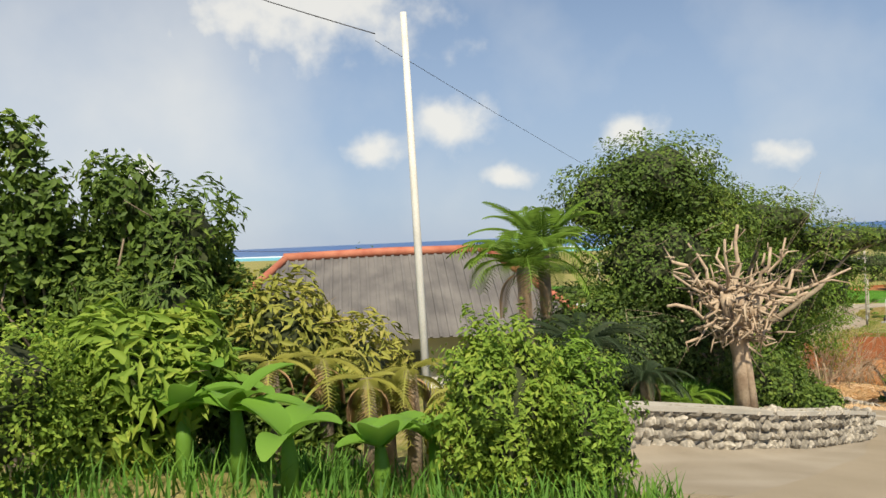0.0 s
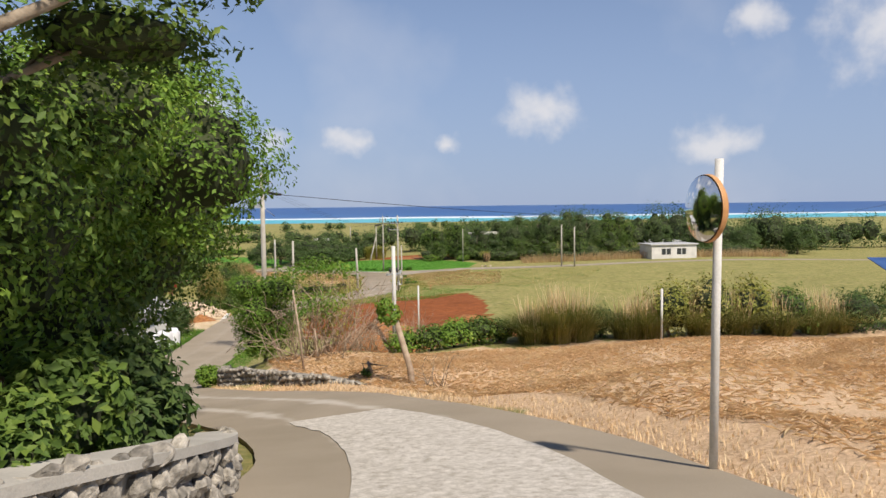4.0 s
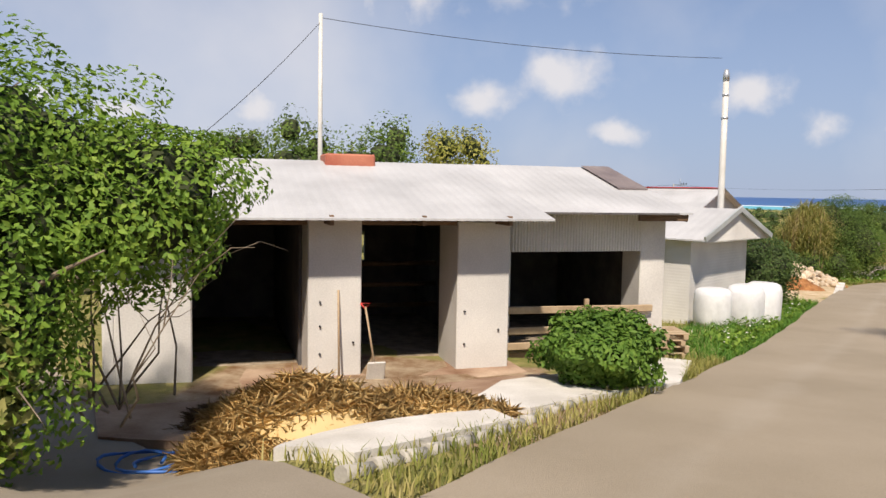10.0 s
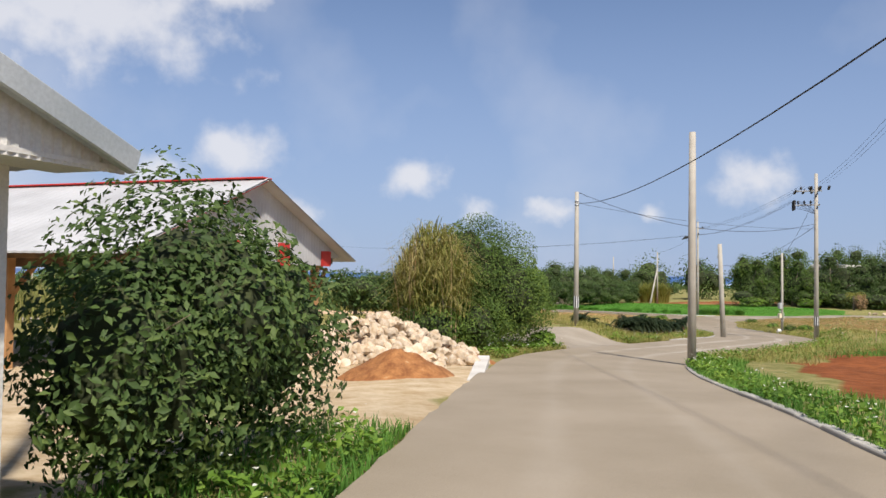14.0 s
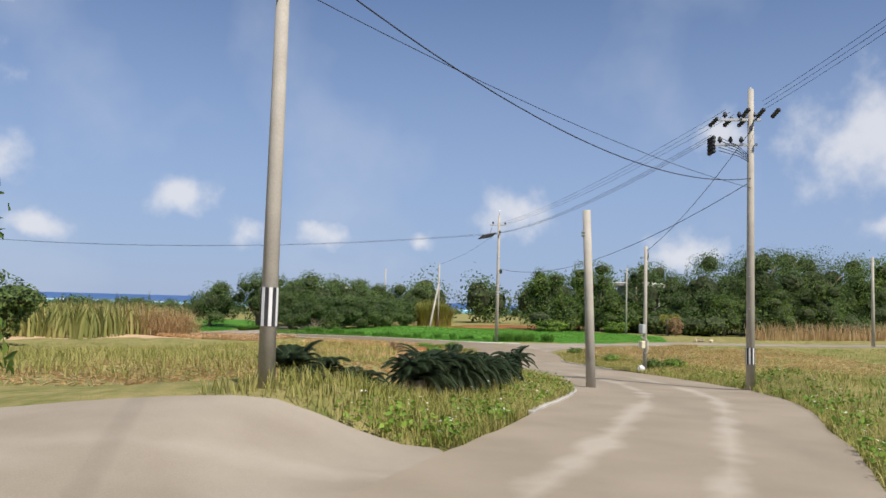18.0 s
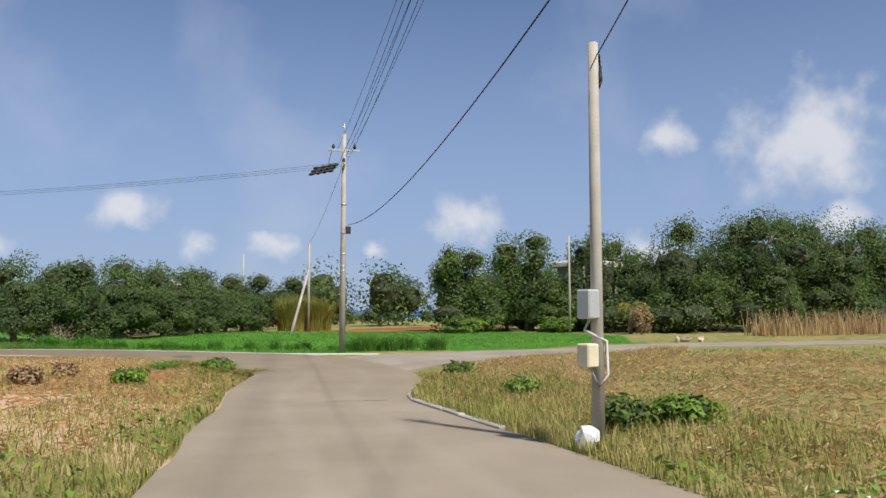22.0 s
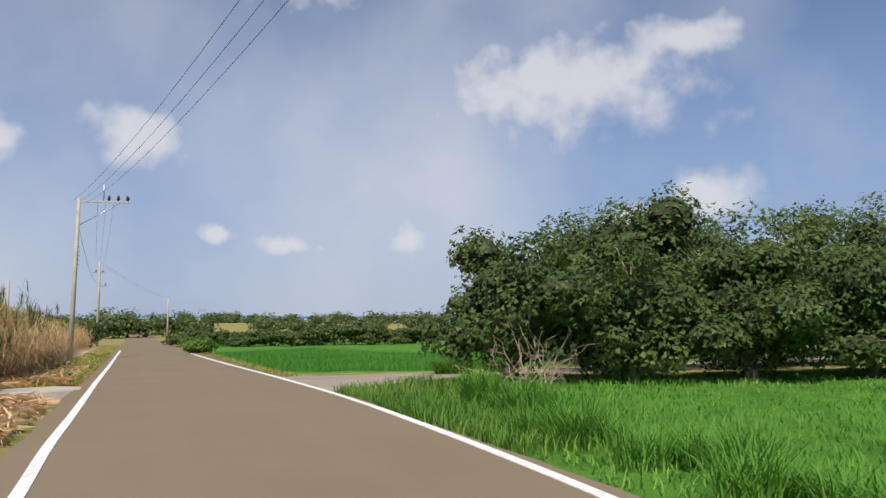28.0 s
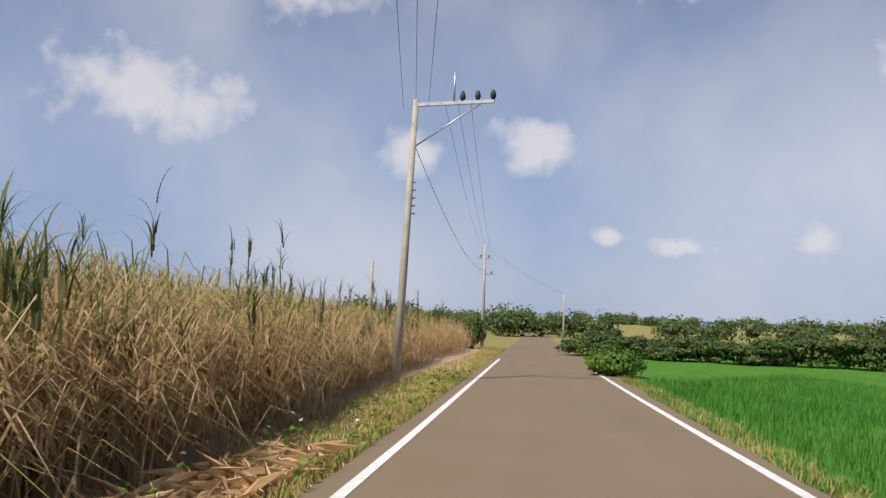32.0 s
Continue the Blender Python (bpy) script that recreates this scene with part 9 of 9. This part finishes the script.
for x, y, h in ((51.0, 89.6, 0.75), (54.2, 90.2, 0.8), (27.6, 64.2, 0.5)):
    s = solo("marker_stake", tube([(0, 0, -0.2), (0.02, 0, h)], 0.022, 7), M_RED if h > 0.76 else M_WOOD, "short marker stake in the verge", "stake", "marker stakes")
    s.location = (x, y, gz(x, y))
# mound of red soil and weeds at the field corner of the junction
earth_heap((55.3, 118.4), 1.5, 0.3, "low mound of red soil at the field corner", M_EARTH)
for x, y, r, h, lf in ((54.9, 117.0, 0.5, 0.45, L_BRIGHT), (58.3, 120.2, 0.55, 0.4, L_BRIGHT), (52.6, 117.2, 0.4, 0.5, L_BROWN), (53.9, 119.6, 0.35, 0.4, L_BROWN), (62.0, 110.2, 0.5, 0.4, L_BRIGHT), (64.0, 115.2, 0.5, 0.4, L_TREE), (58.9, 104.6, 0.5, 0.5, L_TREE), (59.6, 104.0, 0.6, 0.45, L_BRIGHT)):
    bush((x, y), r, h, 700, lf, "low leafy weed clump in the field", 0.12, name="weed_clump", group="weed clumps", category="weeds")

for x, y, h, lf in ((57.7, 119.6, 0.4, L_VERGE), (58.5, 120.6, 0.45, L_PASTURE), (58.4, 121.6, 0.4, L_VERGE), (57.9, 122.8, 0.4, L_VERGE), (57.0, 121.4, 0.45, L_PASTURE), (58.9, 119.3, 0.3, L_VERGE)):
    grass_clump((x, y), 0.9, h, 420, lf, "rough grass clump at the field corner", 0.02, "grass_tuft", "corner grass tufts", lean=1.2)

# straw and grass on the two field corners of the junction
for poly, n in (([(60.3, 110.5), (61.8, 114.5), (66, 117.4), (74, 120.4), (78, 117), (66, 110.5), (61.5, 107)], 9000), ([(55.2, 112), (60.3, 119.6), (58.3, 124.6), (52.5, 129.5), (49, 122)], 9000)):
    q = field_points(poly, n, rng, 0.1)
    q[:, 2] += rng.uniform(0.0, 0.08, len(q))
    v, f = leaves_at(q, np.tile([0, 0, 1.0], (len(q), 1)), 0.26, 0.04, 0, rng, 0.35)
    solo("stubble_straw", quick_mesh("stubble_straw", v, f, 3, L_STRAW), None, "loose dry straw on the field corner", "straw", kind="stuff")
    band(poly, n // 2, 0.24, 0.02, L_VERGE, "field_grass", "rough grass on the field corner", 0.7, category="grass", clear=0.08)
